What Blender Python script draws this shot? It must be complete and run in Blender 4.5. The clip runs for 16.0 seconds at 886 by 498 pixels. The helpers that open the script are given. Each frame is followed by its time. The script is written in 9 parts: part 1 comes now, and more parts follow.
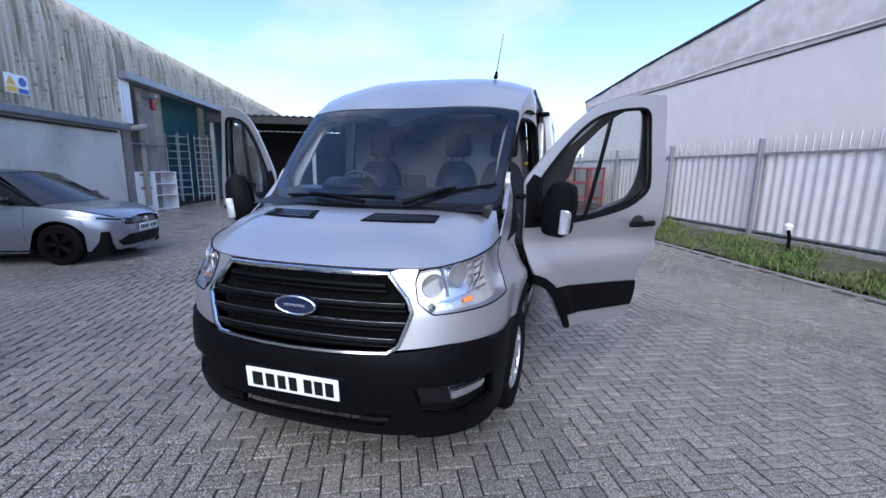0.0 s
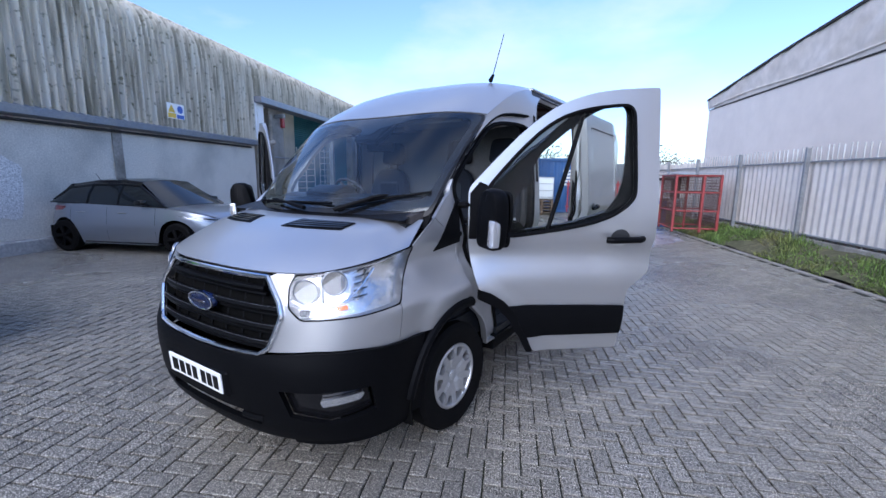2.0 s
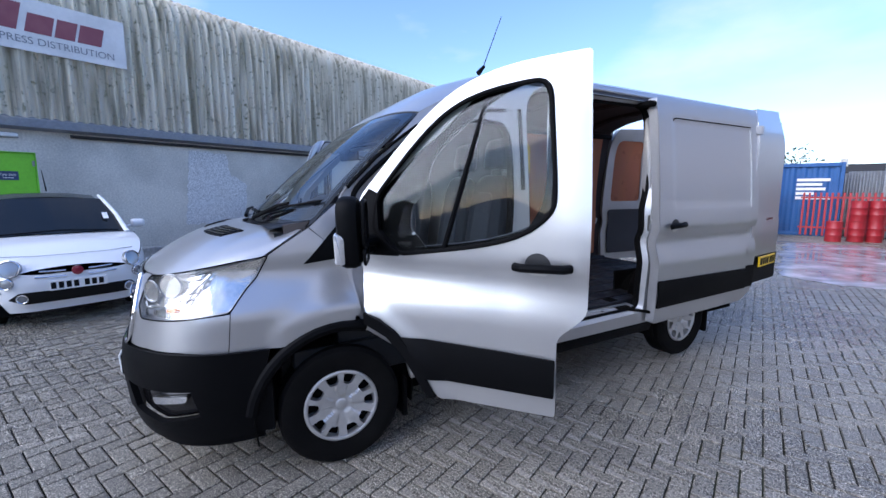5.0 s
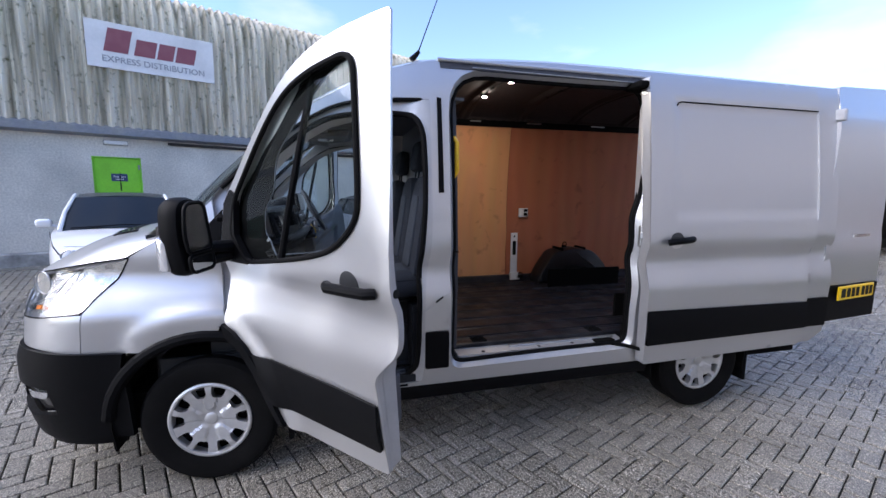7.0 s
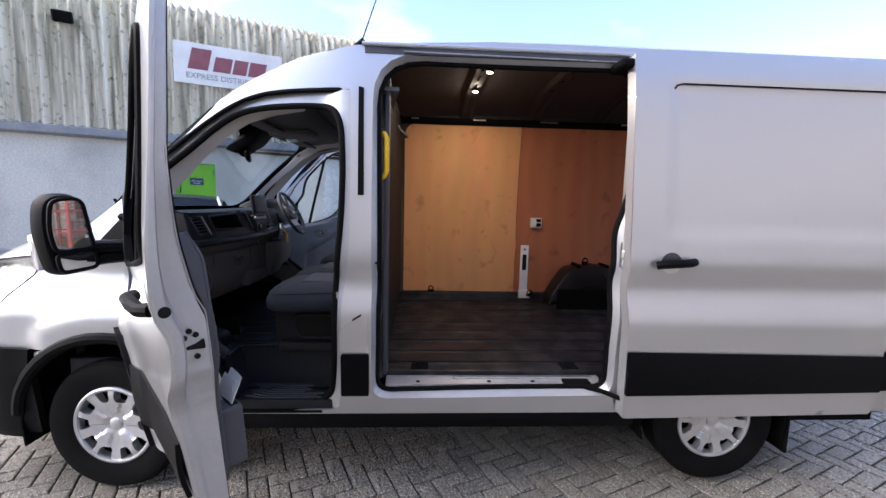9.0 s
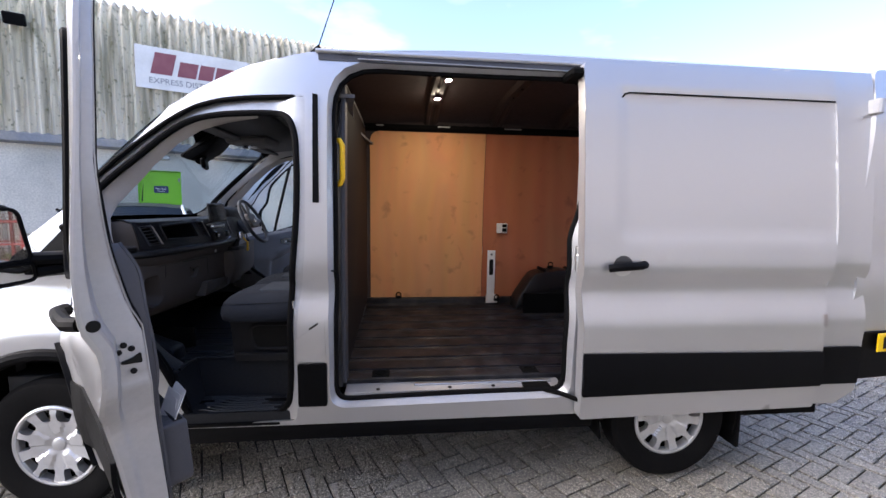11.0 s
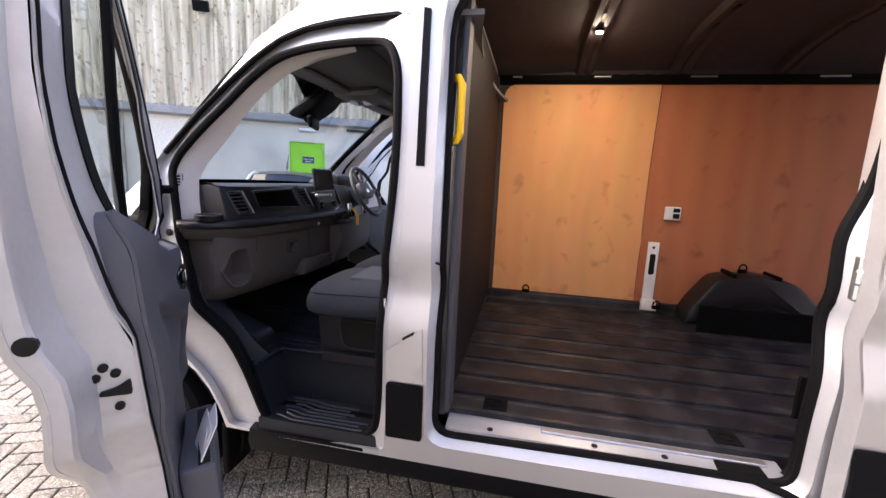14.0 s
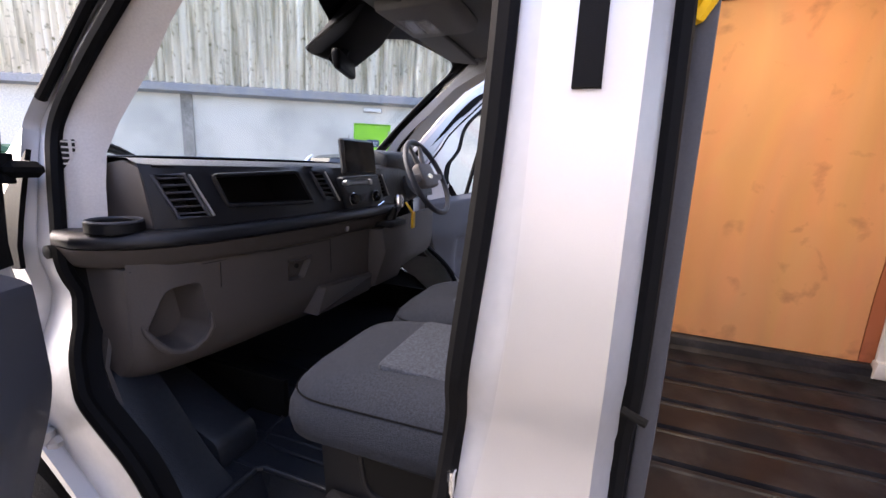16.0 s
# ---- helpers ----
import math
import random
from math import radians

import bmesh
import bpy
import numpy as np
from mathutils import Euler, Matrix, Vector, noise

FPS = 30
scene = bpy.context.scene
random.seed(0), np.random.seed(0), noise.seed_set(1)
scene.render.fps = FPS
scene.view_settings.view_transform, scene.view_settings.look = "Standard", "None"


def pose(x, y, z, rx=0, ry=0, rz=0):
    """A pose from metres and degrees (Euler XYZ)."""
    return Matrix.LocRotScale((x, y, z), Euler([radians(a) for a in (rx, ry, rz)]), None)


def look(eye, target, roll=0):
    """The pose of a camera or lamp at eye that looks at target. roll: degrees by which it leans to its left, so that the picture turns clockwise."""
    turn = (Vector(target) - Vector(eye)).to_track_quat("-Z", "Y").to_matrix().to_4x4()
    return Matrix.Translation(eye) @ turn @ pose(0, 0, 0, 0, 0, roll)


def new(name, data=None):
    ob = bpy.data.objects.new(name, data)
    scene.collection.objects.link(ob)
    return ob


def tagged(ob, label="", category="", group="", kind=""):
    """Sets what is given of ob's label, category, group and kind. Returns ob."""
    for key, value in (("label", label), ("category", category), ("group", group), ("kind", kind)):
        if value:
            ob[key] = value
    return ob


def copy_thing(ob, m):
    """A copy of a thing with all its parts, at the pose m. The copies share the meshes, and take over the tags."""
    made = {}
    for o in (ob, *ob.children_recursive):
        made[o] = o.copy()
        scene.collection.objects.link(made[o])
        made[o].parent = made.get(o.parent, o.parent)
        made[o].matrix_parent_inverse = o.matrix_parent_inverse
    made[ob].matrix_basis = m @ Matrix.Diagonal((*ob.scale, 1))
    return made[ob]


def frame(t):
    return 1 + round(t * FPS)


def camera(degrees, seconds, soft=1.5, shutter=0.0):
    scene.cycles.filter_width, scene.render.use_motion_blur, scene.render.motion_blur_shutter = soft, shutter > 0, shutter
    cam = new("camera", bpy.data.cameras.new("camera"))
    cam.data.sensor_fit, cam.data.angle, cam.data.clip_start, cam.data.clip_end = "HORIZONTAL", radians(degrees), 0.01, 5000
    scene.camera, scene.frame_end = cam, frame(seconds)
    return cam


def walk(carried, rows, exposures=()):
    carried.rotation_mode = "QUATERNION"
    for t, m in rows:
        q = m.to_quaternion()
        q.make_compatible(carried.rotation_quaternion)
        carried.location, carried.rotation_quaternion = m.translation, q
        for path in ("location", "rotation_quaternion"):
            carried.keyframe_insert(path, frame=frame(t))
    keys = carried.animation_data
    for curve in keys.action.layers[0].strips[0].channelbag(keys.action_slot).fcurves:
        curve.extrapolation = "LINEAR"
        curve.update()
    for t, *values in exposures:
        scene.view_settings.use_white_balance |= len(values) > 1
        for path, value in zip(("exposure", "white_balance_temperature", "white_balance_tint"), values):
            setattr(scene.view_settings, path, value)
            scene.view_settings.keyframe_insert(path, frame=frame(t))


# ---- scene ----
cam = camera(93.3, 16.0)
PATH = [
    (0, (-0.892, -2.647, 1.624), (-0.626, -0.7, 1.254), 0.8),
    (0.5, (-0.585, -2.69, 1.641), (-0.453, -0.728, 1.278), 0.5),
    (1, (-0.312, -2.573, 1.613), (-0.303, -0.603, 1.269), 0.5),
    (1.5, (-0.025, -2.514, 1.627), (-0.166, -0.547, 1.293), 0.6),
    (2, (0.297, -2.543, 1.629), (-0.009, -0.596, 1.292), 0.6),
    (2.5, (0.546, -2.409, 1.607), (0.057, -0.499, 1.271), 0.4),
    (3, (0.806, -2.21, 1.615), (0.161, -0.343, 1.299), 0.3),
    (3.5, (1.12, -2.091, 1.605), (0.322, -0.28, 1.311), 0.1),
    (6, (2.123, -0.933, 1.594), (0.737, 0.484, 1.325), 0.4),
    (6.5, (2.25, -0.657, 1.606), (0.787, 0.682, 1.345), 0.6),
    (7, (2.455, -0.354, 1.6), (0.906, 0.883, 1.335), 0.6),
    (7.5, (2.547, -0.102, 1.599), (0.928, 1.041, 1.331), 0.7),
    (8, (2.499, 0.166, 1.6), (0.821, 1.223, 1.335), 0.9),
    (8.5, (2.565, 0.435, 1.561), (0.812, 1.369, 1.334), 0.9),
    (9, (2.625, 0.58, 1.588), (0.855, 1.482, 1.357), 1.7),
    (11.5, (2.682, 0.698, 1.594), (0.993, 1.75, 1.39), 1.0),
    (12, (2.588, 0.729, 1.584), (0.934, 1.832, 1.366), 1.1),
    (12.5, (2.433, 0.708, 1.583), (0.727, 1.723, 1.34), 1.7),
    (13, (2.292, 0.719, 1.569), (0.503, 1.57, 1.3), 2.4),
    (13.5, (2.161, 0.842, 1.573), (0.287, 1.472, 1.271), 3.0),
    (14, (2.032, 0.933, 1.56), (0.107, 1.365, 1.231), 2.9),
    (14.5, (1.764, 0.927, 1.544), (-0.175, 1.273, 1.201), 3.2),
    (15, (1.48, 0.913, 1.537), (-0.476, 1.125, 1.179), 3.1),
    (15.5, (1.232, 0.969, 1.524), (-0.732, 1.072, 1.158), 2.9),
    (16, (0.979, 1.003, 1.519), (-0.975, 1.125, 1.113), 3.0),
]
walk(cam, [(t, look(eye, target, roll)) for t, eye, target, roll in PATH], [(0, 0.48, 5800, 13), (2, 0.44, 5700, 13), (3.5, 0.40, 5600, 12), (6, 0.60, 6000, 13), (7, 0.80, 6350, 14), (7.8, 1.02, 6700, 15), (8.5, 1.15, 6950, 15), (9, 1.28, 7000, 15), (11.5, 1.34, 7150, 15), (12.5, 1.52, 7550, 17), (14, 2.14, 7950, 20), (15, 2.50, 7950, 21), (16, 2.42, 7900, 21)])

# ---- light ----
SUN_AZ, SUN_EL = radians(198), radians(37)
world = bpy.data.worlds.new("sky")
scene.world = world
world.use_nodes = True
wn = world.node_tree
sky = wn.nodes.new("ShaderNodeTexSky")
sky.sky_type, sky.sun_disc = "NISHITA", False
sky.sun_elevation, sky.sun_rotation = SUN_EL, SUN_AZ
sky.air_density, sky.dust_density, sky.ozone_density = 1.0, 0.6, 1.0
geo = wn.nodes.new("ShaderNodeTexCoord")
clouds = wn.nodes.new("ShaderNodeTexNoise")
clouds.inputs["Scale"].default_value, clouds.inputs["Detail"].default_value = 2.2, 7
stretch = wn.nodes.new("ShaderNodeMapping")
stretch.inputs["Scale"].default_value = (1.0, 1.0, 2.6)
ramp = wn.nodes.new("ShaderNodeValToRGB")
ramp.color_ramp.elements[0].position, ramp.color_ramp.elements[1].position = 0.48, 0.80
mixc = wn.nodes.new("ShaderNodeMixRGB")
mixc.inputs[2].default_value = (4.0, 4.1, 4.4, 1)
bg = wn.nodes["Background"]
bg.inputs["Strength"].default_value = 0.2
wn.links.new(geo.outputs["Generated"], stretch.inputs["Vector"])
wn.links.new(stretch.outputs[0], clouds.inputs["Vector"])
wn.links.new(clouds.outputs["Fac"], ramp.inputs[0])
wn.links.new(ramp.outputs[0], mixc.inputs[0])
deep = wn.nodes.new("ShaderNodeMixRGB")
deep.blend_type = "MULTIPLY"
deep.inputs[0].default_value, deep.inputs[2].default_value = 1.0, (0.90, 0.96, 1.14, 1)
wn.links.new(sky.outputs[0], deep.inputs[1])
wn.links.new(deep.outputs[0], mixc.inputs[1])
wn.links.new(mixc.outputs[0], bg.inputs[0])
sun = new("sun", bpy.data.lights.new("sun", "SUN"))
sun.data.energy, sun.data.angle, sun.data.color = 2.6, radians(62), (1.0, 0.94, 0.86)
sun.matrix_world = look((0, 0, 20), Vector((0, 0, 20)) - Vector((math.sin(SUN_AZ) * math.cos(SUN_EL), math.cos(SUN_AZ) * math.cos(SUN_EL), math.sin(SUN_EL))))


# ---- materials ----
def material(name, colour, rough=0.5, metal=0.0, grain=0.0, scale=40.0, stain=0.0, stain_scale=2.0, stain_colour=None, bump=0.0, bump_scale=None, coat=0.0, spec=0.5, random=0.0, island=0.0, gloss_var=0.0, crisp=0.2, speck=0.0):
    """A principled material with fine grain, larger stains, relief and a random shade for each piece."""
    m = bpy.data.materials.new(name)
    m.use_nodes = True
    n, l = m.node_tree.nodes, m.node_tree.links
    b = n["Principled BSDF"]
    b.inputs["Roughness"].default_value, b.inputs["Metallic"].default_value = rough, metal
    b.inputs["Coat Weight"].default_value, b.inputs["Coat Roughness"].default_value = coat, 0.04
    b.inputs["Specular IOR Level"].default_value = spec
    b.inputs["Base Color"].default_value = (*colour, 1)
    tc = n.new("ShaderNodeTexCoord")
    last = None

    def tex(s, detail=6):
        t = n.new("ShaderNodeTexNoise")
        t.inputs["Scale"].default_value, t.inputs["Detail"].default_value = s, detail
        l.new(tc.outputs["Object"], t.inputs["Vector"])
        return t

    def mul(prev, fac_socket, low, high, lo=0.3, hi=0.7):
        r = n.new("ShaderNodeMapRange")
        r.inputs["From Min"].default_value, r.inputs["From Max"].default_value = lo, hi
        r.inputs["To Min"].default_value, r.inputs["To Max"].default_value = low, high
        l.new(fac_socket, r.inputs["Value"])
        x = n.new("ShaderNodeMixRGB")
        x.blend_type = "MULTIPLY"
        x.inputs[0].default_value = 1
        if prev is None:
            x.inputs[1].default_value = (*colour, 1)
        else:
            l.new(prev, x.inputs[1])
        l.new(r.outputs[0], x.inputs[2])
        return x.outputs[0]

    if stain:
        t = tex(stain_scale, 8)
        r = n.new("ShaderNodeMapRange")
        r.inputs["From Min"].default_value, r.inputs["From Max"].default_value = 0.45, 0.68
        r.inputs["To Max"].default_value = stain
        l.new(t.outputs["Fac"], r.inputs["Value"])
        x = n.new("ShaderNodeMixRGB")
        x.inputs[1].default_value = (*colour, 1)
        x.inputs[2].default_value = (*(stain_colour or [c * 0.5 for c in colour]), 1)
        l.new(r.outputs[0], x.inputs[0])
        last = x.outputs[0]
    if grain:
        last = mul(last, tex(scale).outputs["Fac"], 1 - grain, 1 + grain, 0.5 - crisp, 0.5 + crisp)
    if speck:
        last = mul(last, tex(speck, 2).outputs["Fac"], 0.66, 3.0, 0.53, 0.66)
    if random:
        o = n.new("ShaderNodeObjectInfo")
        last = mul(last, o.outputs["Random"], 1 - random, 1 + random)
    if island:
        g = n.new("ShaderNodeNewGeometry")
        last = mul(last, g.outputs["Random Per Island"], 1 - island, 1 + island)
    if last is not None:
        l.new(last, b.inputs["Base Color"])
    if gloss_var:
        r = n.new("ShaderNodeMapRange")
        r.inputs["From Min"].default_value, r.inputs["From Max"].default_value = 0.35, 0.65
        r.inputs["To Min"].default_value, r.inputs["To Max"].default_value = max(0.03, rough - gloss_var), min(1, rough + gloss_var)
        l.new(tex(stain_scale * 0.7).outputs["Fac"], r.inputs["Value"])
        l.new(r.outputs[0], b.inputs["Roughness"])
    if bump:
        d = n.new("ShaderNodeBump")
        d.inputs["Strength"].default_value, d.inputs["Distance"].default_value = bump, 0.004
        l.new(tex(bump_scale or scale).outputs["Fac"], d.inputs["Height"])
        l.new(d.outputs[0], b.inputs["Normal"])
    return m


def glass(name, colour=(0.9, 0.95, 0.93), alpha=0.2, rough=0.0):
    """Thin glazing: mostly clear, tinted, with a mirror sheen at grazing angles."""
    m = bpy.data.materials.new(name)
    m.use_nodes = True
    n, l = m.node_tree.nodes, m.node_tree.links
    n.remove(n["Principled BSDF"])
    out = n["Material Output"]
    clear, shine, mix, fres = n.new("ShaderNodeBsdfTransparent"), n.new("ShaderNodeBsdfGlossy"), n.new("ShaderNodeMixShader"), n.new("ShaderNodeLayerWeight")
    clear.inputs[0].default_value = (*colour, 1)
    shine.inputs["Roughness"].default_value = rough
    fres.inputs[0].default_value = 0.5
    power = n.new("ShaderNodeMath")
    power.operation = "POWER"
    power.inputs[1].default_value = 5.0
    l.new(fres.outputs["Facing"], power.inputs[0])
    boost = n.new("ShaderNodeMath")
    boost.operation, boost.use_clamp = "MULTIPLY_ADD", True
    boost.inputs[1].default_value, boost.inputs[2].default_value = 1.0, alpha
    l.new(power.outputs[0], boost.inputs[0])
    l.new(boost.outputs[0], mix.inputs[0])
    l.new(clear.outputs[0], mix.inputs[1])
    l.new(shine.outputs[0], mix.inputs[2])
    l.new(mix.outputs[0], out.inputs[0])
    return m


def glow(name, colour, strength):
    m = material(name, colour, 0.4)
    b = m.node_tree.nodes["Principled BSDF"]
    b.inputs["Emission Color"].default_value, b.inputs["Emission Strength"].default_value = (*colour, 1), strength
    return m


SILVER = material("silver_paint", (0.51, 0.515, 0.53), 0.33, 0.78, grain=0.02, scale=900, coat=0.45, bump=0.02, bump_scale=1200)
SILVER_IN = material("silver_paint_inner", (0.46, 0.465, 0.48), 0.42, 0.5, grain=0.03, scale=60, coat=0.5, stain=0.15, stain_scale=6)
BLACK = material("black_plastic", (0.0024, 0.0026, 0.0034), 0.5, grain=0.12, scale=300, bump=0.12, bump_scale=700, stain=0.25, stain_scale=3, stain_colour=(0.004, 0.004, 0.0046), spec=0.08)
GLOSSBLACK = material("gloss_black", (0.006, 0.006, 0.007), 0.15, coat=0.1, spec=0.3)
RUBBER = material("rubber_seal", (0.0025, 0.0025, 0.003), 0.7, spec=0.1, grain=0.1, scale=200)
TYRE = material("tyre_rubber", (0.003, 0.003, 0.0034), 0.75, spec=0.1, grain=0.2, scale=90, bump=0.3, bump_scale=150, stain=0.4, stain_scale=7, stain_colour=(0.008, 0.0076, 0.0074))
CAP = material("wheel_cap_silver", (0.56, 0.57, 0.59), 0.3, 0.75, grain=0.05, scale=30, stain=0.2, stain_scale=9, coat=0.3)
CHROME = material("chrome", (0.75, 0.76, 0.78), 0.12, 1.0)
STEEL = material("bare_steel", (0.5, 0.5, 0.5), 0.35, 0.9, grain=0.1, scale=40, stain=0.3, stain_scale=10)
DARKMETAL = material("underbody_black", (0.003, 0.003, 0.003), 0.9, spec=0.1, grain=0.2, scale=20)
TRIM = material("dark_grey_trim", (0.040, 0.043, 0.053), 0.55, spec=0.4, grain=0.08, scale=250, bump=0.25, bump_scale=900)
TRIM_MID = material("grey_trim", (0.135, 0.124, 0.120), 0.6, spec=0.4, grain=0.08, scale=250, bump=0.25, bump_scale=900)
DOORCARD = material("door_card_grey", (0.064, 0.067, 0.080), 0.55, spec=0.4, grain=0.08, scale=250, bump=0.25, bump_scale=900)
TRIM_LIGHT = material("light_grey_pillar_trim", (0.50, 0.47, 0.44), 0.7, grain=0.06, scale=200, bump=0.2, bump_scale=800)
HEADLINER = material("grey_headliner", (0.12, 0.12, 0.125), 0.9, grain=0.12, scale=300, bump=0.3, bump_scale=600)
FABRIC = material("seat_fabric", (0.023, 0.027, 0.036), 0.92, spec=0.2, grain=0.3, scale=260, bump=0.6, bump_scale=420)
FABRIC_INSET = material("seat_fabric_inset", (0.042, 0.049, 0.062), 0.92, spec=0.2, grain=0.35, scale=200, bump=0.6, bump_scale=300)
SCREEN = material("screen", (0.01, 0.01, 0.012), 0.12, coat=0.4)
YELLOW = material("yellow_plastic", (0.85, 0.50, 0.01), 0.4, grain=0.05, scale=60)
WHITE = material("white_paint", (0.78, 0.78, 0.77), 0.45, grain=0.04, scale=50, stain=0.2, stain_scale=4, stain_colour=(0.55, 0.54, 0.5))
GLASS = glass("van_glass", (0.80, 0.86, 0.84), 0.045)
SCREEN_GLASS = glass("windscreen_glass", (0.70, 0.78, 0.81), 0.085)
MIRROR = material("mirror", (0.85, 0.87, 0.88), 0.02, 1.0)
LENS = glass("lamp_lens", (0.97, 0.98, 0.99), 0.08)
AMBER = material("amber_lens", (0.9, 0.25, 0.02), 0.25, coat=0.4)
RED = material("red_paint", (0.42, 0.035, 0.04), 0.5, grain=0.15, scale=40, stain=0.5, stain_scale=6, stain_colour=(0.2, 0.05, 0.04))
PLATE_W = material("white_plate", (0.82, 0.82, 0.80), 0.35, grain=0.02, scale=80)
PLATE_Y = material("yellow_plate", (0.85, 0.55, 0.01), 0.35, grain=0.02, scale=80)
INK = material("black_ink", (0.006, 0.006, 0.006), 0.6, spec=0.2)


# ---- building blocks ----
from mathutils.geometry import delaunay_2d_cdt


def finish(bm, smooth=True, angle=32):
    bmesh.ops.recalc_face_normals(bm, faces=bm.faces)
    for f in bm.faces:
        f.smooth = smooth
    if smooth:
        for e in bm.edges:
            if len(e.link_faces) == 2 and e.calc_face_angle(0) > radians(angle):
                e.smooth = False


def thing(name, m, label, category, group="", kind=""):
    return_ob = new(name)
    return_ob.empty_display_size = 0.1
    return_ob.matrix_basis = m
    return tagged(return_ob, label, category, group, kind)


def part(name, bm, mat, parent=None, label="", smooth=True, angle=32, m=None):
    """Links a bmesh as one mesh object under a thing or a part."""
    finish(bm, smooth, angle)
    me = bpy.data.meshes.new(name)
    bm.to_mesh(me)
    bm.free()
    me.materials.append(mat)
    ob = new(name, me)
    ob.parent = parent
    if m is not None:
        ob.matrix_basis = m
    if label:
        ob["label"] = label
    return ob


def B():
    return bmesh.new()


def box(bm, x0, y0, z0, x1, y1, z1, bevel=0.0, m=None, seg=1):
    v = [bm.verts.new(p) for p in ((x0, y0, z0), (x1, y0, z0), (x1, y1, z0), (x0, y1, z0), (x0, y0, z1), (x1, y0, z1), (x1, y1, z1), (x0, y1, z1))]
    fs = [bm.faces.new([v[i] for i in q]) for q in ((3, 2, 1, 0), (4, 5, 6, 7), (0, 1, 5, 4), (1, 2, 6, 5), (2, 3, 7, 6), (3, 0, 4, 7))]
    vs = v
    if bevel:
        r = bmesh.ops.bevel(bm, geom=list({e for f in fs for e in f.edges}), offset=bevel, segments=seg, affect="EDGES", profile=0.5)
        vs = list({w for f in r["faces"] for w in f.verts} | {w for w in v if w.is_valid})
    if m is not None:
        bmesh.ops.transform(bm, matrix=m, verts=vs)
    return bm


def lathe(bm, profile, axis="z", n=32, m=None, caps=True):
    """Turns (radius, height) pairs about an axis."""
    rings = []
    made = []
    for r, h in profile:
        ring = []
        for i in range(n):
            a = 2 * math.pi * i / n
            c, s = r * math.cos(a), r * math.sin(a)
            ring.append(bm.verts.new({"z": (c, s, h), "x": (h, c, s), "y": (c, h, s)}[axis]))
        rings.append(ring)
        made += ring
    for a, b in zip(rings, rings[1:]):
        for i in range(n):
            bm.faces.new((a[i], a[(i + 1) % n], b[(i + 1) % n], b[i]))
    for ring in (rings[0], rings[-1]) if caps else ():
        bm.faces.new(ring)
    bmesh.ops.remove_doubles(bm, verts=made, dist=1e-5)
    if m is not None:
        bmesh.ops.transform(bm, matrix=m, verts=[v for v in made if v.is_valid])
    return bm


def tube(bm, pts, r, n=8, closed=False, squash=1.0):
    """A round bar along points; r may be one radius or one for each point."""
    pts = [Vector(p) for p in pts]
    rs = r if isinstance(r, (list, tuple)) else [r] * len(pts)
    rings = []
    up = None
    for i, p in enumerate(pts):
        a = pts[i - 1] if i or closed else p
        b = pts[(i + 1) % len(pts)] if i < len(pts) - 1 or closed else p
        d = (b - a).normalized()
        if up is None:
            up = Vector((0, 0, 1)) if abs(d.z) < 0.9 else Vector((1, 0, 0))
        side = d.cross(up).normalized()
        up = side.cross(d).normalized()
        rings.append([bm.verts.new(p + rs[i] * (math.cos(2 * math.pi * k / n) * side + squash * math.sin(2 * math.pi * k / n) * up)) for k in range(n)])
    pairs = list(zip(rings, rings[1:])) + ([(rings[-1], rings[0])] if closed else [])
    for a, b in pairs:
        for k in range(n):
            bm.faces.new((a[k], a[(k + 1) % n], b[(k + 1) % n], b[k]))
    if not closed:
        bm.faces.new(rings[0])
        bm.faces.new(rings[-1])
    return bm


def prism(bm, outline, d0, d1, axis="x", bevel=0.0, m=None):
    """A polygon pushed along an axis: (y, z) for x, (x, z) for y, (x, y) for z."""
    def at(u, v, d):
        return {"x": (d, u, v), "y": (u, d, v), "z": (u, v, d)}[axis]
    a = [bm.verts.new(at(u, v, d0)) for u, v in outline]
    b = [bm.verts.new(at(u, v, d1)) for u, v in outline]
    fs = [bm.faces.new(a), bm.faces.new(b)]
    k = len(outline)
    for i in range(k):
        fs.append(bm.faces.new((a[i], a[(i + 1) % k], b[(i + 1) % k], b[i])))
    vs = a + b
    bmesh.ops.recalc_face_normals(bm, faces=fs)
    if bevel:
        es = list({e for f in fs[:2] for e in f.edges})
        r = bmesh.ops.bevel(bm, geom=es, offset=bevel, segments=2, affect="EDGES", profile=0.5)
        vs = list({w for f in r["faces"] for w in f.verts} | {w for w in vs if w.is_valid})
    if m is not None:
        bmesh.ops.transform(bm, matrix=m, verts=vs)
    return bm


def rounded(corners, n=5):
    """A polygon from (u, v, radius) corners, each rounded by its radius."""
    out = []
    k = len(corners)
    for i, (u, v, r) in enumerate(corners):
        p, a, b = Vector((u, v)), Vector(corners[i - 1][:2]), Vector(corners[(i + 1) % k][:2])
        if r <= 0:
            out.append((u, v))
            continue
        da, db = (a - p), (b - p)
        ra, rb = min(r, da.length * 0.49), min(r, db.length * 0.49)
        s, e = p + da.normalized() * ra, p + db.normalized() * rb
        for j in range(n + 1):
            t = j / n
            q = s * (1 - t) ** 2 + p * 2 * t * (1 - t) + e * t ** 2
            out.append((q.x, q.y))
    return out


def densify(poly, step):
    out = []
    for i, p in enumerate(poly):
        q = poly[(i + 1) % len(poly)]
        k = max(1, int(math.hypot(q[0] - p[0], q[1] - p[1]) / step))
        out += [(p[0] + (q[0] - p[0]) * j / k, p[1] + (q[1] - p[1]) * j / k) for j in range(k)]
    return out


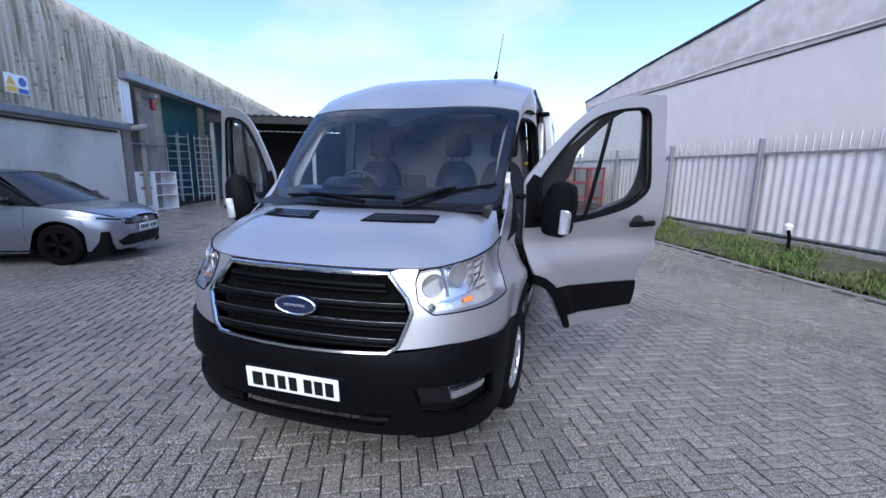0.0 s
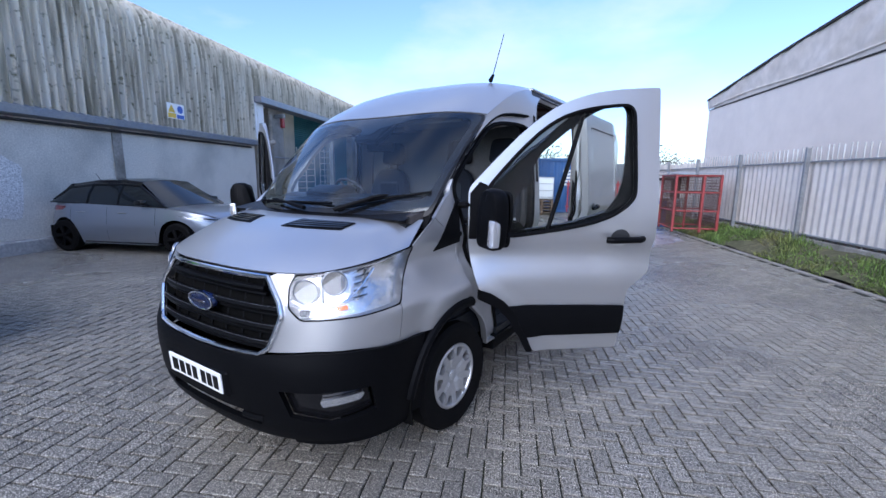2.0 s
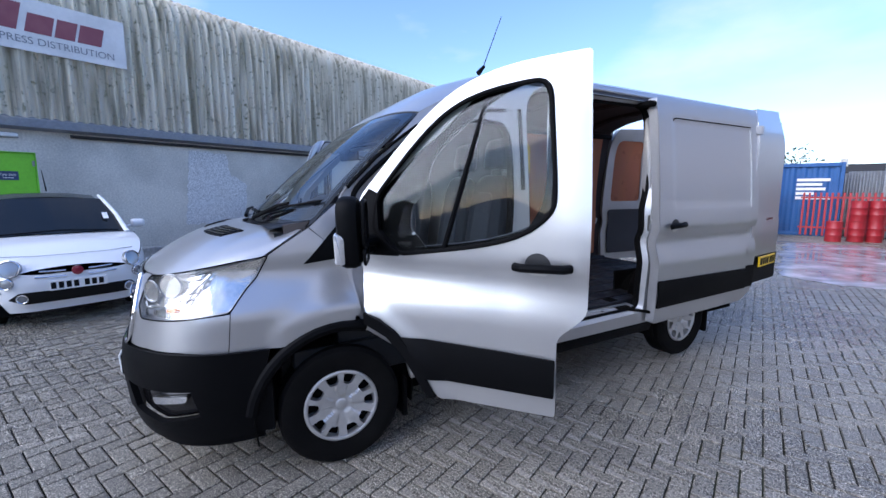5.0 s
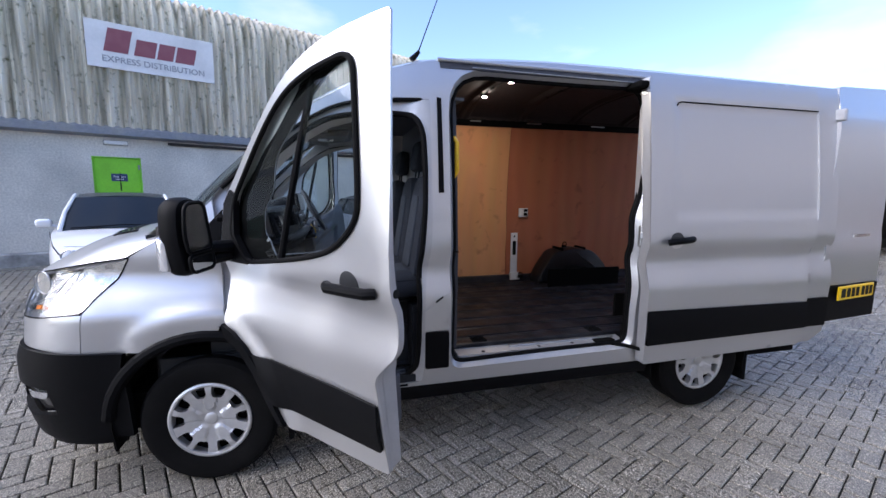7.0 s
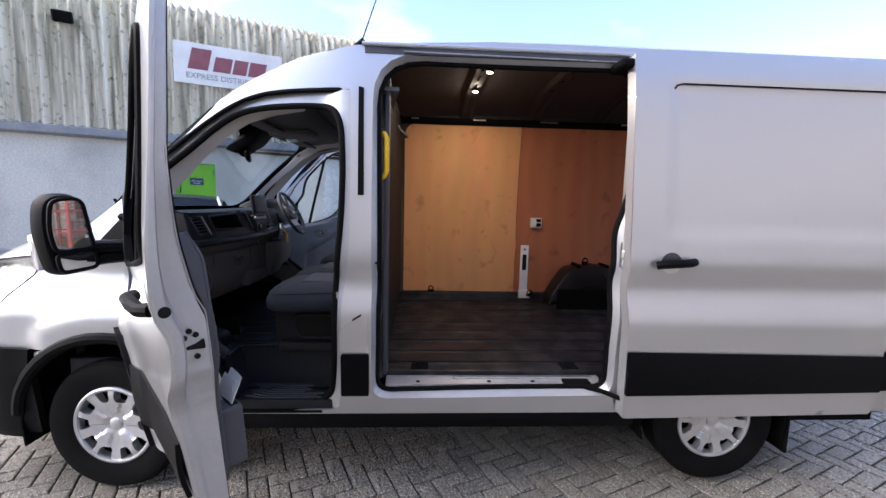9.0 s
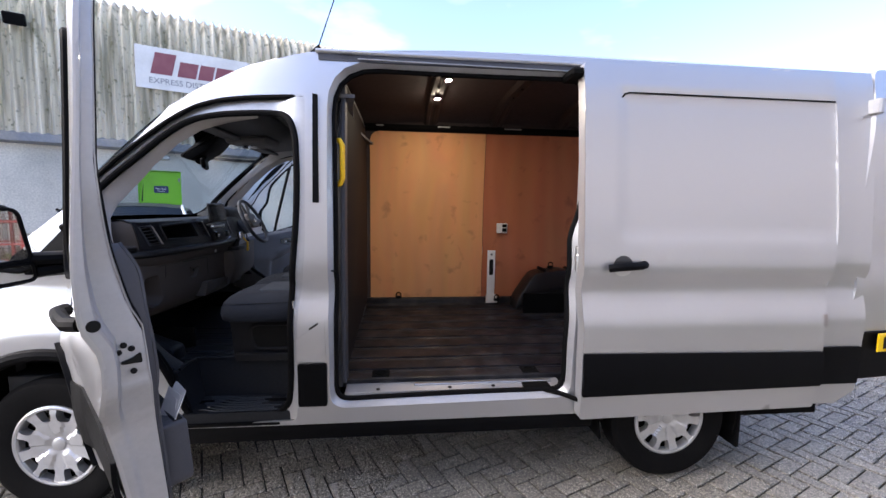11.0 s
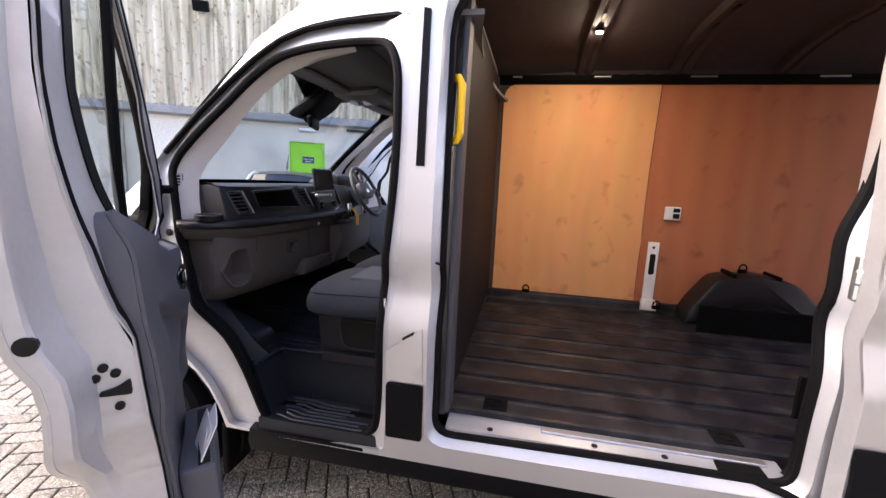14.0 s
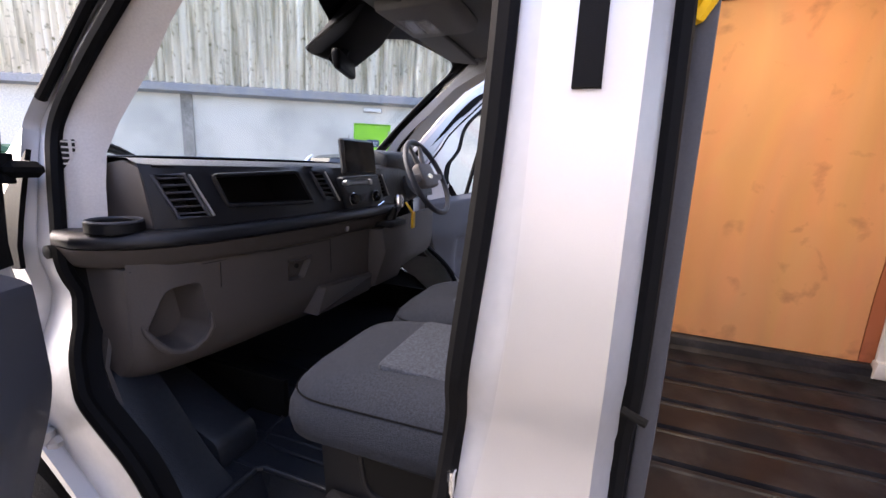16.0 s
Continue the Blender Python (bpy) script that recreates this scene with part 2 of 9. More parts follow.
def inside(u, v, poly):
    c = False
    j = len(poly) - 1
    for i in range(len(poly)):
        (a, b), (d, e) = poly[i], poly[j]
        if (b > v) != (e > v) and u < (d - a) * (v - b) / (e - b) + a:
            c = not c
        j = i
    return c


def sheet(outline, surface, holes=(), step=0.06, thick=0.0, mirror=False, bm=None, step_v=None):
    """A panel cut from a surface: outline and holes are polygons in the surface's own (u, v); it is thick to the inner side."""
    bm = bm or bmesh.new()
    loops = [densify(outline, step)] + [densify(h, step) for h in holes]
    pts, edges = [], []
    for lp in loops:
        s = len(pts)
        pts += lp
        edges += [(s + i, s + (i + 1) % len(lp)) for i in range(len(lp))]
    us, vs = [p[0] for p in loops[0]], [p[1] for p in loops[0]]
    sv = step_v or step
    rim = [p for lp in loops for p in lp]
    u = min(us) + step / 2
    while u < max(us):
        v = min(vs) + sv / 2
        while v < max(vs):
            if inside(u, v, loops[0]) and not any(inside(u, v, h) for h in loops[1:]):
                if all((u - a) ** 2 + (v - b) ** 2 > (0.35 * step) ** 2 for a, b in rim):
                    pts.append((u, v))
            v += sv
        u += step
    co, _, faces, *_ = delaunay_2d_cdt([Vector(p) for p in pts], edges, [], 0, 1e-6)
    keep = []
    for f in faces:
        cu, cv = sum(co[i].x for i in f) / 3, sum(co[i].y for i in f) / 3
        if inside(cu, cv, loops[0]) and not any(inside(cu, cv, h) for h in loops[1:]):
            keep.append(f)
    used = sorted({i for f in keep for i in f})
    flip = -1 if mirror else 1

    def place(a, b):
        p = surface(a, b)
        return Vector((p[0] * flip, p[1], p[2]))
    top = {i: bm.verts.new(place(co[i].x, co[i].y)) for i in used}
    fs = [bm.faces.new([top[i] for i in f]) for f in keep]
    if thick:
        low = {}
        for i in used:
            a, b = co[i].x, co[i].y
            p = place(a, b)
            d = 0.004
            nrm = (place(a + d, b) - place(a - d, b)).cross(place(a, b + d) - place(a, b - d))
            nrm = nrm.normalized() * flip
            low[i] = bm.verts.new(p - nrm * thick)
        for f in keep:
            bm.faces.new([low[i] for i in reversed(f)])
        count = {}
        for f in keep:
            for a, b in ((f[0], f[1]), (f[1], f[2]), (f[2], f[0])):
                count[(a, b)] = count.get((a, b), 0) + 1
        for a, b in count:
            if (b, a) not in count:
                bm.faces.new((top[a], low[a], low[b], top[b]))
    return bm


def lerp_table(t, table):
    """Smooth interpolation in a table of (key, value)."""
    if t <= table[0][0]:
        return table[0][1]
    for (a, p), (b, q) in zip(table, table[1:]):
        if t <= b:
            return p + (q - p) * (t - a) / (b - a)
    return table[-1][1]


def text_part(name, words, size, mat, parent, m, align="CENTER", thick=0.002):
    c = bpy.data.curves.new(name, "FONT")
    c.body, c.size, c.align_x, c.align_y, c.extrude = words, size, align, "CENTER", thick
    tmp = bpy.data.objects.new(name, c)
    scene.collection.objects.link(tmp)
    me = bpy.data.meshes.new_from_object(tmp.evaluated_get(bpy.context.evaluated_depsgraph_get()))
    bpy.data.objects.remove(tmp)
    me.materials.clear()
    me.materials.append(mat)
    ob = new(name, me)
    ob.parent, ob.matrix_basis = parent, m
    return ob


# ---- ground and yard ----
RENDER = material("grey_render", (0.64, 0.605, 0.53), 0.9, grain=0.15, scale=30, stain=0.7, stain_scale=0.8, stain_colour=(0.37, 0.36, 0.32), bump=0.5, bump_scale=60)
ROUGHCAST = material("bare_roughcast", (0.62, 0.61, 0.59), 0.95, grain=0.4, scale=45, bump=1.0, bump_scale=70)
LEDGE = material("grey_flashing", (0.25, 0.27, 0.31), 0.5, 0.3, grain=0.1, scale=20, stain=0.5, stain_scale=3, stain_colour=(0.36, 0.35, 0.32))
CONCRETE = material("stained_concrete", (0.30, 0.28, 0.25), 0.9, grain=0.2, scale=18, stain=0.7, stain_scale=1.6, stain_colour=(0.13, 0.12, 0.10), bump=0.4, bump_scale=50)
BLOCK = material("paving_block", (0.215, 0.198, 0.166), 0.30, grain=0.5, scale=70, crisp=0.12, speck=210, stain=0.55, stain_scale=0.45, stain_colour=(0.115, 0.109, 0.10), bump=1.0, bump_scale=160, island=0.10, gloss_var=0.2)
BLOCK_ONE = material("paving_block_single", (0.215, 0.198, 0.166), 0.30, grain=0.5, scale=70, crisp=0.12, speck=210, stain=0.55, stain_scale=0.45, stain_colour=(0.115, 0.109, 0.10), bump=1.0, bump_scale=160, random=0.10, gloss_var=0.2)
JOINT = material("joint_sand", (0.016, 0.0155, 0.014), 0.95, grain=0.3, scale=60, stain=0.8, stain_scale=1.2, stain_colour=(0.026, 0.034, 0.013))
GRASS_SOIL = material("grassy_soil", (0.075, 0.075, 0.035), 0.95, grain=0.4, scale=9, stain=0.6, stain_scale=1.2, stain_colour=(0.13, 0.11, 0.06), bump=0.6, bump_scale=12)
GREEN = material("lime_green_paint", (0.22, 0.62, 0.03), 0.5, grain=0.05, scale=30, stain=0.25, stain_scale=3)
BLUE = material("blue_paint", (0.025, 0.10, 0.28), 0.55, grain=0.12, scale=25, stain=0.4, stain_scale=2, stain_colour=(0.02, 0.06, 0.16))
TEAL = material("blue_shutter_paint", (0.035, 0.19, 0.25), 0.5, 0.1, grain=0.1, scale=20, stain=0.3, stain_scale=2)
GALV = material("galvanised_fence", (0.50, 0.50, 0.49), 0.55, 0.35, grain=0.12, scale=8, stain=0.6, stain_scale=2.0, stain_colour=(0.42, 0.37, 0.31), random=0.1)
FENCE_SHEET = material("pale_fence_sheet", (0.72, 0.67, 0.62), 0.5, 0.2, grain=0.05, scale=6, stain=0.5, stain_scale=1.3, stain_colour=(0.62, 0.56, 0.50), random=0.04)
POST = material("galvanised_post", (0.30, 0.31, 0.32), 0.5, 0.5, grain=0.15, scale=20, stain=0.4, stain_scale=3)
SHED = material("pale_sheeting", (0.74, 0.665, 0.60), 0.6, grain=0.04, scale=3, stain=0.35, stain_scale=0.5, stain_colour=(0.64, 0.57, 0.51))
TARP = material("beige_tarpaulin", (0.66, 0.60, 0.54), 0.8, grain=0.12, scale=4, stain=0.5, stain_scale=1.2, stain_colour=(0.48, 0.42, 0.36), bump=0.8, bump_scale=3)
DARKROOF = material("dark_shed_lining", (0.03, 0.028, 0.027), 0.9, grain=0.2, scale=10)


def cladding_material():
    """Weathered fibre cement: streaks that run down the sheet, lichen, a pale band of wear."""
    m = material("weathered_fibre_cement", (0.50, 0.49, 0.43), 0.95, bump=0.5, bump_scale=60)
    n, l = m.node_tree.nodes, m.node_tree.links
    tc = n.new("ShaderNodeNewGeometry")
    mp = n.new("ShaderNodeMapping")
    mp.inputs["Scale"].default_value = (2.6, 2.6, 0.2)
    l.new(tc.outputs["Position"], mp.inputs["Vector"])
    st = n.new("ShaderNodeTexNoise")
    st.inputs["Scale"].default_value, st.inputs["Detail"].default_value = 2.6, 8
    l.new(mp.outputs[0], st.inputs["Vector"])
    r1 = n.new("ShaderNodeValToRGB")
    e = r1.color_ramp.elements
    e[0].position, e[0].color = 0.35, (0.46, 0.43, 0.33, 1)
    e[1].position, e[1].color = 0.52, (0.86, 0.81, 0.69, 1)
    k = e.new(0.75)
    k.color = (0.93, 0.915, 0.84, 1)
    l.new(st.outputs["Fac"], r1.inputs[0])
    sp = n.new("ShaderNodeTexNoise")
    sp.inputs["Scale"].default_value, sp.inputs["Detail"].default_value = 9, 8
    l.new(tc.outputs["Position"], sp.inputs["Vector"])
    r2 = n.new("ShaderNodeMapRange")
    r2.inputs["From Min"].default_value, r2.inputs["From Max"].default_value = 0.58, 0.76
    l.new(sp.outputs["Fac"], r2.inputs["Value"])
    mx = n.new("ShaderNodeMixRGB")
    mx.inputs[2].default_value = (0.20, 0.20, 0.10, 1)
    l.new(r2.outputs[0], mx.inputs[0])
    l.new(r1.outputs[0], mx.inputs[1])
    l.new(mx.outputs[0], n["Principled BSDF"].inputs["Base Color"])
    return m


CLAD = cladding_material()


def ground_z(x):
    """The yard is level round the van and rises a little towards the building."""
    t = max(0.0, min(1.0, (-2.2 - x) / 3.3))
    return 0.1 * t * t * (3 - 2 * t)


# the sheet under everything, out to the horizon
bm = B()
xs = [-400, -120, -40, -14, -9.2] + [-9 + 0.5 * i for i in range(14)] + [-2, 0, 3, 5.5, 12, 40, 120, 400]
ys = [-400, -120, -40, -15, 0, 15, 30, 60, 150, 400]
grid = [[bm.verts.new((x, y, ground_z(max(x, -9)) - 0.016)) for y in ys] for x in xs]
for i in range(len(xs) - 1):
    for j in range(len(ys) - 1):
        bm.faces.new((grid[i][j], grid[i + 1][j], grid[i + 1][j + 1], grid[i][j + 1]))
tagged(part("ground", bm, JOINT), "dark sandy ground under the paved yard", "ground", kind="structure")

KERB_X, FENCE_X, WALL_X = 5.55, 6.62, -9.0
bm = B()
box(bm, KERB_X, -16, -0.05, KERB_X + 0.1, 19, 0.012, 0.008)
tagged(part("kerb", bm, CONCRETE), "low concrete edging along the grass strip", "kerb", kind="structure")
bm = B()
rng = random.Random(4)
cols = [KERB_X + 0.1, 5.9, 6.2, 6.5, 6.8, 7.4, 9.0, 30]
rows = [-16 + 0.5 * i for i in range(71)]
bank = [[bm.verts.new((x, y, min(0.36, 0.02 + 0.33 * (x - KERB_X) / 1.07) + (rng.uniform(-0.03, 0.03) if x < 7 else 0))) for y in rows] for x in cols]
for i in range(len(cols) - 1):
    for j in range(len(rows) - 1):
        bm.faces.new((bank[i][j], bank[i + 1][j], bank[i + 1][j + 1], bank[i][j + 1]))
tagged(part("grass_bank", bm, GRASS_SOIL), "grassy bank rising to the fence", "ground", kind="structure")

# ---- warehouse along the yard ----
warehouse = thing("warehouse", pose(0, 0, 0), "long grey warehouse with weathered corrugated cladding", "building")
LEDGE_Z = 2.83
Y0, Y1 = -16.0, 42.0


# the rendered lower wall, with the fire door's opening through it and the loading bay left out
bm = B()
for y0, y1, z0, z1 in ((Y0, -0.555, -0.2, LEDGE_Z), (0.28, 11.9, -0.2, LEDGE_Z), (-0.555, 0.28, 2.29, LEDGE_Z), (-0.555, 0.28, -0.2, 0.33)):
    box(bm, WALL_X - 0.25, y0, z0, WALL_X, y1, z1)
bmesh.ops.remove_doubles(bm, verts=bm.verts, dist=1e-5)
part("wall", bm, RENDER, warehouse, "grey cement-rendered wall")
bm = B()
box(bm, WALL_X - 6, Y0, -0.2, WALL_X - 5.75, Y1, 5.5)
box(bm, WALL_X - 5.75, Y0 - 0.2, -0.2, WALL_X, Y0, 5.3)
box(bm, WALL_X - 5.75, Y1, -0.2, WALL_X, Y1 + 0.2, 5.3)
box(bm, WALL_X - 0.25, 26.0, -0.2, WALL_X, Y1, 5.2)
part("wall", bm, RENDER, warehouse)
bm = B()
for y in (6.36, -4.2, -9.5):
    bm = B()
    box(bm, WALL_X, y - 0.13, 0.36, WALL_X + 0.03, y + 0.13, LEDGE_Z - 0.12, 0.01)
    part("pier", bm, CONCRETE, warehouse, "stained concrete pier")
bm = B()
box(bm, WALL_X, Y0, 0, WALL_X + 0.16, -0.7, 0.36, 0.03)
box(bm, WALL_X, 0.4, 0, WALL_X + 0.16, 11.8, 0.36, 0.03)
part("plinth", bm, material("limewashed_plinth", (0.42, 0.41, 0.39), 0.9, grain=0.2, scale=20, stain=0.7, stain_scale=2.5, stain_colour=(0.14, 0.14, 0.13), bump=0.5, bump_scale=40), warehouse, "stained pale plinth")
bm = B()
prism(bm, [(WALL_X, LEDGE_Z - 0.14), (WALL_X + 0.22, LEDGE_Z - 0.1), (WALL_X + 0.24, LEDGE_Z + 0.04), (WALL_X + 0.1, LEDGE_Z + 0.1), (WALL_X, LEDGE_Z + 0.1)], Y0, 12.0, "y", 0.01)
part("ledge", bm, LEDGE, warehouse, "grey metal ledge below the cladding")
# near-black pipe, thickened to draw the shaded gap under the ledge too
bm = B()
tube(bm, [(WALL_X + 0.06, y, LEDGE_Z - 0.2) for y in (0.8, 6, 11.6)], 0.03)
part("conduit", bm, DARKROOF, warehouse)
bm = B()
patch = rounded([(2.75, 0.8, .06), (4.17, 0.76, .1), (4.27, 1.8, .1), (3.88, 1.95, .1), (3.78, 2.5, .08), (2.93, 2.55, .08)])
random.seed(3)
patch = [(u + random.uniform(-0.03, 0.03), v + random.uniform(-0.03, 0.03)) for u, v in densify(patch, 0.09)]
sheet(patch, lambda u, v: (WALL_X + 0.012 + 0.004 * noise.noise((u * 9, v * 9, 0)), u, v), step=0.09, thick=0.011, bm=bm)
part("bare_patch", bm, ROUGHCAST, warehouse, "pale bare patch where the render has come off")

# corrugated sheets: two tiers, the upper one bends over the eaves
PITCH, SHEET_W = 0.172, 1.032


def corrugated(profile, mat, name):
    bm = B()
    n = 48
    rows_v = []
    for x, z, nx, nz in profile:
        rows_v.append([bm.verts.new((x + nx * 0.045 * math.cos(2 * math.pi * SHEET_W * i / n / PITCH), SHEET_W * 1.03 * i / n, z + nz * 0.045 * math.cos(2 * math.pi * SHEET_W * i / n / PITCH))) for i in range(n + 1)])
    for a, b in zip(rows_v, rows_v[1:]):
        for i in range(n):
            bm.faces.new((a[i], a[i + 1], b[i + 1], b[i]))
    bmesh.ops.solidify(bm, geom=bm.faces[:], thickness=0.008)
    finish(bm, True, 50)
    me = bpy.data.meshes.new(name)
    bm.to_mesh(me)
    bm.free()
    me.materials.append(mat)
    return me


cx = WALL_X + 0.16
low_sheet = corrugated([(cx, LEDGE_Z + 0.03, 1, 0), (cx, 4.0, 1, 0), (cx, 5.03, 1, 0)], CLAD, "cladding_sheet")
EAVE_R = 0.75
curve_pts = [(cx - 0.03, 4.93, 1, 0), (cx - 0.03, 5.18, 1, 0)]
for i in range(1, 9):
    a = radians(82 * i / 8)
    curve_pts.append((cx - 0.03 - EAVE_R * (1 - math.cos(a)), 5.18 + EAVE_R * math.sin(a), math.cos(a), math.sin(a)))
ex, ez = curve_pts[-1][:2]
curve_pts.append((ex - 5.6, ez + 0.75, math.cos(radians(82)), math.sin(radians(82))))
top_sheet = corrugated(curve_pts, CLAD, "eaves_sheet")
y = Y0
while y < Y1:
    if not 11.9 < y + 0.5 < 22:
        o = new("cladding_sheet", low_sheet)
        o.parent, o.matrix_basis = warehouse, pose(0, y, 0)
    else:
        o = new("cladding_sheet", low_sheet)
        o.parent, o.matrix_basis = warehouse, Matrix.LocRotScale((0, y, 4.42 - LEDGE_Z * 0.29), None, (1, 1, 0.29))
    o = new("eaves_sheet", top_sheet)
    o.parent, o.matrix_basis = warehouse, pose(0, y, 0)
    y += SHEET_W

# loading bay with roller shutters under a beam
bm = B()
box(bm, WALL_X - 0.1, 11.8, 4.2, WALL_X + 0.45, 22.2, 4.42, 0.02)
part("beam", bm, LEDGE, warehouse, "dark steel beam over the loading bay")
bm = B()
box(bm, WALL_X + 0.06, 11.75, LEDGE_Z + 0.1, WALL_X + 0.2, 12.3, 4.2, 0.01)
part("end_panel", bm, WHITE, warehouse, "pale end panel of the cladding")
BAY_X = -10.4
for y0, y1, x0 in ((12.3, 12.75, WALL_X - 0.15), (12.95, 14.0, WALL_X), (21.7, 22.2, WALL_X)):
    bm = B()
    box(bm, WALL_X - 0.4, y0, 0, x0, y1, 4.2, 0.02)
    part("bay_pillar", bm, CONCRETE, warehouse, "streaked concrete pillar")
for x0, y0, x1, y1, z1 in ((BAY_X - 0.2, 12.3, BAY_X, 17.5, 4.9), (BAY_X - 0.2, 21.2, BAY_X, 21.8, 4.9), (BAY_X - 0.2, 25.2, BAY_X, 26.0, 4.9), (BAY_X, 12.1, WALL_X - 0.4, 12.3, 4.2)):
    bm = B()
    box(bm, x0, y0, 0, x1, y1, z1)
    part("bay_wall", bm, RENDER, warehouse, "grey back wall of the loading bay")
for y0, y1 in ((17.5, 21.2), (21.8, 25.2)):
    bm = B()
    box(bm, BAY_X - 0.14, y0, 4.80, BAY_X - 0.02, y1, 4.92, 0.01)
    shutter = part("roller_shutter", bm, TEAL, warehouse, "closed blue roller shutter")
    bm = B()
    prism(bm, [(BAY_X - 0.10, 0), (BAY_X - 0.06, 0.03), (BAY_X - 0.06, 0.075), (BAY_X - 0.10, 0.1), (BAY_X - 0.12, 0.1), (BAY_X - 0.12, 0)], y0, y1, "y")
    first = part("slat", bm, TEAL, shutter, smooth=False)
    first.location.z = 0.02
    for i in range(1, 48):
        slat = new("slat", first.data)
        slat.parent = shutter
        slat.location.z = 0.02 + 0.1 * i
bm = B()
tube(bm, [(WALL_X + 0.1, 12.2, LEDGE_Z - 0.05), (WALL_X + 0.4, 12.6, LEDGE_Z + 0.05)], 0.09)
tube(bm, [(WALL_X + 0.08, 12.9, 0.3), (WALL_X + 0.08, 12.9, 4.0)], 0.09, 10)
part("drainpipe", bm, CONCRETE, warehouse, "mossy grey drainpipe")
bm = B()
tube(bm, [(WALL_X + 0.1, 12.0, 2.35), (WALL_X + 0.1, 14.6, 2.35)], 0.025)
part("pipe", bm, LEDGE, warehouse)
bm = B()
box(bm, WALL_X, 13.75, 3.55, WALL_X + 0.12, 13.95, 3.95, 0.03)
part("alarm_box", bm, RED, warehouse, "red alarm box")
bm = B()
box(bm, WALL_X + 0.05, 13.2, 3.85, WALL_X + 0.5, 13.35, 4.0, 0.03)
part("camera_housing", bm, POST, warehouse)

# fire exit
fire_door = thing("fire_exit_door", pose(WALL_X - 0.06, -0.1375, 0.34), "closed lime green steel fire exit door", "door")
bm = B()
box(bm, -0.03, -0.395, 0, 0.02, 0.395, 1.93, 0.004)
part("leaf", bm, GREEN, fire_door)
for y0, y1, z0, z1 in ((-0.416, -0.396, 0, 1.948), (0.396, 0.416, 0, 1.948), (-0.396, 0.396, 1.932, 1.948)):
    bm = B()
    box(bm, -0.04, y0, z0, 0.06, y1, z1, 0.003)
    part("frame", bm, GREEN, fire_door)
bm = B()
box(bm, 0.021, -0.12, 1.44, 0.027, 0.16, 1.60, 0.002)
notice = part("notice", bm, material("dark_blue_notice", (0.03, 0.05, 0.12), 0.4), fire_door, "dark fire exit notice")
text_part("lettering", "Fire Exit", 0.062, WHITE, notice, Matrix.Translation((0.029, 0.02, 1.535)) @ pose(0, 0, 0, 90, 0, 90))
bm = B()
box(bm, 0.028, -0.05, 1.475, 0.030, 0.09, 1.487)
part("small_print", bm, WHITE, notice)
bm = B()
for z in (0.25, 1.7):
    box(bm, 0.02, 0.36, z, 0.045, 0.40, z + 0.1, 0.004)
part("hinge", bm, POST, fire_door)
bulkhead = thing("bulkhead_light", pose(WALL_X, -0.13, 2.58), "long white bulkhead light over the fire door", "light")
bm = B()
box(bm, 0, -0.2, -0.04, 0.09, 0.2, 0.04, 0.02)
part("diffuser", bm, WHITE, bulkhead)
bm = B()
box(bm, -0.0, -0.21, -0.05, 0.02, 0.21, 0.05, 0.004)
part("base", bm, POST, bulkhead)

# company sign: the trade words are lettered, the name is plain shapes
SIGN_BOARD = material("sign_board", (0.70, 0.69, 0.68), 0.5, grain=0.03, scale=20, stain=0.25, stain_scale=2)
MAROON = material("sign_maroon", (0.22, 0.055, 0.075), 0.5, stain=0.3, stain_scale=4, stain_colour=(0.3, 0.12, 0.13))
SIGN_GREY = material("sign_grey", (0.22, 0.23, 0.25), 0.5)
sign = thing("company_sign", pose(WALL_X + 0.20, 0.66, 4.5), "white company signboard with maroon and grey lettering", "sign")
bm = B()
box(bm, 0, -1.13, -0.45, 0.03, 1.13, 0.45, 0.004)
part("board", bm, SIGN_BOARD, sign)


def sign_shape(name, outline, holes, mat, y, z, s=1.0):
    bm = B()
    sheet([(u * s, v * s) for u, v in outline], lambda u, v: (0.036, y + u, z + v), [[(u * s, v * s) for u, v in h] for h in holes], step=0.2, thick=0.005, bm=bm)
    part(name, bm, mat, sign, smooth=False)


sign_shape("emblem", [(0, 0), (0.40, 0), (0.50, 0.46), (0.10, 0.46)], [], MAROON, -0.86, -0.12)
for y, w in ((-0.36, 0.36), (0.04, 0.29), (0.37, 0.36)):
    sign_shape("emblem", [(0, 0), (w, 0), (w + 0.07, 0.33), (0.07, 0.33)], [], MAROON, y, -0.12)
text_part("lettering", "EXPRESS DISTRIBUTION", 0.172, SIGN_GREY, sign, Matrix.Translation((0.036, 0.02, -0.27)) @ pose(0, 0, 0, 90, 0, 90))
floodlight = thing("floodlight", pose(WALL_X + 0.2, -2.3, 5.05), "black floodlight on the cladding", "light")
bm = B()
box(bm, 0.08, -0.16, -0.12, 0.2, 0.16, 0.1, 0.02, pose(0, 0, 0, 0, 20, 0))
part("housing", bm, BLACK, floodlight)
bm = B()
box(bm, 0, -0.03, -0.03, 0.1, 0.03, 0.03)
part("bracket", bm, POST, floodlight)
warning = thing("warning_sign", pose(WALL_X + 0.2, 8.05, 3.33), "yellow and blue safety notice on the cladding", "sign")
bm = B()
box(bm, 0, -0.3, -0.2, 0.012, 0.3, 0.2)
part("board", bm, PLATE_W, warning)
SAFETY_Y, SAFETY_B = material("safety_yellow", (0.75, 0.5, 0.05), 0.5, stain=0.4, stain_scale=5), material("safety_blue", (0.05, 0.12, 0.45), 0.5)
bm = B()
box(bm, 0.013, -0.28, -0.18, 0.016, -0.01, -0.06)
prism(bm, [(-0.27, -0.04), (-0.03, -0.04), (-0.15, 0.17)], 0.013, 0.016, "x")
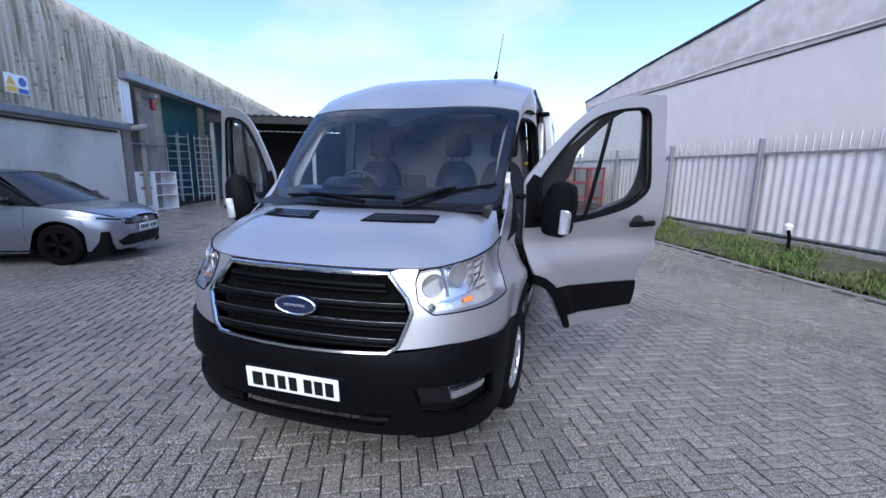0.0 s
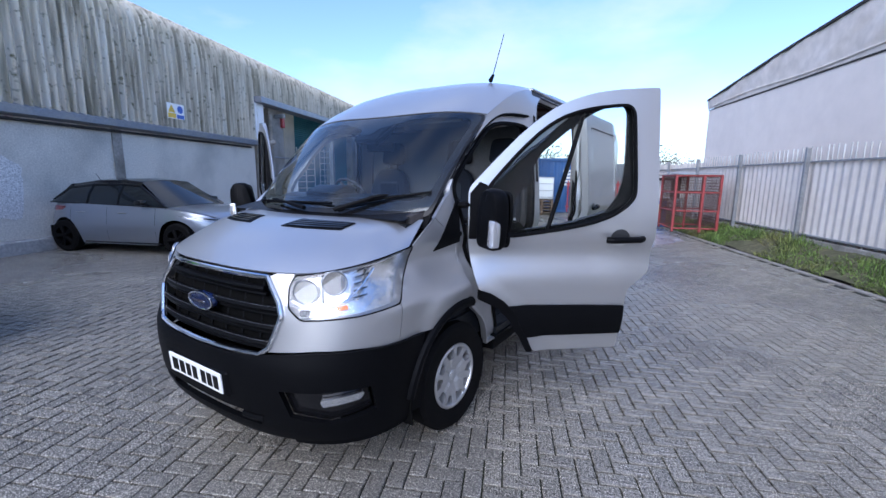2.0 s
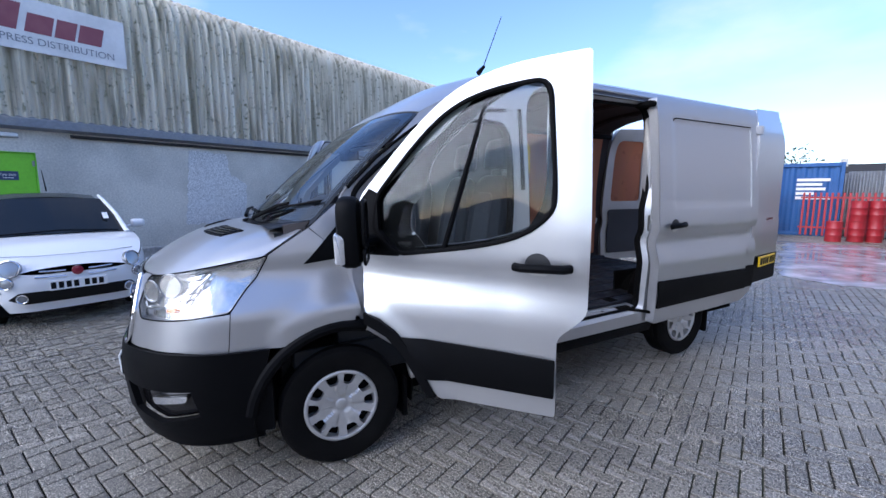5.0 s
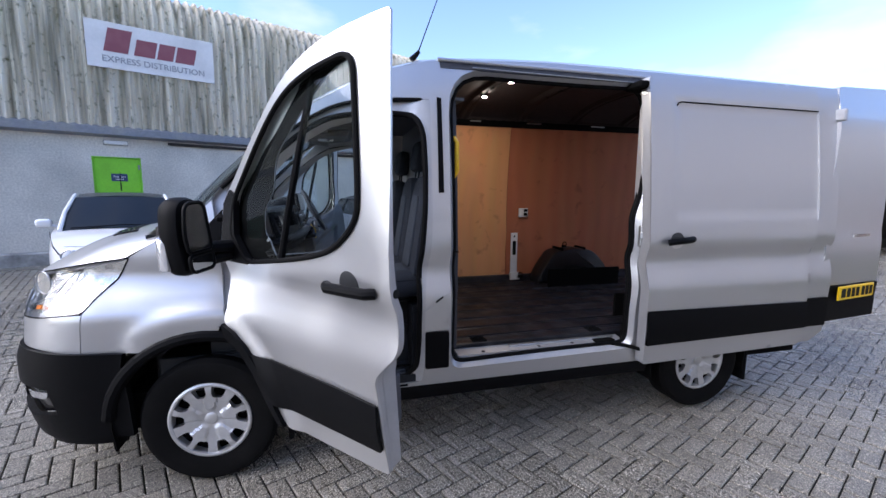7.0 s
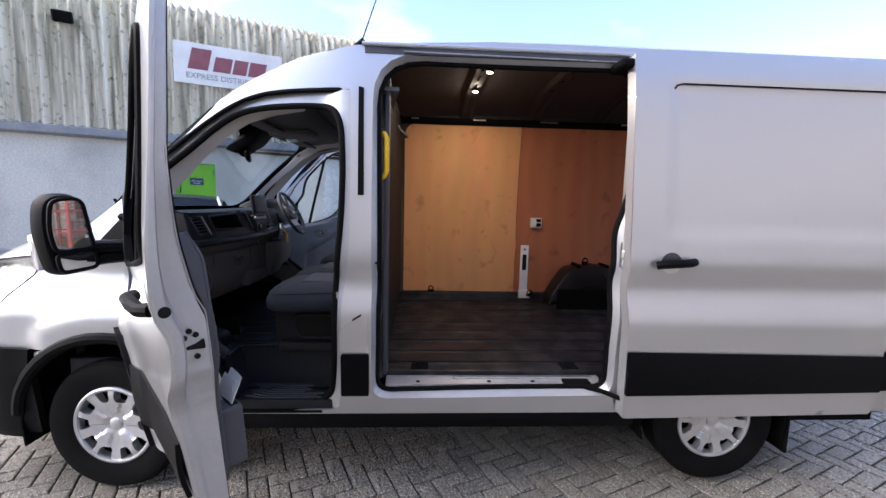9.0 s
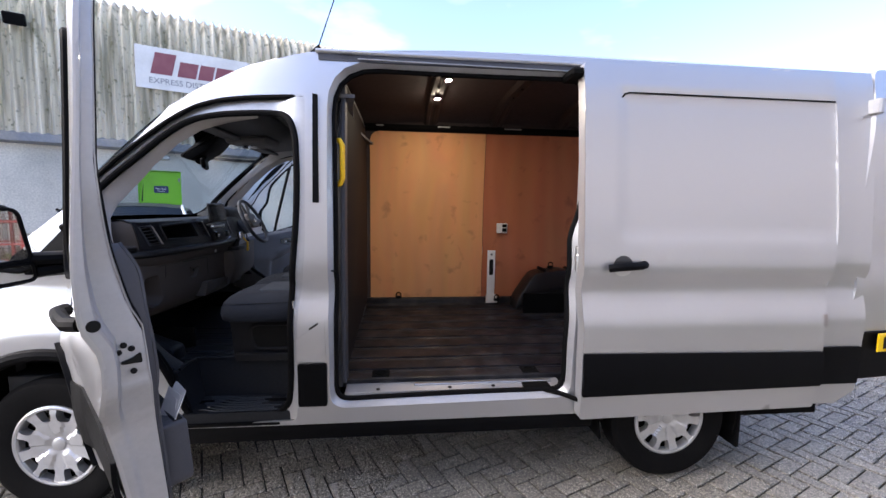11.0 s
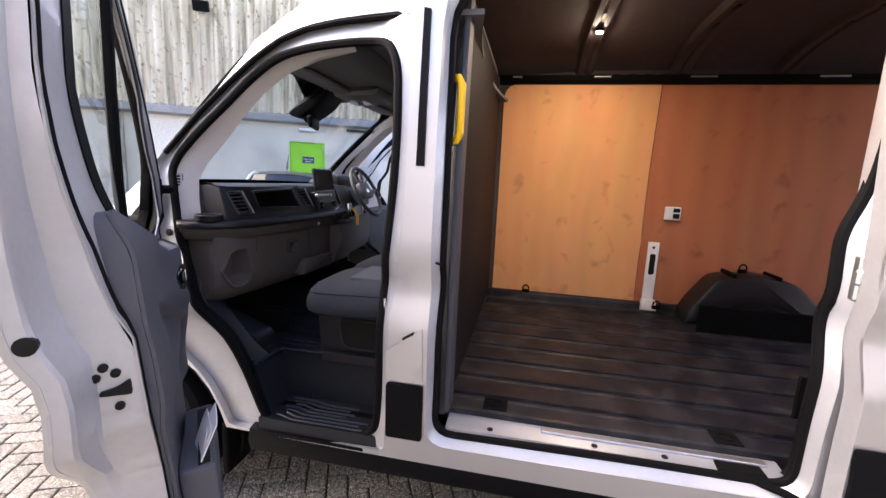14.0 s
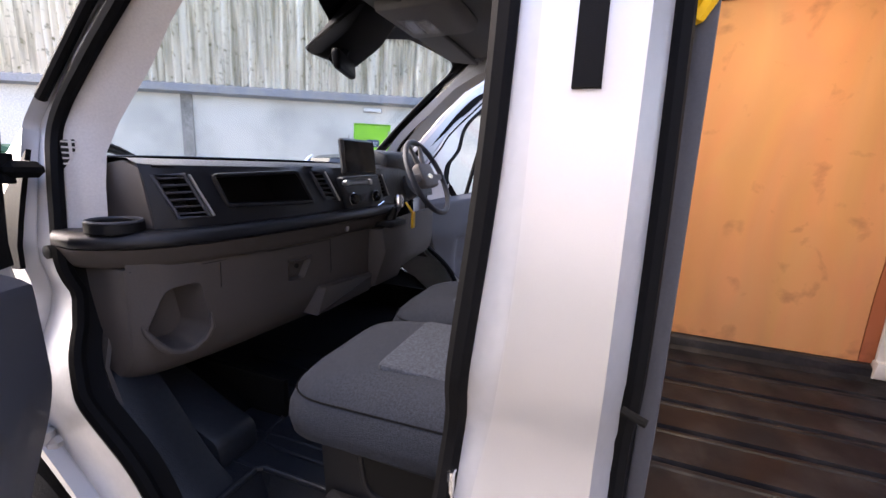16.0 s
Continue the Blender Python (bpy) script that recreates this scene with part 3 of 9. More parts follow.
part("yellow_symbol", bm, SAFETY_Y, warning, smooth=False)
bm = B()
lathe(bm, [(0.1, 0.013), (0.1, 0.016)], "x", 24, Matrix.Translation((0, 0.15, 0.06)))
box(bm, 0.013, 0.02, -0.18, 0.016, 0.28, -0.08)
part("blue_symbol", bm, SAFETY_B, warning, smooth=False)

# ---- fence and shed beyond the kerb ----
fence = thing("palisade_fence", pose(0, 0, 0), "tall galvanised palisade fence backed with pale sheet", "fence")
FY0, FY1 = 5.04 - 2.68 * 6, 5.04 + 2.68 * 5
pale_bm = B()
prism(pale_bm, [(-0.036, 0), (-0.018, 0.012), (0.018, 0.012), (0.036, 0), (0.032, -0.006), (0, -0.004), (-0.032, -0.006)], 0.38, 2.36, "z")
finish(pale_bm, False)
pale_mesh = bpy.data.meshes.new("pale")
for v in pale_bm.verts:
    if v.co.z > 2:
        v.co.x *= 0.45
    v.co.x, v.co.y = -v.co.y, v.co.x
pale_bm.to_mesh(pale_mesh)
pale_bm.free()
pale_mesh.materials.append(GALV)
rng = random.Random(9)
y = FY0
while y < FY1:
    o = new("pale", pale_mesh)
    o.parent, o.matrix_basis = fence, pose(FENCE_X + 0.10, y, rng.uniform(-0.02, 0.02), rng.uniform(-0.8, 0.8), 0, rng.uniform(-5, 5))
    y += 0.155
for z in (0.47, 2.02):
    bm = B()
    box(bm, FENCE_X - 0.015, FY0, z, FENCE_X + 0.03, FY1, z + 0.035, 0.004)
    part("rail", bm, POST, fence)
y = 5.04 - 2.68 * 6
while y < FY1:
    bm = B()
    box(bm, FENCE_X - 0.10, y - 0.036, 0.1, FENCE_X - 0.02, y + 0.036, 2.33, 0.006)
    part("post", bm, POST, fence)
    y += 2.68
bm = B()
box(bm, FENCE_X - 0.04, FY0, 0.1, FENCE_X + 0.02, FY1, 0.42, 0.01)
part("gravel_board", bm, CONCRETE, fence, "concrete gravel board")
y = FY0
while y < FY1:
    bm = B()
    pts = []
    for i in range(27):
        w = y + 2.66 * i / 26
        pts.append((FENCE_X + 0.035 + (0.0 if i % 2 else 0.028), w - 0.018))
        pts.append((FENCE_X + 0.035 + (0.0 if i % 2 else 0.028), w + 0.018))
    prism(bm, pts + [(x + 0.004, yy) for x, yy in reversed(pts)], 0.47, 2.03, "z")
    part("fence_sheet", bm, FENCE_SHEET, fence, "pale ribbed metal sheet", smooth=False)
    y += 2.68

SHED_X, SHED_Y1, SEAM = 6.85, 13.4, 3.97
RAKE = [(-20, 4.2), (-4, 5.85), (0, 5.6), (5.75, 5.15), (9.8, 4.76), (SHED_Y1, 4.30)]
shed = thing("industrial_shed", pose(0, 0, 0), "pale industrial shed with a creased beige gable cover", "building")
bm = B()
box(bm, SHED_X, -20, 0, SHED_X + 0.15, SHED_Y1, SEAM)
part("wall", bm, SHED, shed, "pale smooth shed wall")
bm = B()
box(bm, SHED_X + 0.15, SHED_Y1 - 0.15, 0, SHED_X + 16, SHED_Y1, 4.25)
part("wall", bm, SHED, shed)
bm = B()
box(bm, SHED_X + 0.15, -20, 0, SHED_X + 16, -19.85, 4.1)
part("wall", bm, SHED, shed)


def cover(y, z):
    """The gable cover, drawn into slanting folds above the seam."""
    h = max(0.0, z - SEAM)
    fold = noise.noise(((y + 1.6 * h) * 1.5, h * 0.5, 3.0)) + 0.6 * noise.noise(((y + 2.2 * h) * 4.0, h * 0.8, 7.0))
    return (SHED_X - 0.03 - 0.06 * min(1.0, h * 4) * (0.5 + fold), y, z)


part("gable_cover", sheet([(-20, SEAM), (SHED_Y1, SEAM)] + list(reversed(RAKE)), cover, step=0.12), TARP, shed, "creased beige gable cover", angle=60)
bm = B()
box(bm, SHED_X - 0.02, -20, SEAM - 0.03, SHED_X + 0.0, SHED_Y1, SEAM - 0.012)
part("seam", bm, DARKROOF, shed)
bm = B()
tube(bm, [(SHED_X - 0.05, y, SEAM + 0.10 + 0.03 * math.sin(y * 1.3)) for y in [-20 + 0.5 * i for i in range(67)]], 0.022, 6)
part("hem", bm, TARP, shed)
bm = B()
prism(bm, RAKE + [(y, z - 0.06) for y, z in reversed(RAKE)], SHED_X - 0.10, SHED_X + 16, "x")
part("roof", bm, DARKROOF, shed, "dark sheet roof")


# ---- the van: x to its near side, y to its tail, from the front axle ----
VAN = pose(-0.915, 0.403, 0, 0.35, 0, -23.76)
van = thing("panel_van", VAN, "silver medium-roof panel van with its side, cab and rear doors open", "van")
WHEELBASE, TAIL = 3.3, 4.48


def smooth01(t):
    t = max(0.0, min(1.0, t))
    return t * t * (3 - 2 * t)


SIDE = [(0.30, 0.985), (0.42, 1.00), (0.55, 1.015), (0.78, 1.022), (0.90, 1.030), (0.97, 1.031), (1.04, 1.015), (1.10, 0.997), (1.15, 0.991), (1.185, 0.996), (1.22, 1.014), (1.25, 1.022), (1.30, 1.023), (1.5, 1.012), (1.8, 0.988), (2.06, 0.962), (2.2, 0.945), (2.34, 0.922), (2.42, 0.90)]
TAPER = [(0.5, 0.03), (0.95, 0.028), (1.24, 0.10), (1.4, 0.125), (2.06, 0.26), (2.4, 0.30)]


def side_x(y, z):
    s = max(0.0, (1.25 - y) / 1.5) ** 1.6
    return lerp_table(z, SIDE) - lerp_table(z, TAPER) * min(s, 1.3)


def flare(y, z):
    """The swelling round the front wheel opening."""
    return 0.024 * smooth01((0.665 - math.hypot(y, z - 0.36)) / 0.085)


def side(y, z, off=0.0):
    return (side_x(y, z) + off, y, z)


NOSE_Y = [(0.28, -1.02), (0.34, -1.06), (0.45, -1.09), (0.62, -1.105), (0.72, -1.10), (0.78, -1.075), (1.0, -1.035), (1.14, -0.985), (1.2, -0.94), (1.3, -0.86)]
FLANK = -0.42


def skin(s, z, off=0.0):
    """The nose: s runs from the middle (0) round the corner to the flank (1), and on along the side by metres."""
    q = abs(s)
    g = 1 if s >= 0 else -1
    if q <= 1:
        xs, yf = side_x(FLANK, z), lerp_table(z, NOSE_Y)
        a = radians(90 * q)
        e = 2 / 2.7
        x, y = xs * math.sin(a) ** e, FLANK + (yf - FLANK) * max(0.0, math.cos(a)) ** e
        nx, ny = (x / xs) ** 1.7, -(abs(y - FLANK) / abs(yf - FLANK)) ** 1.7
        k = math.hypot(nx, ny)
        return (g * (x + off * nx / k), y + off * ny / k, z)
    y = FLANK + q - 1
    return (g * (side_x(y, z) + flare(y, z) * smooth01((q - 1) / 0.12) + off), y, z)


def s_of(x, z=1.0):
    """The nose's s at a distance from the middle."""
    g = 1 if x >= 0 else -1
    return g * 2 / math.pi * math.asin(min(1.0, (abs(x) / side_x(FLANK, z)) ** (2.7 / 2)))


def nose_poly(pts):
    return [(s_of(p[0], p[1]) if abs(p[0]) < 0.999 else p[0], p[1]) for p in pts]


ROOF_C = [(0.40, 2.06), (0.47, 2.105), (0.7, 2.255), (0.9, 2.355), (1.2, 2.455), (1.6, 2.515), (2.5, 2.545), (4.5, 2.53)]
ROOF_E = [(0.40, 1.98), (0.56, 2.07), (0.8, 2.205), (1.0, 2.29), (1.27, 2.355), (2.0, 2.40), (4.5, 2.40)]


def glass_top_y(x):
    return 0.46 + 0.10 * (abs(x) / 0.86) ** 2


def roof(a, s, off=0.0):
    w0 = side_x(0.56, 2.07)
    y0 = glass_top_y(a * w0)
    y = y0 + s * (TAIL - y0)
    ze, zc = lerp_table(y, ROOF_E), lerp_table(y, ROOF_C)
    return (a * side_x(y, ze), y, ze + (zc - ze) * (1 - abs(a) ** 3.2) + off)


def glass_front(a, v, off=0.0):
    """The windscreen, from its foot (v 0) to the roof (v 1)."""
    top = Vector(roof(a, 0))
    foot = Vector((0.86 * a, -0.36 + 0.24 * a * a, 1.405 - 0.01 * a * a))
    p = foot.lerp(top, v)
    bow = 0.05 * 4 * v * (1 - v) * 0.5 + off
    return (p.x, p.y - bow * 0.7, p.z + bow * 0.7)


def lip_z(a):
    return 1.155 + 0.088 * abs(a) ** 3


def bonnet(a, v, off=0.0):
    sa = a * 1.03
    front = Vector(skin(sa, lip_z(a)))
    back = Vector((0.845 * a, -0.40 + 0.24 * a * a, 1.385 - 0.005 * a * a))
    p = front.lerp(back, v)
    p.z += 0.22 * v * (1 - v) * (1 - abs(a) ** 4) + off
    p.z -= 0.012 * math.exp(-((abs(a) - 0.62) / 0.05) ** 2) * 4 * v * (1 - v)
    return p


MIRRORED = (False, True)
# outer skin
bm = sheet([(-1, 0), (1, 0), (1, 1), (-1, 1)], lambda a, s: roof(a, s), step=0.07, thick=0.012)
part("roof", bm, SILVER, van, "silver roof with shallow ribs")
cab_recess = rounded([(0.05, 1.56, .02), (0.132, 1.66, .05), (0.28, 1.80, .1), (0.42, 1.912, .1), (0.555, 2.008, .1), (0.68, 2.075, .1), (0.80, 2.108, .1), (0.95, 2.124, .1), (1.16, 2.132, .05), (1.238, 2.135, .03), (1.24, 1.3, .2), (1.195, 1.05, .1), (1.195, 0.70, .1), (1.18, 0.445, .04), (0.50, 0.432, .02), (0.452, 0.44, .01), (0.408, 0.565, .06), (0.344, 0.66, .06), (0.26, 0.735, .06), (0.15, 0.83, .06), (0.10, 1.0, .05), (0.085, 1.22, .1), (0.075, 1.40, .05)])
cab_hole = rounded([(0.115, 1.545, .04), (0.15, 1.615, .04), (0.27, 1.733, .1), (0.39, 1.825, .1), (0.525, 1.94, .1), (0.655, 2.016, .1), (0.79, 2.042, .1), (0.93, 2.051, .1), (1.05, 2.053, .05), (1.15, 2.045, .07), (1.197, 1.96, .07), (1.209, 1.75, .1), (1.206, 1.5, .1), (1.19, 1.30, .08), (1.17, 1.1, .08), (1.167, 0.9, .1), (1.162, 0.66, .08), (1.145, 0.52, .05), (1.065, 0.468, .06), (0.66, 0.455, .03), (0.615, 0.485, .03), (0.58, 0.58, .05), (0.53, 0.70, .06), (0.46, 0.825, .05), (0.40, 0.882, .05), (0.30, 0.955, .05), (0.225, 1.05, .05), (0.19, 1.22, .06), (0.165, 1.36, .05), (0.137, 1.468, .04)])
slide_hole = rounded([(1.346, 2.318, .25), (2.765, 2.322, .12), (2.762, 1.72, .1), (2.735, 1.57, .08), (2.685, 1.44, .06), (2.69, 1.15, .1), (2.675, 0.87, .1), (2.672, 0.525, .08), (1.352, 0.508, .09)])
cab_outer = [(-0.13, 1.395), (0.05, 1.545), (0.22, 1.72), (0.38, 1.88), (0.50, 2.0), (0.56, 2.065), (0.68, 2.13), (0.8, 2.2), (1.0, 2.285), (1.27, 2.35), (1.27, 0.42), (0.437, 0.418), (0.41, 0.52), (0.37, 0.60), (0.31, 0.67), (0.23, 0.73), (0.13, 0.81), (0.08, 1.0), (0.06, 1.22)]


def arch(cy, r, z0, n=14):
    """The edge of a wheel opening, from tail to nose."""
    return [(cy + r * math.cos(a), 0.36 + r * math.sin(a)) for a in (math.asin((z0 - 0.36) / r) + (math.pi - 2 * math.asin((z0 - 0.36) / r)) * i / n for i in range(n + 1))]


for mir in MIRRORED:
    bm = sheet(cab_outer, side, [cab_recess], step=0.06, thick=0.03, mirror=mir)
    part("cab_frame", bm, SILVER, van, "silver cab door frame and pillars")
    rear_arch = arch(WHEELBASE, 0.43, 0.42)
    outline = [(1.27, 2.35), (2.0, 2.398), (TAIL, 2.398), (TAIL, 0.50), (TAIL - 0.12, 0.42)] + rear_arch + [(1.27, 0.42)]
    bm = sheet(outline, side, [] if mir else [slide_hole], step=0.06, thick=0.03, mirror=mir)
    part("side_panel", bm, SILVER, van, "silver load-bay side")
    fend = [(1.545, 0.885), (1.50, 0.895)] + [(u + 1 - FLANK, v) for u, v in arch(0.0, 0.475, 0.775)[5:]] + [(0.915, 0.775), (0.925, 0.985), (1.075, 1.258), (1.16, 1.315), (1.285, 1.392), (1.48, 1.225), (1.515, 1.0)]
    bm = sheet(fend, skin, step=0.028, thick=0.01, mirror=mir)
    part("front_wing", bm, SILVER, van, "silver front wing")
    fascia = nose_poly([(0.455, 1.135), (0.56, 1.02), (0.585, 0.96), (0.53, 0.80), (0.50, 0.775), (0.75, 0.80), (0.90, 0.80)]) + [(0.912, 0.78), (0.922, 0.98)] + nose_poly([(0.90, 0.962), (0.68, 0.945), (0.61, 1.00), (0.585, 1.10), (0.59, 1.155), (0.50, 1.153)])
    bm = sheet(fascia, skin, step=0.04, thick=0.012, mirror=mir)
    part("front_corner", bm, SILVER, van, "silver nose corner")
bm = sheet([(-1, 0), (1, 0), (1, 1), (-1, 1)], bonnet, step=0.06, thick=0.012)
bon = part("bonnet", bm, SILVER, van, "silver bonnet with two black vents")
for g in (-1, 1):
    frame_poly = rounded([(0.10 * g, 0.565, 0.01), (0.52 * g, 0.545, 0.01), (0.585 * g, 0.755, 0.01), (0.17 * g, 0.79, 0.01)])
    vent = part("vent", sheet(frame_poly, lambda a, v: bonnet(a, v, 0.003), step=0.05, thick=0.006), BLACK, bon, "black louvred vent")
    for k in range(4):
        v0 = 0.585 + 0.045 * k
        bm = sheet([((0.135 + 0.015 * k) * g, v0), ((0.52 + 0.015 * k) * g, v0 - 0.01), ((0.525 + 0.015 * k) * g, v0 + 0.01), ((0.14 + 0.015 * k) * g, v0 + 0.022)], lambda a, v: bonnet(a, v, 0.008), step=0.08, thick=0.005)
        part("vent_slat", bm, GLOSSBLACK, bon)

# bumper, in three heights, with the recesses for plate, slot and fog lamps
fog_hole = nose_poly([(0.60, 0.60), (0.64, 0.46), (0.80, 0.42), (0.93, 0.46), (0.93, 0.60)])
slot = nose_poly([(-0.50, 0.45), (0.50, 0.45), (0.46, 0.38), (-0.46, 0.38)])
end = 1.0 + 0.045
bump = [(-end, 0.31), (end, 0.31), (end + 0.0, 0.55), (end - 0.02, 0.70), (end - 0.005, 0.775)] + nose_poly([(0.90, 0.795), (0.75, 0.795), (0.50, 0.77), (0.3, 0.748), (0, 0.742), (-0.3, 0.748), (-0.5, 0.77), (-0.75, 0.795), (-0.90, 0.795)]) + [(-end + 0.005, 0.775), (-end + 0.02, 0.70), (-end, 0.55)]
bumper = part("front_bumper", sheet(bump, lambda s, z: skin(s, z, 0.018), [fog_hole, [(-u, v) for u, v in fog_hole], slot], step=0.04, thick=0.03), BLACK, van, "black plastic front bumper")
part("lower_grille", sheet(slot, lambda s, z: skin(s, z, -0.05), step=0.06, thick=0.01), DARKMETAL, bumper)
for x in (-0.42, 0.42):
    bm = B()
    tube(bm, [skin(s_of(x - 0.07), 0.415, 0.0), skin(s_of(x), 0.415, 0.004), skin(s_of(x + 0.07), 0.415, 0.0)], 0.022)
    part("towing_cover", bm, BLACK, bumper)
for mir in MIRRORED:
    bm = sheet(fog_hole, lambda s, z: skin(s, z, -0.03), step=0.05, thick=0.01, mirror=mir)
    part("fog_recess", bm, GLOSSBLACK, bumper)
    bm = sheet(rounded([(s_of(0.77), 0.545, .012), (s_of(0.915), 0.568, .02), (s_of(0.905), 0.53, .012), (s_of(0.78), 0.505, .012)]), lambda s, z: skin(s, z, -0.005), step=0.03, thick=0.02, mirror=mir)
    part("fog_lamp", bm, material("fog_lamp", (0.6, 0.61, 0.63), 0.18, 0.9, bump=0.6, bump_scale=30, coat=0.5), bumper, "clear fog lamp")
    bm = sheet(nose_poly([(0.955, 0.31), (0.955, 0.27), (0.6, 0.27), (0.6, 0.31)]), lambda s, z: skin(s, z, 0.0), step=0.06, thick=0.02, mirror=mir)
    part("air_dam", bm, BLACK, bumper)

LAMP_GREY = material("lamp_bezel", (0.30, 0.31, 0.33), 0.3, 0.75)
# grille
gr = nose_poly([(-0.455, 1.135), (0.455, 1.135), (0.56, 1.02), (0.585, 0.96), (0.53, 0.80), (0.48, 0.765), (0, 0.752), (-0.48, 0.765), (-0.53, 0.80), (-0.585, 0.96), (-0.56, 1.02)])
grille = part("grille", sheet(gr, lambda s, z: skin(s, z, -0.06), step=0.06, thick=0.01), DARKMETAL, van, "black barred grille with a chrome surround")
rim = densify(gr, 0.05)
bm = B()
tube(bm, [skin(u, v, 0.006) for u, v in rim], 0.014, 8, closed=True)
part("grille_surround", bm, CHROME, grille, "bright chrome grille frame")
for z, hw in ((1.075, 0.47), (0.985, 0.55), (0.895, 0.545), (0.815, 0.51)):
    n = 24
    bm = B()
    for lo, r in ((0.0, 0.020), (0.030, 0.014)):
        tube(bm, [skin(s_of(-hw + 2 * hw * i / n), z - lo, -0.012 if r > 0.015 else -0.03) for i in range(n + 1)], r, 8, squash=0.8)
    bar = part("grille_bar", bm, BLACK, grille)
    # thin grey tube draws the glint along the bar's upper edge
    bm = B()
    tube(bm, [skin(s_of(-hw + 2 * hw * i / n), z + 0.012, -0.002) for i in range(n + 1)], 0.002, 6)
    part("bar_highlight", bm, LAMP_GREY, bar)
for i in range(7):
    x = -0.42 + 0.84 * i / 6
    bm = B()
    tube(bm, [skin(s_of(x), 0.79 + 0.05 * abs(x), -0.05), skin(s_of(x), 1.11 - 0.12 * abs(x) ** 3, -0.05)], 0.006, 4)
    part("grille_rib", bm, BLACK, grille)
bm = B()
lathe(bm, [(0.0, -0.02), (1.0, -0.02), (1.0, 0.0), (0.93, 0.012), (0.0, 0.016)], "y", 40, Matrix.Translation((0, -1.055, 0.963)) @ Matrix.Diagonal((0.115, -1, 0.048, 1)))
badge = part("badge", bm, material("badge_blue", (0.007, 0.014, 0.05), 0.2, coat=0.6), grille, "dark blue oval badge")
bm = B()
tube(bm, [(0.113 * math.cos(2 * math.pi * i / 40), -1.068, 0.963 + 0.046 * math.sin(2 * math.pi * i / 40)) for i in range(40)], 0.005, 6, closed=True)
part("badge_ring", bm, CHROME, grille)
bm = B()
box(bm, -0.06, -1.078, 0.957, 0.06, -1.0715, 0.970, 0.002)
part("badge_bar", bm, CHROME, grille)


def number_plate(mat, m, parent):
    bm = B()
    box(bm, -0.265, -0.006, -0.057, 0.265, 0.006, 0.057, 0.004, m)
    p = part("number_plate", bm, mat, parent)
    for x0, x1 in ((-0.225, -0.165), (-0.145, -0.095), (-0.075, -0.03), (-0.01, 0.035), (0.075, 0.12), (0.135, 0.18), (0.195, 0.24)):
        bm = B()
        box(bm, x0, -0.0085, -0.037, x1, -0.0065, 0.037, 0, m)
        part("plate_bar", bm, INK, p)
    return p


number_plate(PLATE_W, pose(0, -1.13, 0.575, 4), bumper)
bm = B()
box(bm, -0.3, -1.125, 0.50, 0.3, -1.08, 0.65, 0.02)
part("plate_plinth", bm, BLACK, bumper)

# headlamps
def strip_band(poly, surface, mirror):
    """The side wall of a lamp, from its lens back to its bowl."""
    bm, g = B(), -1 if mirror else 1
    pts = densify(poly, 0.05)
    rows_l = [[bm.verts.new((g * q[0], q[1], q[2])) for q in (surface(u, v, o) for u, v in pts)] for o in (0.0, -0.052)]
    for i in range(len(pts)):
        j = (i + 1) % len(pts)
        bm.faces.new((rows_l[0][i], rows_l[0][j], rows_l[1][j], rows_l[1][i]))
    return bm


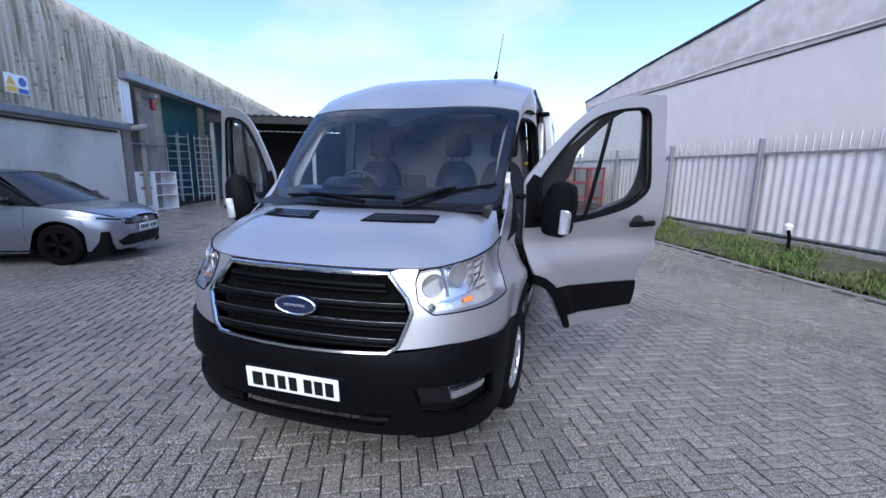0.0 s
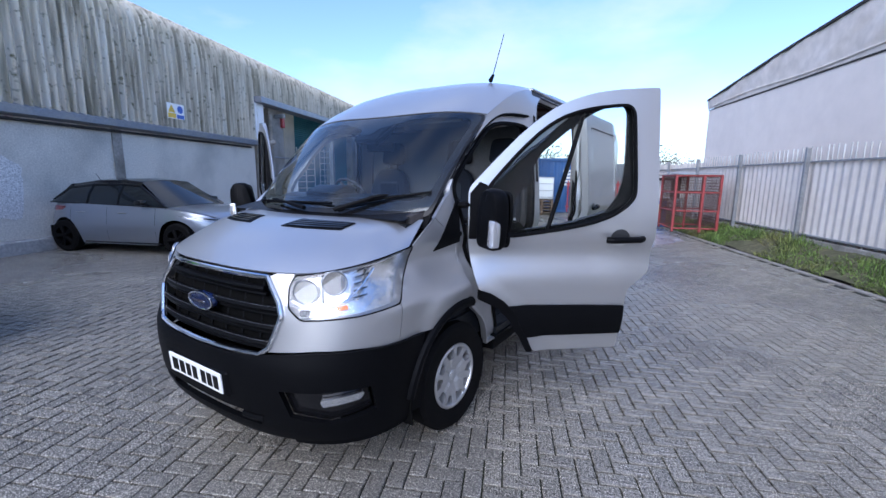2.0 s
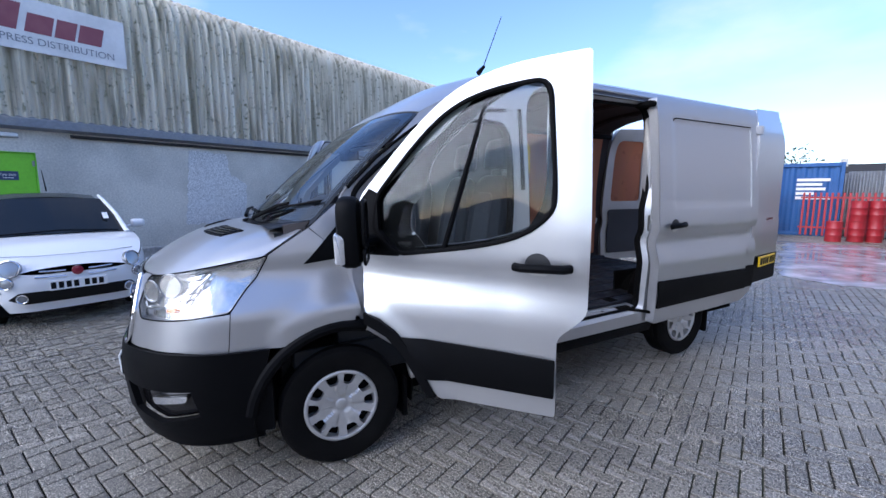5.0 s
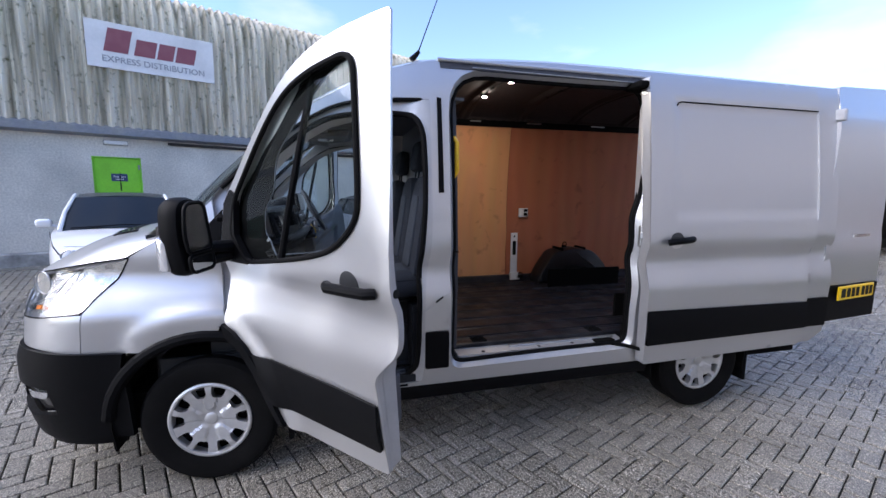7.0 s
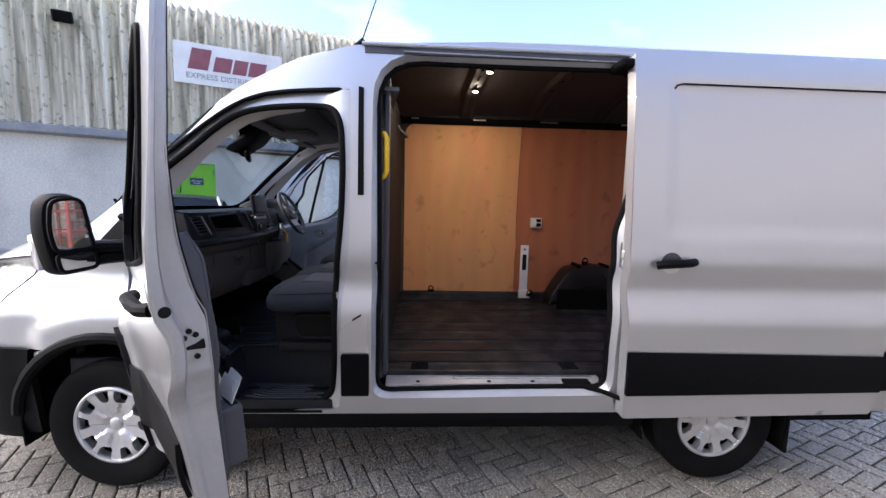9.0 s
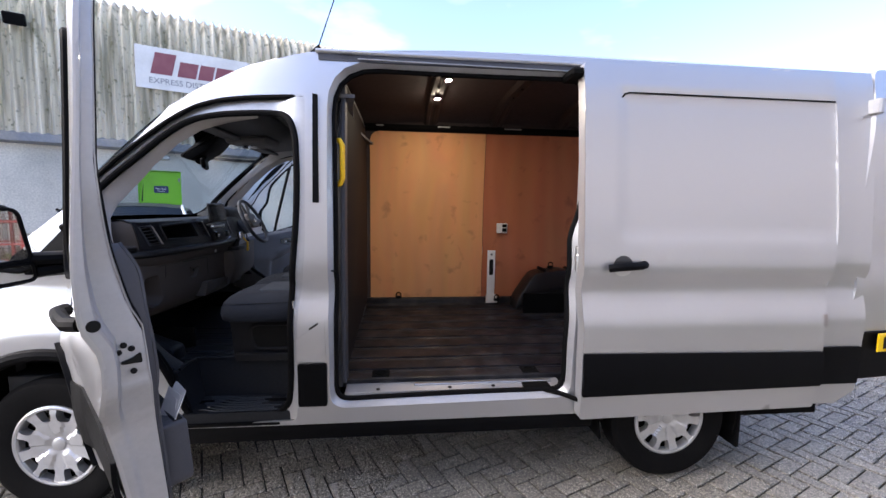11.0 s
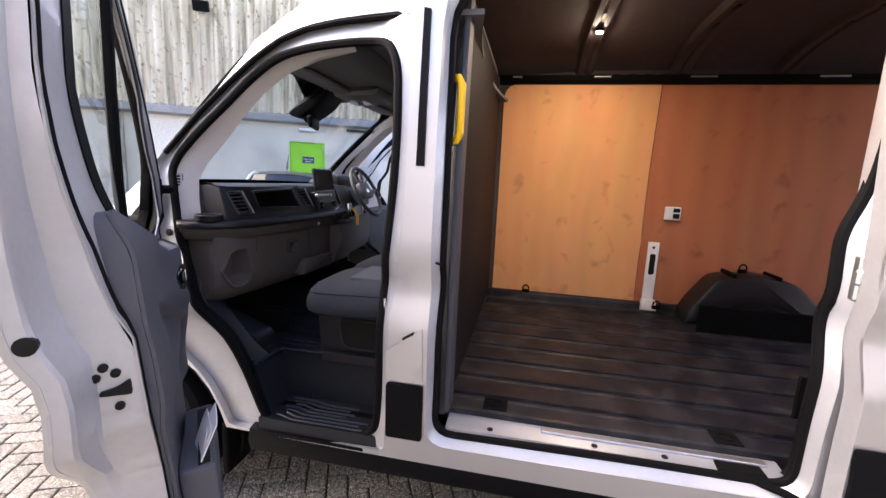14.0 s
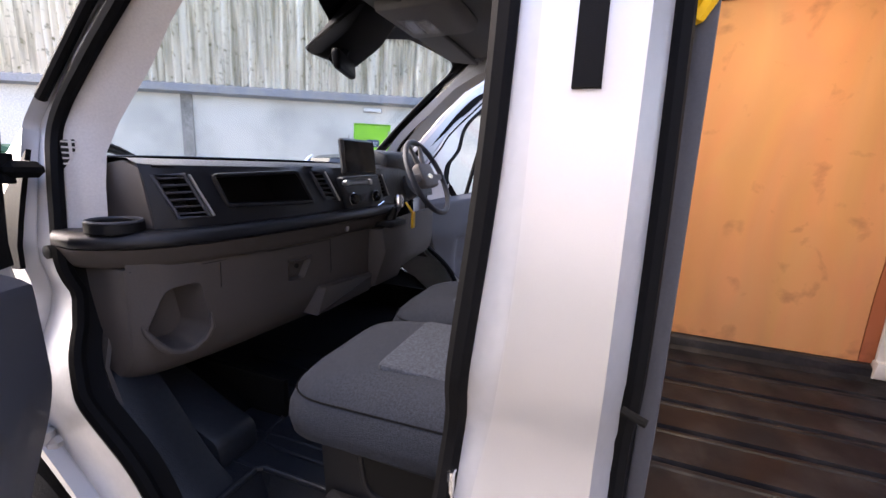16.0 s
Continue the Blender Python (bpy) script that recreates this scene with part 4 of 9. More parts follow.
hl = nose_poly([(0.585, 1.10), (0.61, 1.00), (0.68, 0.945), (0.90, 0.962)]) + [(0.922, 0.985), (1.072, 1.255), (1.02, 1.245)] + nose_poly([(0.80, 1.185), (0.68, 1.16), (0.60, 1.15)])
hl = rounded([(u, v, 0.02) for u, v in hl], 3)
REFLECT = material("lamp_reflector", (0.88, 0.86, 0.83), 0.24, 0.95, bump=1.0, bump_scale=22, stain=0.35, stain_scale=14, stain_colour=(0.34, 0.34, 0.34))
LAMP_SHADE = material("lamp_shadow", (0.05, 0.052, 0.056), 0.3, 0.5)
for mir in MIRRORED:
    bowl = part("headlamp", sheet(hl, lambda s, z: skin(s, z, -0.05), step=0.03, thick=0.008, mirror=mir), REFLECT, van, "clear halogen headlamp")
    part("lamp_lens", sheet(hl, lambda s, z: skin(s, z, 0.002), step=0.04, mirror=mir), LENS, bowl)
    g = -1 if mir else 1

    def lamp_at(x, z, off):
        p = skin(s_of(x), z, off)
        return (g * p[0], p[1], p[2])

    def on_skin(u, v, off):
        p = skin(u, v, off)
        return (g * p[0], p[1], p[2])
    for x, z, r in ((0.70, 1.075, 0.058), (0.83, 1.115, 0.060)):
        p = Vector(lamp_at(x, z, -0.05))
        d = (Vector(lamp_at(x, z, 0)) - p).normalized()
        mm = Matrix.Translation(p) @ d.to_track_quat("Z", "Y").to_matrix().to_4x4()
        bm = B()
        lathe(bm, [(r, 0.040), (r * 0.97, 0.034), (r * 0.75, 0.012), (r * 0.45, 0.0), (0.014, -0.005), (0.014, 0.02), (0.0, 0.022)], "z", 28, mm)
        part("reflector", bm, REFLECT, bowl)
        bm = B()
        tube(bm, [mm @ Vector((r * math.cos(2 * math.pi * i / 28), r * math.sin(2 * math.pi * i / 28), 0.04)) for i in range(28)], 0.004, 6, closed=True)
        part("reflector_rim", bm, LAMP_GREY, bowl)
        bm = B()
        lathe(bm, [(0.0, 0.03), (0.013, 0.026), (0.016, 0.01), (0.016, -0.004)], "z", 14, mm)
        part("bulb_cap", bm, LAMP_SHADE, bowl)
    # dark partings between the chambers, the bright guide below them and a small round lamp
    for line in ([(0.765, 1.02), (0.775, 1.08), (0.765, 1.165)], [(0.90, 1.03), (0.925, 1.10), (0.945, 1.19)], [(0.63, 1.12), (0.70, 1.15), (0.80, 1.175)]):
        bm = B()
        tube(bm, [lamp_at(x, z, -0.03) for x, z in line], 0.006, 6)
        part("lamp_parting", bm, LAMP_GREY, bowl)
    hook = [(0.63, 1.03), (0.69, 1.0), (0.78, 1.005), (0.86, 1.03), (0.915, 1.09), (0.95, 1.17)]
    bm = B()
    tube(bm, [lamp_at(x, z, -0.014) for x, z in hook], 0.007, 6)
    part("running_light", bm, CHROME, bowl)
    for k in range(5):
        bm = B()
        tube(bm, [lamp_at(0.885 + 0.006 * k, 1.045 + 0.03 * k, -0.012), lamp_at(0.925 + 0.005 * k, 1.055 + 0.032 * k, -0.012)], 0.0045, 5)
        part("lamp_fin", bm, LAMP_SHADE, bowl)
    p = Vector(lamp_at(0.675, 0.972, -0.03))
    bm = B()
    lathe(bm, [(0.02, 0.0), (0.018, 0.012), (0.0, 0.016)], "y", 16, Matrix.Translation(p) @ Matrix.Rotation(math.pi, 4, "Z"))
    part("side_lamp", bm, LAMP_SHADE, bowl)
    bm = sheet(rounded([(s_of(0.825), 0.985, .008), (s_of(0.865), 0.992, .008), (s_of(0.865), 1.012, .008), (s_of(0.825), 1.004, .008)]), lambda s, z: skin(s, z, -0.028), step=0.03, thick=0.01, mirror=mir)
    part("indicator", bm, AMBER, bowl, "amber indicator")
    bm = B()
    tube(bm, [on_skin(u, v, 0.0) for u, v in densify(hl, 0.05)], 0.004, 6, closed=True)
    part("lamp_seal", bm, RUBBER, bowl)
    part("lamp_rim", strip_band(hl, skin, mir), LAMP_GREY, bowl)

# windscreen
ws = rounded([(-0.985, 0.03, .08), (0.985, 0.03, .08), (0.985, 0.975, .06), (-0.985, 0.975, .06)])
screen = part("windscreen", sheet(ws, glass_front, step=0.08), SCREEN_GLASS, van, "tinted windscreen with a black border")
screen.visible_shadow = False
inner = rounded([(-0.93, 0.12, .12), (0.93, 0.12, .12), (0.93, 0.93, .1), (0.42, 0.93, .02), (0.10, 0.84, .05), (0.07, 0.76, .03), (-0.07, 0.76, .03), (-0.10, 0.84, .05), (-0.42, 0.93, .02), (-0.93, 0.93, .1)])
part("screen_border", sheet(rounded([(-1.0, 0.0, .06), (1.0, 0.0, .06), (1.0, 0.995, .05), (-1.0, 0.995, .05)]), lambda a, v: glass_front(a, v, -0.006), [inner], step=0.07, thick=0.004), GLOSSBLACK, screen)
part("cowl", sheet([(-1, -0.08), (1, -0.08), (1, 0.04), (-1, 0.04)], lambda a, v: glass_front(a, v, -0.012), step=0.07, thick=0.02), BLACK, van, "black scuttle below the windscreen")
for pts in (((-0.50, -0.02), (-0.05, 0.055), (-0.72, 0.06)), ((0.28, -0.02), (0.62, 0.12), (0.88, 0.17))):
    bm = B()
    if pts[0][0] < 0:
        tube(bm, [glass_front(0.05, 0.0, 0.03), glass_front(-0.25, 0.035, 0.04), glass_front(-0.45, 0.05, 0.035)], [0.014, 0.011, 0.009])
        tube(bm, [glass_front(0.26, 0.06, 0.014), glass_front(-0.2, 0.055, 0.014), glass_front(-0.72, 0.045, 0.014)], 0.008)
    else:
        tube(bm, [glass_front(0.34, 0.0, 0.03), glass_front(0.6, 0.10, 0.04), glass_front(0.68, 0.13, 0.03)], [0.014, 0.011, 0.009])
        tube(bm, [glass_front(0.32, 0.03, 0.014), glass_front(0.65, 0.115, 0.014), glass_front(0.95, 0.18, 0.014)], 0.008)
    part("wiper", bm, BLACK, van)
for mir in MIRRORED:
    g = -1 if mir else 1
    corner = [(-0.17, 1.195), (0.085, 1.225), (0.105, 1.50)]
    part("quarter_trim", sheet(corner, lambda y, z: side(y, z, 0.006), step=0.05, thick=0.01, mirror=mir), BLACK, van, "black triangular trim below the pillar")

# antenna
bm = B()
tube(bm, [(0.585, 1.20, 2.445), (0.585, 1.25, 2.50)], [0.02, 0.012])
tube(bm, [(0.585, 1.245, 2.50), (0.615, 1.38, 2.86)], [0.004, 0.0025], 6)
part("aerial", bm, BLACK, van, "black whip aerial")


# wheels
def wheel(m):
    bm = B()
    R = 0.352
    lathe(bm, [(0.215, -0.085), (0.30, -0.108), (0.332, -0.10), (R, -0.075), (R, 0.075), (0.332, 0.10), (0.30, 0.108), (0.215, 0.085)], "x", 48, caps=False)
    tyre = part("tyre", bm, TYRE, van, "worn black tyre", m=m)
    bm = B()
    lathe(bm, [(0.0, -0.02), (0.20, 0.0), (0.217, 0.06), (0.213, 0.085), (0.205, 0.06), (0.19, 0.03), (0.0, 0.03)], "x", 48)
    part("rim", bm, DARKMETAL, tyre)
    # cap: a dished disc with ten openings
    bm = B()
    holes = []
    for k in range(10):
        a = 2 * math.pi * k / 10
        ca, sa = math.cos(a), math.sin(a)
        e = 1 if k % 2 else -1
        shape = rounded([(r, w * e, 0.008) for r, w in ((0.130, -0.022), (0.150, -0.036), (0.192, -0.043), (0.198, 0.034), (0.150, 0.026), (0.132, 0.018))], 3)
        holes.append([(r * ca - w * sa, r * sa + w * ca) for r, w in shape])
    circle = [(0.213 * math.cos(2 * math.pi * i / 60), 0.213 * math.sin(2 * math.pi * i / 60)) for i in range(60)]

    def dish(u, v):
        r = math.hypot(u, v)
        a = math.atan2(v, u)
        ridge = 0.009 * smooth01((math.sin(5 * a) + 0.10) / 0.2) * smooth01((r - 0.042) / 0.02) * smooth01((0.205 - r) / 0.04)
        return (0.088 - 1.2 * max(0.0, 0.20 - r) * 0.10 + ridge - (0.02 if r > 0.207 else 0), u, v)
    sheet(circle, dish, holes, step=0.010, thick=0.005, bm=bm)
    cap = part("wheel_cap", bm, CAP, tyre, "silver ten-spoke plastic wheel cap", angle=35)
    for hole in holes:
        bm = B()
        front = [bm.verts.new(dish(u, v)) for u, v in hole]
        back = [bm.verts.new((0.045, u * 0.97, v * 0.97)) for u, v in hole]
        for i in range(len(hole)):
            j = (i + 1) % len(hole)
            bm.faces.new((front[i], front[j], back[j], back[i]))
        part("opening_wall", bm, CAP, tyre)
    bm = B()
    lathe(bm, [(0.190, 0.080), (0.194, 0.092), (0.204, 0.095), (0.213, 0.091), (0.217, 0.075)], "x", 60, caps=False)
    part("cap_ring", bm, CAP, tyre)
    bm = B()
    lathe(bm, [(0.034, 0.06), (0.033, 0.072), (0.026, 0.076), (0.0, 0.076)], "x", 24)
    part("hub_cover", bm, CAP, tyre)
    return tyre


for y in (0.0, WHEELBASE):
    wheel(pose(0.90, y, 0.352, 13 if y else 0, 0, -4 if not y else 0))
    wheel(pose(-0.90, y, 0.352, 40, 0, 180))
for y, z0 in ((0.0, 0.3), (WHEELBASE, 0.3)):
    for mir in MIRRORED:
        g = -1 if mir else 1
        bm = B()
        r = 0.47 if y == 0 else 0.43
        ring = [(y + r * math.cos(radians(a)), 0.36 + r * math.sin(radians(a))) for a in range(-15, 196, 15)]
        prism(bm, ring + [(p[0] + (p[0] - y) * 0.02, p[1] + (p[1] - 0.36) * 0.02) for p in reversed(ring)], g * 0.55, g * (0.985 if y else 0.93), "x")
        if not y:
            ring = [(r * math.cos(radians(a)), 0.36 + r * math.sin(radians(a))) for a in range(75, 196, 15)]
            prism(bm, ring + [(p[0] * 1.02, p[1] + (p[1] - 0.36) * 0.02) for p in reversed(ring)], g * 0.93, g * 0.985, "x")
        box(bm, g * 0.53, y - r, 0.25, g * 0.55, y + r, 0.36 + r)
        part("wheel_housing", bm, DARKMETAL, van)
    # black lips round the openings
for mir in MIRRORED:
    g = -1 if mir else 1
    edge_f = arch(0.0, 0.485, 0.42, 20)
    bm = B()
    pts = [(y, z) for y, z in edge_f if y < 0.16]
    tube(bm, [(g * (side_x(y, z) + 0.012), y, z) for y, z in pts], 0.034, 10)
    part("arch_trim", bm, BLACK, van, "black wheel arch moulding")
    bm = B()
    tube(bm, [(g * (side_x(y, z) - 0.004), y, z) for y, z in arch(WHEELBASE, 0.435, 0.43, 20)], 0.02, 8)
    part("arch_trim", bm, BLACK, van)
    bm = B()
    box(bm, g * 0.80, 0.39, 0.16, g * 0.97, 0.42, 0.42, 0.008)
    part("mudflap", bm, RUBBER, van)
    bm = B()
    box(bm, g * 0.80, WHEELBASE + 0.46, 0.14, g * 0.97, WHEELBASE + 0.485, 0.46, 0.008)
    part("mudflap", bm, RUBBER, van)
    # sills
    bm = B()
    prism(bm, [(g * 0.90, 0.33), (g * 0.985, 0.33), (g * 1.0, 0.38), (g * 0.99, 0.418), (g * 0.90, 0.418)], 0.55, WHEELBASE - 0.48, "y", 0.006)
    part("sill", bm, BLACK, van, "black sill skirt")
    def band(y0, y1, z0=0.555, z1=0.785, off=0.014):
        return sheet(rounded([(y0, z0, .012), (y1, z0, .012), (y1, z1, .012), (y0, z1, .012)], 3), lambda y, z: side(y, z, off), step=0.07, thick=0.016, mirror=mir)
    part("side_moulding", band(1.193, 1.34, 0.53, 0.762), BLACK, van, "black lower body moulding")
    if mir:
        part("side_moulding", band(1.40, 2.82), BLACK, van)
    part("side_moulding", band(3.76, TAIL - 0.01), BLACK, van)
bm = B()
box(bm, -0.88, -0.7, 0.30, 0.88, TAIL - 0.1, 0.50)
part("underbody", bm, DARKMETAL, van)


def strip(poly, surface, off0, off1, mirror=False, shrink=0.0, bm=None):
    """A band along a closed line, from one depth to another: the jamb of an opening."""
    bm = bm or B()
    pts = densify(poly, 0.05)
    cu, cv = sum(p[0] for p in pts) / len(pts), sum(p[1] for p in pts) / len(pts)
    g = -1 if mirror else 1
    a = [bm.verts.new((g * p[0], p[1], p[2])) for p in (surface(u, v, off0) for u, v in pts)]
    b = []
    for u, v in pts:
        d = math.hypot(u - cu, v - cv)
        k = 1 - shrink / d
        p = surface(cu + (u - cu) * k, cv + (v - cv) * k, off1)
        b.append(bm.verts.new((g * p[0], p[1], p[2])))
    for i in range(len(pts)):
        j = (i + 1) % len(pts)
        bm.faces.new((a[i], a[j], b[j], b[i]))
    return bm


def seal(poly, surface, off, r, mat, parent, mirror=False, shrink=0.0, name="seal"):
    pts = densify(poly, 0.04)
    cu, cv = sum(p[0] for p in pts) / len(pts), sum(p[1] for p in pts) / len(pts)
    g = -1 if mirror else 1
    line = []
    for u, v in pts:
        k = 1 - shrink / math.hypot(u - cu, v - cv)
        p = surface(cu + (u - cu) * k, cv + (v - cv) * k, off)
        line.append((g * p[0], p[1], p[2]))
    bm = B()
    tube(bm, line, r, 8, closed=True)
    return part(name, bm, mat, parent)


def recess(y, z, off=0.0):
    """The flange that the cab door closes on, set back from the skin but flush at the rear post."""
    return side(y, z, off - 0.034 * smooth01((1.2 - y) / 0.12))


for mir in MIRRORED:
    part("door_flange", sheet(cab_recess, recess, [cab_hole], step=0.045, thick=0.02, mirror=mir), SILVER_IN, van, "silver door flange")
    part("recess_step", strip(cab_recess, lambda y, z, o: recess(y, z) if o else side(y, z), 0, 1, mir, 0.0), SILVER_IN, van)
    part("door_jamb", strip(cab_hole, recess, -0.002, -0.05, mir, 0.012), RUBBER, van, "black door jamb")
    seal(cab_hole, recess, 0.0, 0.0165, RUBBER, van, mir, 0.010, "door_seal")
    top_line = [(0.10, 1.615), (0.28, 1.79), (0.42, 1.902), (0.555, 1.998), (0.68, 2.065), (0.80, 2.098), (0.95, 2.114), (1.16, 2.122), (1.23, 2.124)]
    bm = B()
    g = -1 if mir else 1
    tube(bm, [(g * (side_x(y, z) - 0.012), y, z) for y, z in top_line], 0.0125, 8)
    part("frame_seal", bm, RUBBER, van, "black outer frame seal")
part("door_jamb", strip(slide_hole, side, -0.002, -0.05, False, 0.03), SILVER_IN, van)
part("door_jamb", strip(slide_hole, lambda y, z, o: side(y, z, o), -0.05, -0.10, False, 0.031), RUBBER, van)
seal(slide_hole, side, -0.055, 0.015, RUBBER, van, False, 0.034, "door_seal")


# ---- cab doors ----
# pale colour for the lit lower half of the outside handle cups
LIT_CUP = material("lit_cup_half", (0.66, 0.66, 0.66), 0.3, 0.4, coat=0.5)
body_x = side_x


def cab_door(mir, angle):
    g = -1 if mir else 1

    def side_x(y, z):
        """The door's skin, which swells a little towards its rear edge at the waist."""
        return skin_x(y, z) + flare(y, z)

    def skin_x(y, z):
        return body_x(y, z) + 0.055 * lerp_table(z, [(0.5, 0), (0.9, 0.5), (1.15, 1), (1.4, 1), (1.8, 0.4), (2.2, 0.1)]) * max(0.0, min(1.0, (y - 0.95) / 0.36))

    def side(y, z, off=0.0):
        return (side_x(y, z) + off, y, z)
    hx, hy = 1.0, 0.065
    hinge = Matrix.Translation((g * hx, hy, 1.2))
    swing = hinge @ Matrix.Rotation(radians(-g * angle), 4, Vector((-0.035 * g, -0.096, 1)).normalized()) @ hinge.inverted()
    outer = rounded([(0.10, 1.235, .03), (0.10, 1.555, .05), (0.42, 1.895, .3), (0.62, 2.055, .3), (0.78, 2.13, .2), (0.97, 2.178, .2), (1.305, 2.203, .02), (1.335, 1.5, .1), (1.337, 1.03, .04), (1.203, 0.895, .04), (1.205, 0.44, .02), (0.58, 0.445, .04), (0.485, 0.60, .15), (0.36, 0.80, .15), (0.17, 0.90, .06), (0.13, 1.05, .05)])
    hole = rounded([(0.20, 1.38, .04), (0.22, 1.56, .06), (0.44, 1.815, .3), (0.64, 1.99, .3), (0.85, 2.065, .2), (1.135, 2.095, .08), (1.175, 1.6, .1), (1.17, 1.50, .09), (1.02, 1.38, .2), (0.80, 1.32, .2), (0.36, 1.255, .05)])

    def set_back(poly, k, u1, w):
        """The line of the inner shell, which stands behind the skin's front and upper edge."""
        return [(u + k * smooth01((u1 - u) / w) - lerp_table(v, [(0.45, 0.01), (0.9, 0.01), (1.04, 0.105), (1.4, 0.105), (1.62, 0.06), (1.9, 0.035)]) * smooth01((u - 1.0) / 0.24), v - 0.15 * smooth01((1.05 - u) / 0.5) * smooth01((v - 1.36) / 0.55)) for u, v in poly]
    door = part("cab_door", sheet(outer, side, [hole], step=0.05, thick=0.012, mirror=mir), SILVER, van, "open silver cab door", m=swing)
    # inner shell and edge
    part("door_edge", strip(outer, side, -0.006, -0.012, mir), SILVER_IN, door)
    depth = [(0.45, 0.17), (0.75, 0.17), (1.0, 0.155), (1.23, 0.135), (1.46, 0.09), (1.7, 0.055), (2.2, 0.045)]

    def inner_side(y, z, off=0.0):
        return (max(lerp_table(z, [(1.34, 0.918), (1.46, 0.5)]), skin_x(y, z) - lerp_table(z, depth) * lerp_table(y, [(0.1, 0.45), (0.5, 0.75), (0.9, 1.0), (1.2, 1.0), (1.35, 0.75)])) + off, y, z)
    part("door_shell", sheet(set_back(outer, 0.12, 0.42, 0.32), lambda y, z: inner_side(y, z, 0.0), [set_back(hole, 0.2, 0.60, 0.36)], step=0.06, thick=0.004, mirror=mir), SILVER_IN, door)
    bm = B()
    pts = densify(outer, 0.05)
    back = set_back(pts, 0.12, 0.42, 0.32)
    rows_e = []
    for k, ky in ((0.0, 0.0), (0.05, 0.01), (0.28, 0.03), (0.33, 0.10), (0.42, 0.90), (0.47, 0.98), (0.93, 1.0), (1.0, 1.03)):
        ring = []
        for (u, v), (p, q) in zip(pts, back):
            xa, xb = side_x(u, v), inner_side(p, q)[0]
            ring.append(bm.verts.new((g * (xa + (xb - xa) * k), u + (p - u) * ky, v + (q - v) * ky)))
        rows_e.append(ring)
    for a, b in zip(rows_e, rows_e[1:]):
        for i in range(len(pts)):
            j = (i + 1) % len(pts)
            bm.faces.new((a[i], a[j], b[j], b[i]))
    part("door_end", bm, SILVER_IN, door, "pale grey door edge")
    bm = B()
    pts = densify(hole, 0.05)
    a = [bm.verts.new((g * (side_x(u, v) - 0.025), u, v)) for u, v in pts]
    b = [bm.verts.new((g * inner_side(u, v)[0], u, v)) for u, v in set_back(pts, 0.2, 0.60, 0.36)]
    for i in range(len(pts)):
        j = (i + 1) % len(pts)
        bm.faces.new((a[i], a[j], b[j], b[i]))
    part("window_reveal", bm, RUBBER, door)
    seal(hole, side, 0.004, 0.012, RUBBER, door, mir, 0.0, "window_seal")
    seal(set_back(outer, 0.12, 0.42, 0.32), lambda y, z, o: inner_side(y, z, 0.0), 0, 0.008, RUBBER, door, mir, 0.02, "door_gasket")
    pane = part("window_pane", sheet(hole, lambda y, z: side(y, z, -0.022), step=0.1, mirror=mir), GLASS, door, "clear door glass")
    pane.visible_shadow = False
    bm = B()
    tube(bm, [(g * (side_x(0.7, z) - 0.02), 0.62 + 0.29 * (z - 1.3), z) for z in (1.28, 1.5, 1.75, 2.04)], 0.015, 8)
    part("window_bar", bm, BLACK, door)
    ring = set_back(hole, 0.2, 0.60, 0.36)
    cu, cv = sum(p[0] for p in ring) / len(ring), sum(p[1] for p in ring) / len(ring)
    ring = [(cu + (u - cu) * 1.12, cv + (v - cv) * 1.07) for u, v in ring]
    part("frame_trim", sheet(ring, lambda y, z: inner_side(y, z, -0.004), [set_back(hole, 0.2, 0.60, 0.36)], step=0.05, thick=0.003, mirror=mir), BLACK, door, "black inner window frame")
    part("mirror_base", sheet([(0.13, 1.24), (0.10, 1.24), (0.11, 1.53), (0.17, 1.60), (0.22, 1.58), (0.24, 1.38), (0.36, 1.27), (0.36, 1.245)], lambda y, z: side(y, z, 0.012), step=0.05, thick=0.03, mirror=mir), BLACK, door)
    # inner trim card
    card = rounded([(0.222, 1.25, .03), (0.38, 1.278, .05), (0.80, 1.33, .2), (0.97, 1.375, .2), (1.18, 1.475, .06), (1.208, 1.30, .1), (1.208, 1.0, .1), (1.18, 0.88, .06), (1.165, 0.52, .05), (0.66, 0.52, .06), (0.49, 0.72, .15), (0.26, 0.93, .1)])

    def card_side(y, z, off=0.0):
        """The card's surface: a proud arm panel under a ledge, and a sunk field below a slanting ridge."""
        face = lerp_table(y, [(0.22, 0.866), (0.4, 0.854), (0.6, 0.848), (0.75, 0.858), (0.9, 0.873), (1.1, 0.892), (1.21, 0.898)])
        ledge = 1.240 + 0.132 * (y - 0.39)
        up = smooth01((z - ledge) / (0.034 + 0.13 * smooth01((y - 0.72) / 0.35)))
        face = min(face + 0.034 * smooth01((1.05 - z) / 0.22), inner_side(y, z)[0] - 0.010)
        ridge = 1.072 + 0.35 * (y - 0.608)
        sunk = 0.028 * smooth01((ridge - z) / 0.035) * smooth01((1.03 - y - 0.25 * (1.1 - z)) / 0.05) * smooth01((y - 0.43) / 0.05)
        slope = 0.010 * smooth01((ridge - 0.05 - z) / 0.10) * smooth01((y - 0.5) / 0.1)
        brow = 0.010 * smooth01((z - ridge) / 0.03) * smooth01((ridge + 0.09 - z) / 0.05) * smooth01((y - 0.48) / 0.08) * smooth01((1.0 - y) / 0.1)
        return (face + up * (inner_side(y, z)[0] - 0.012 - face) + sunk - 0.5 * slope - brow + off, y, z)
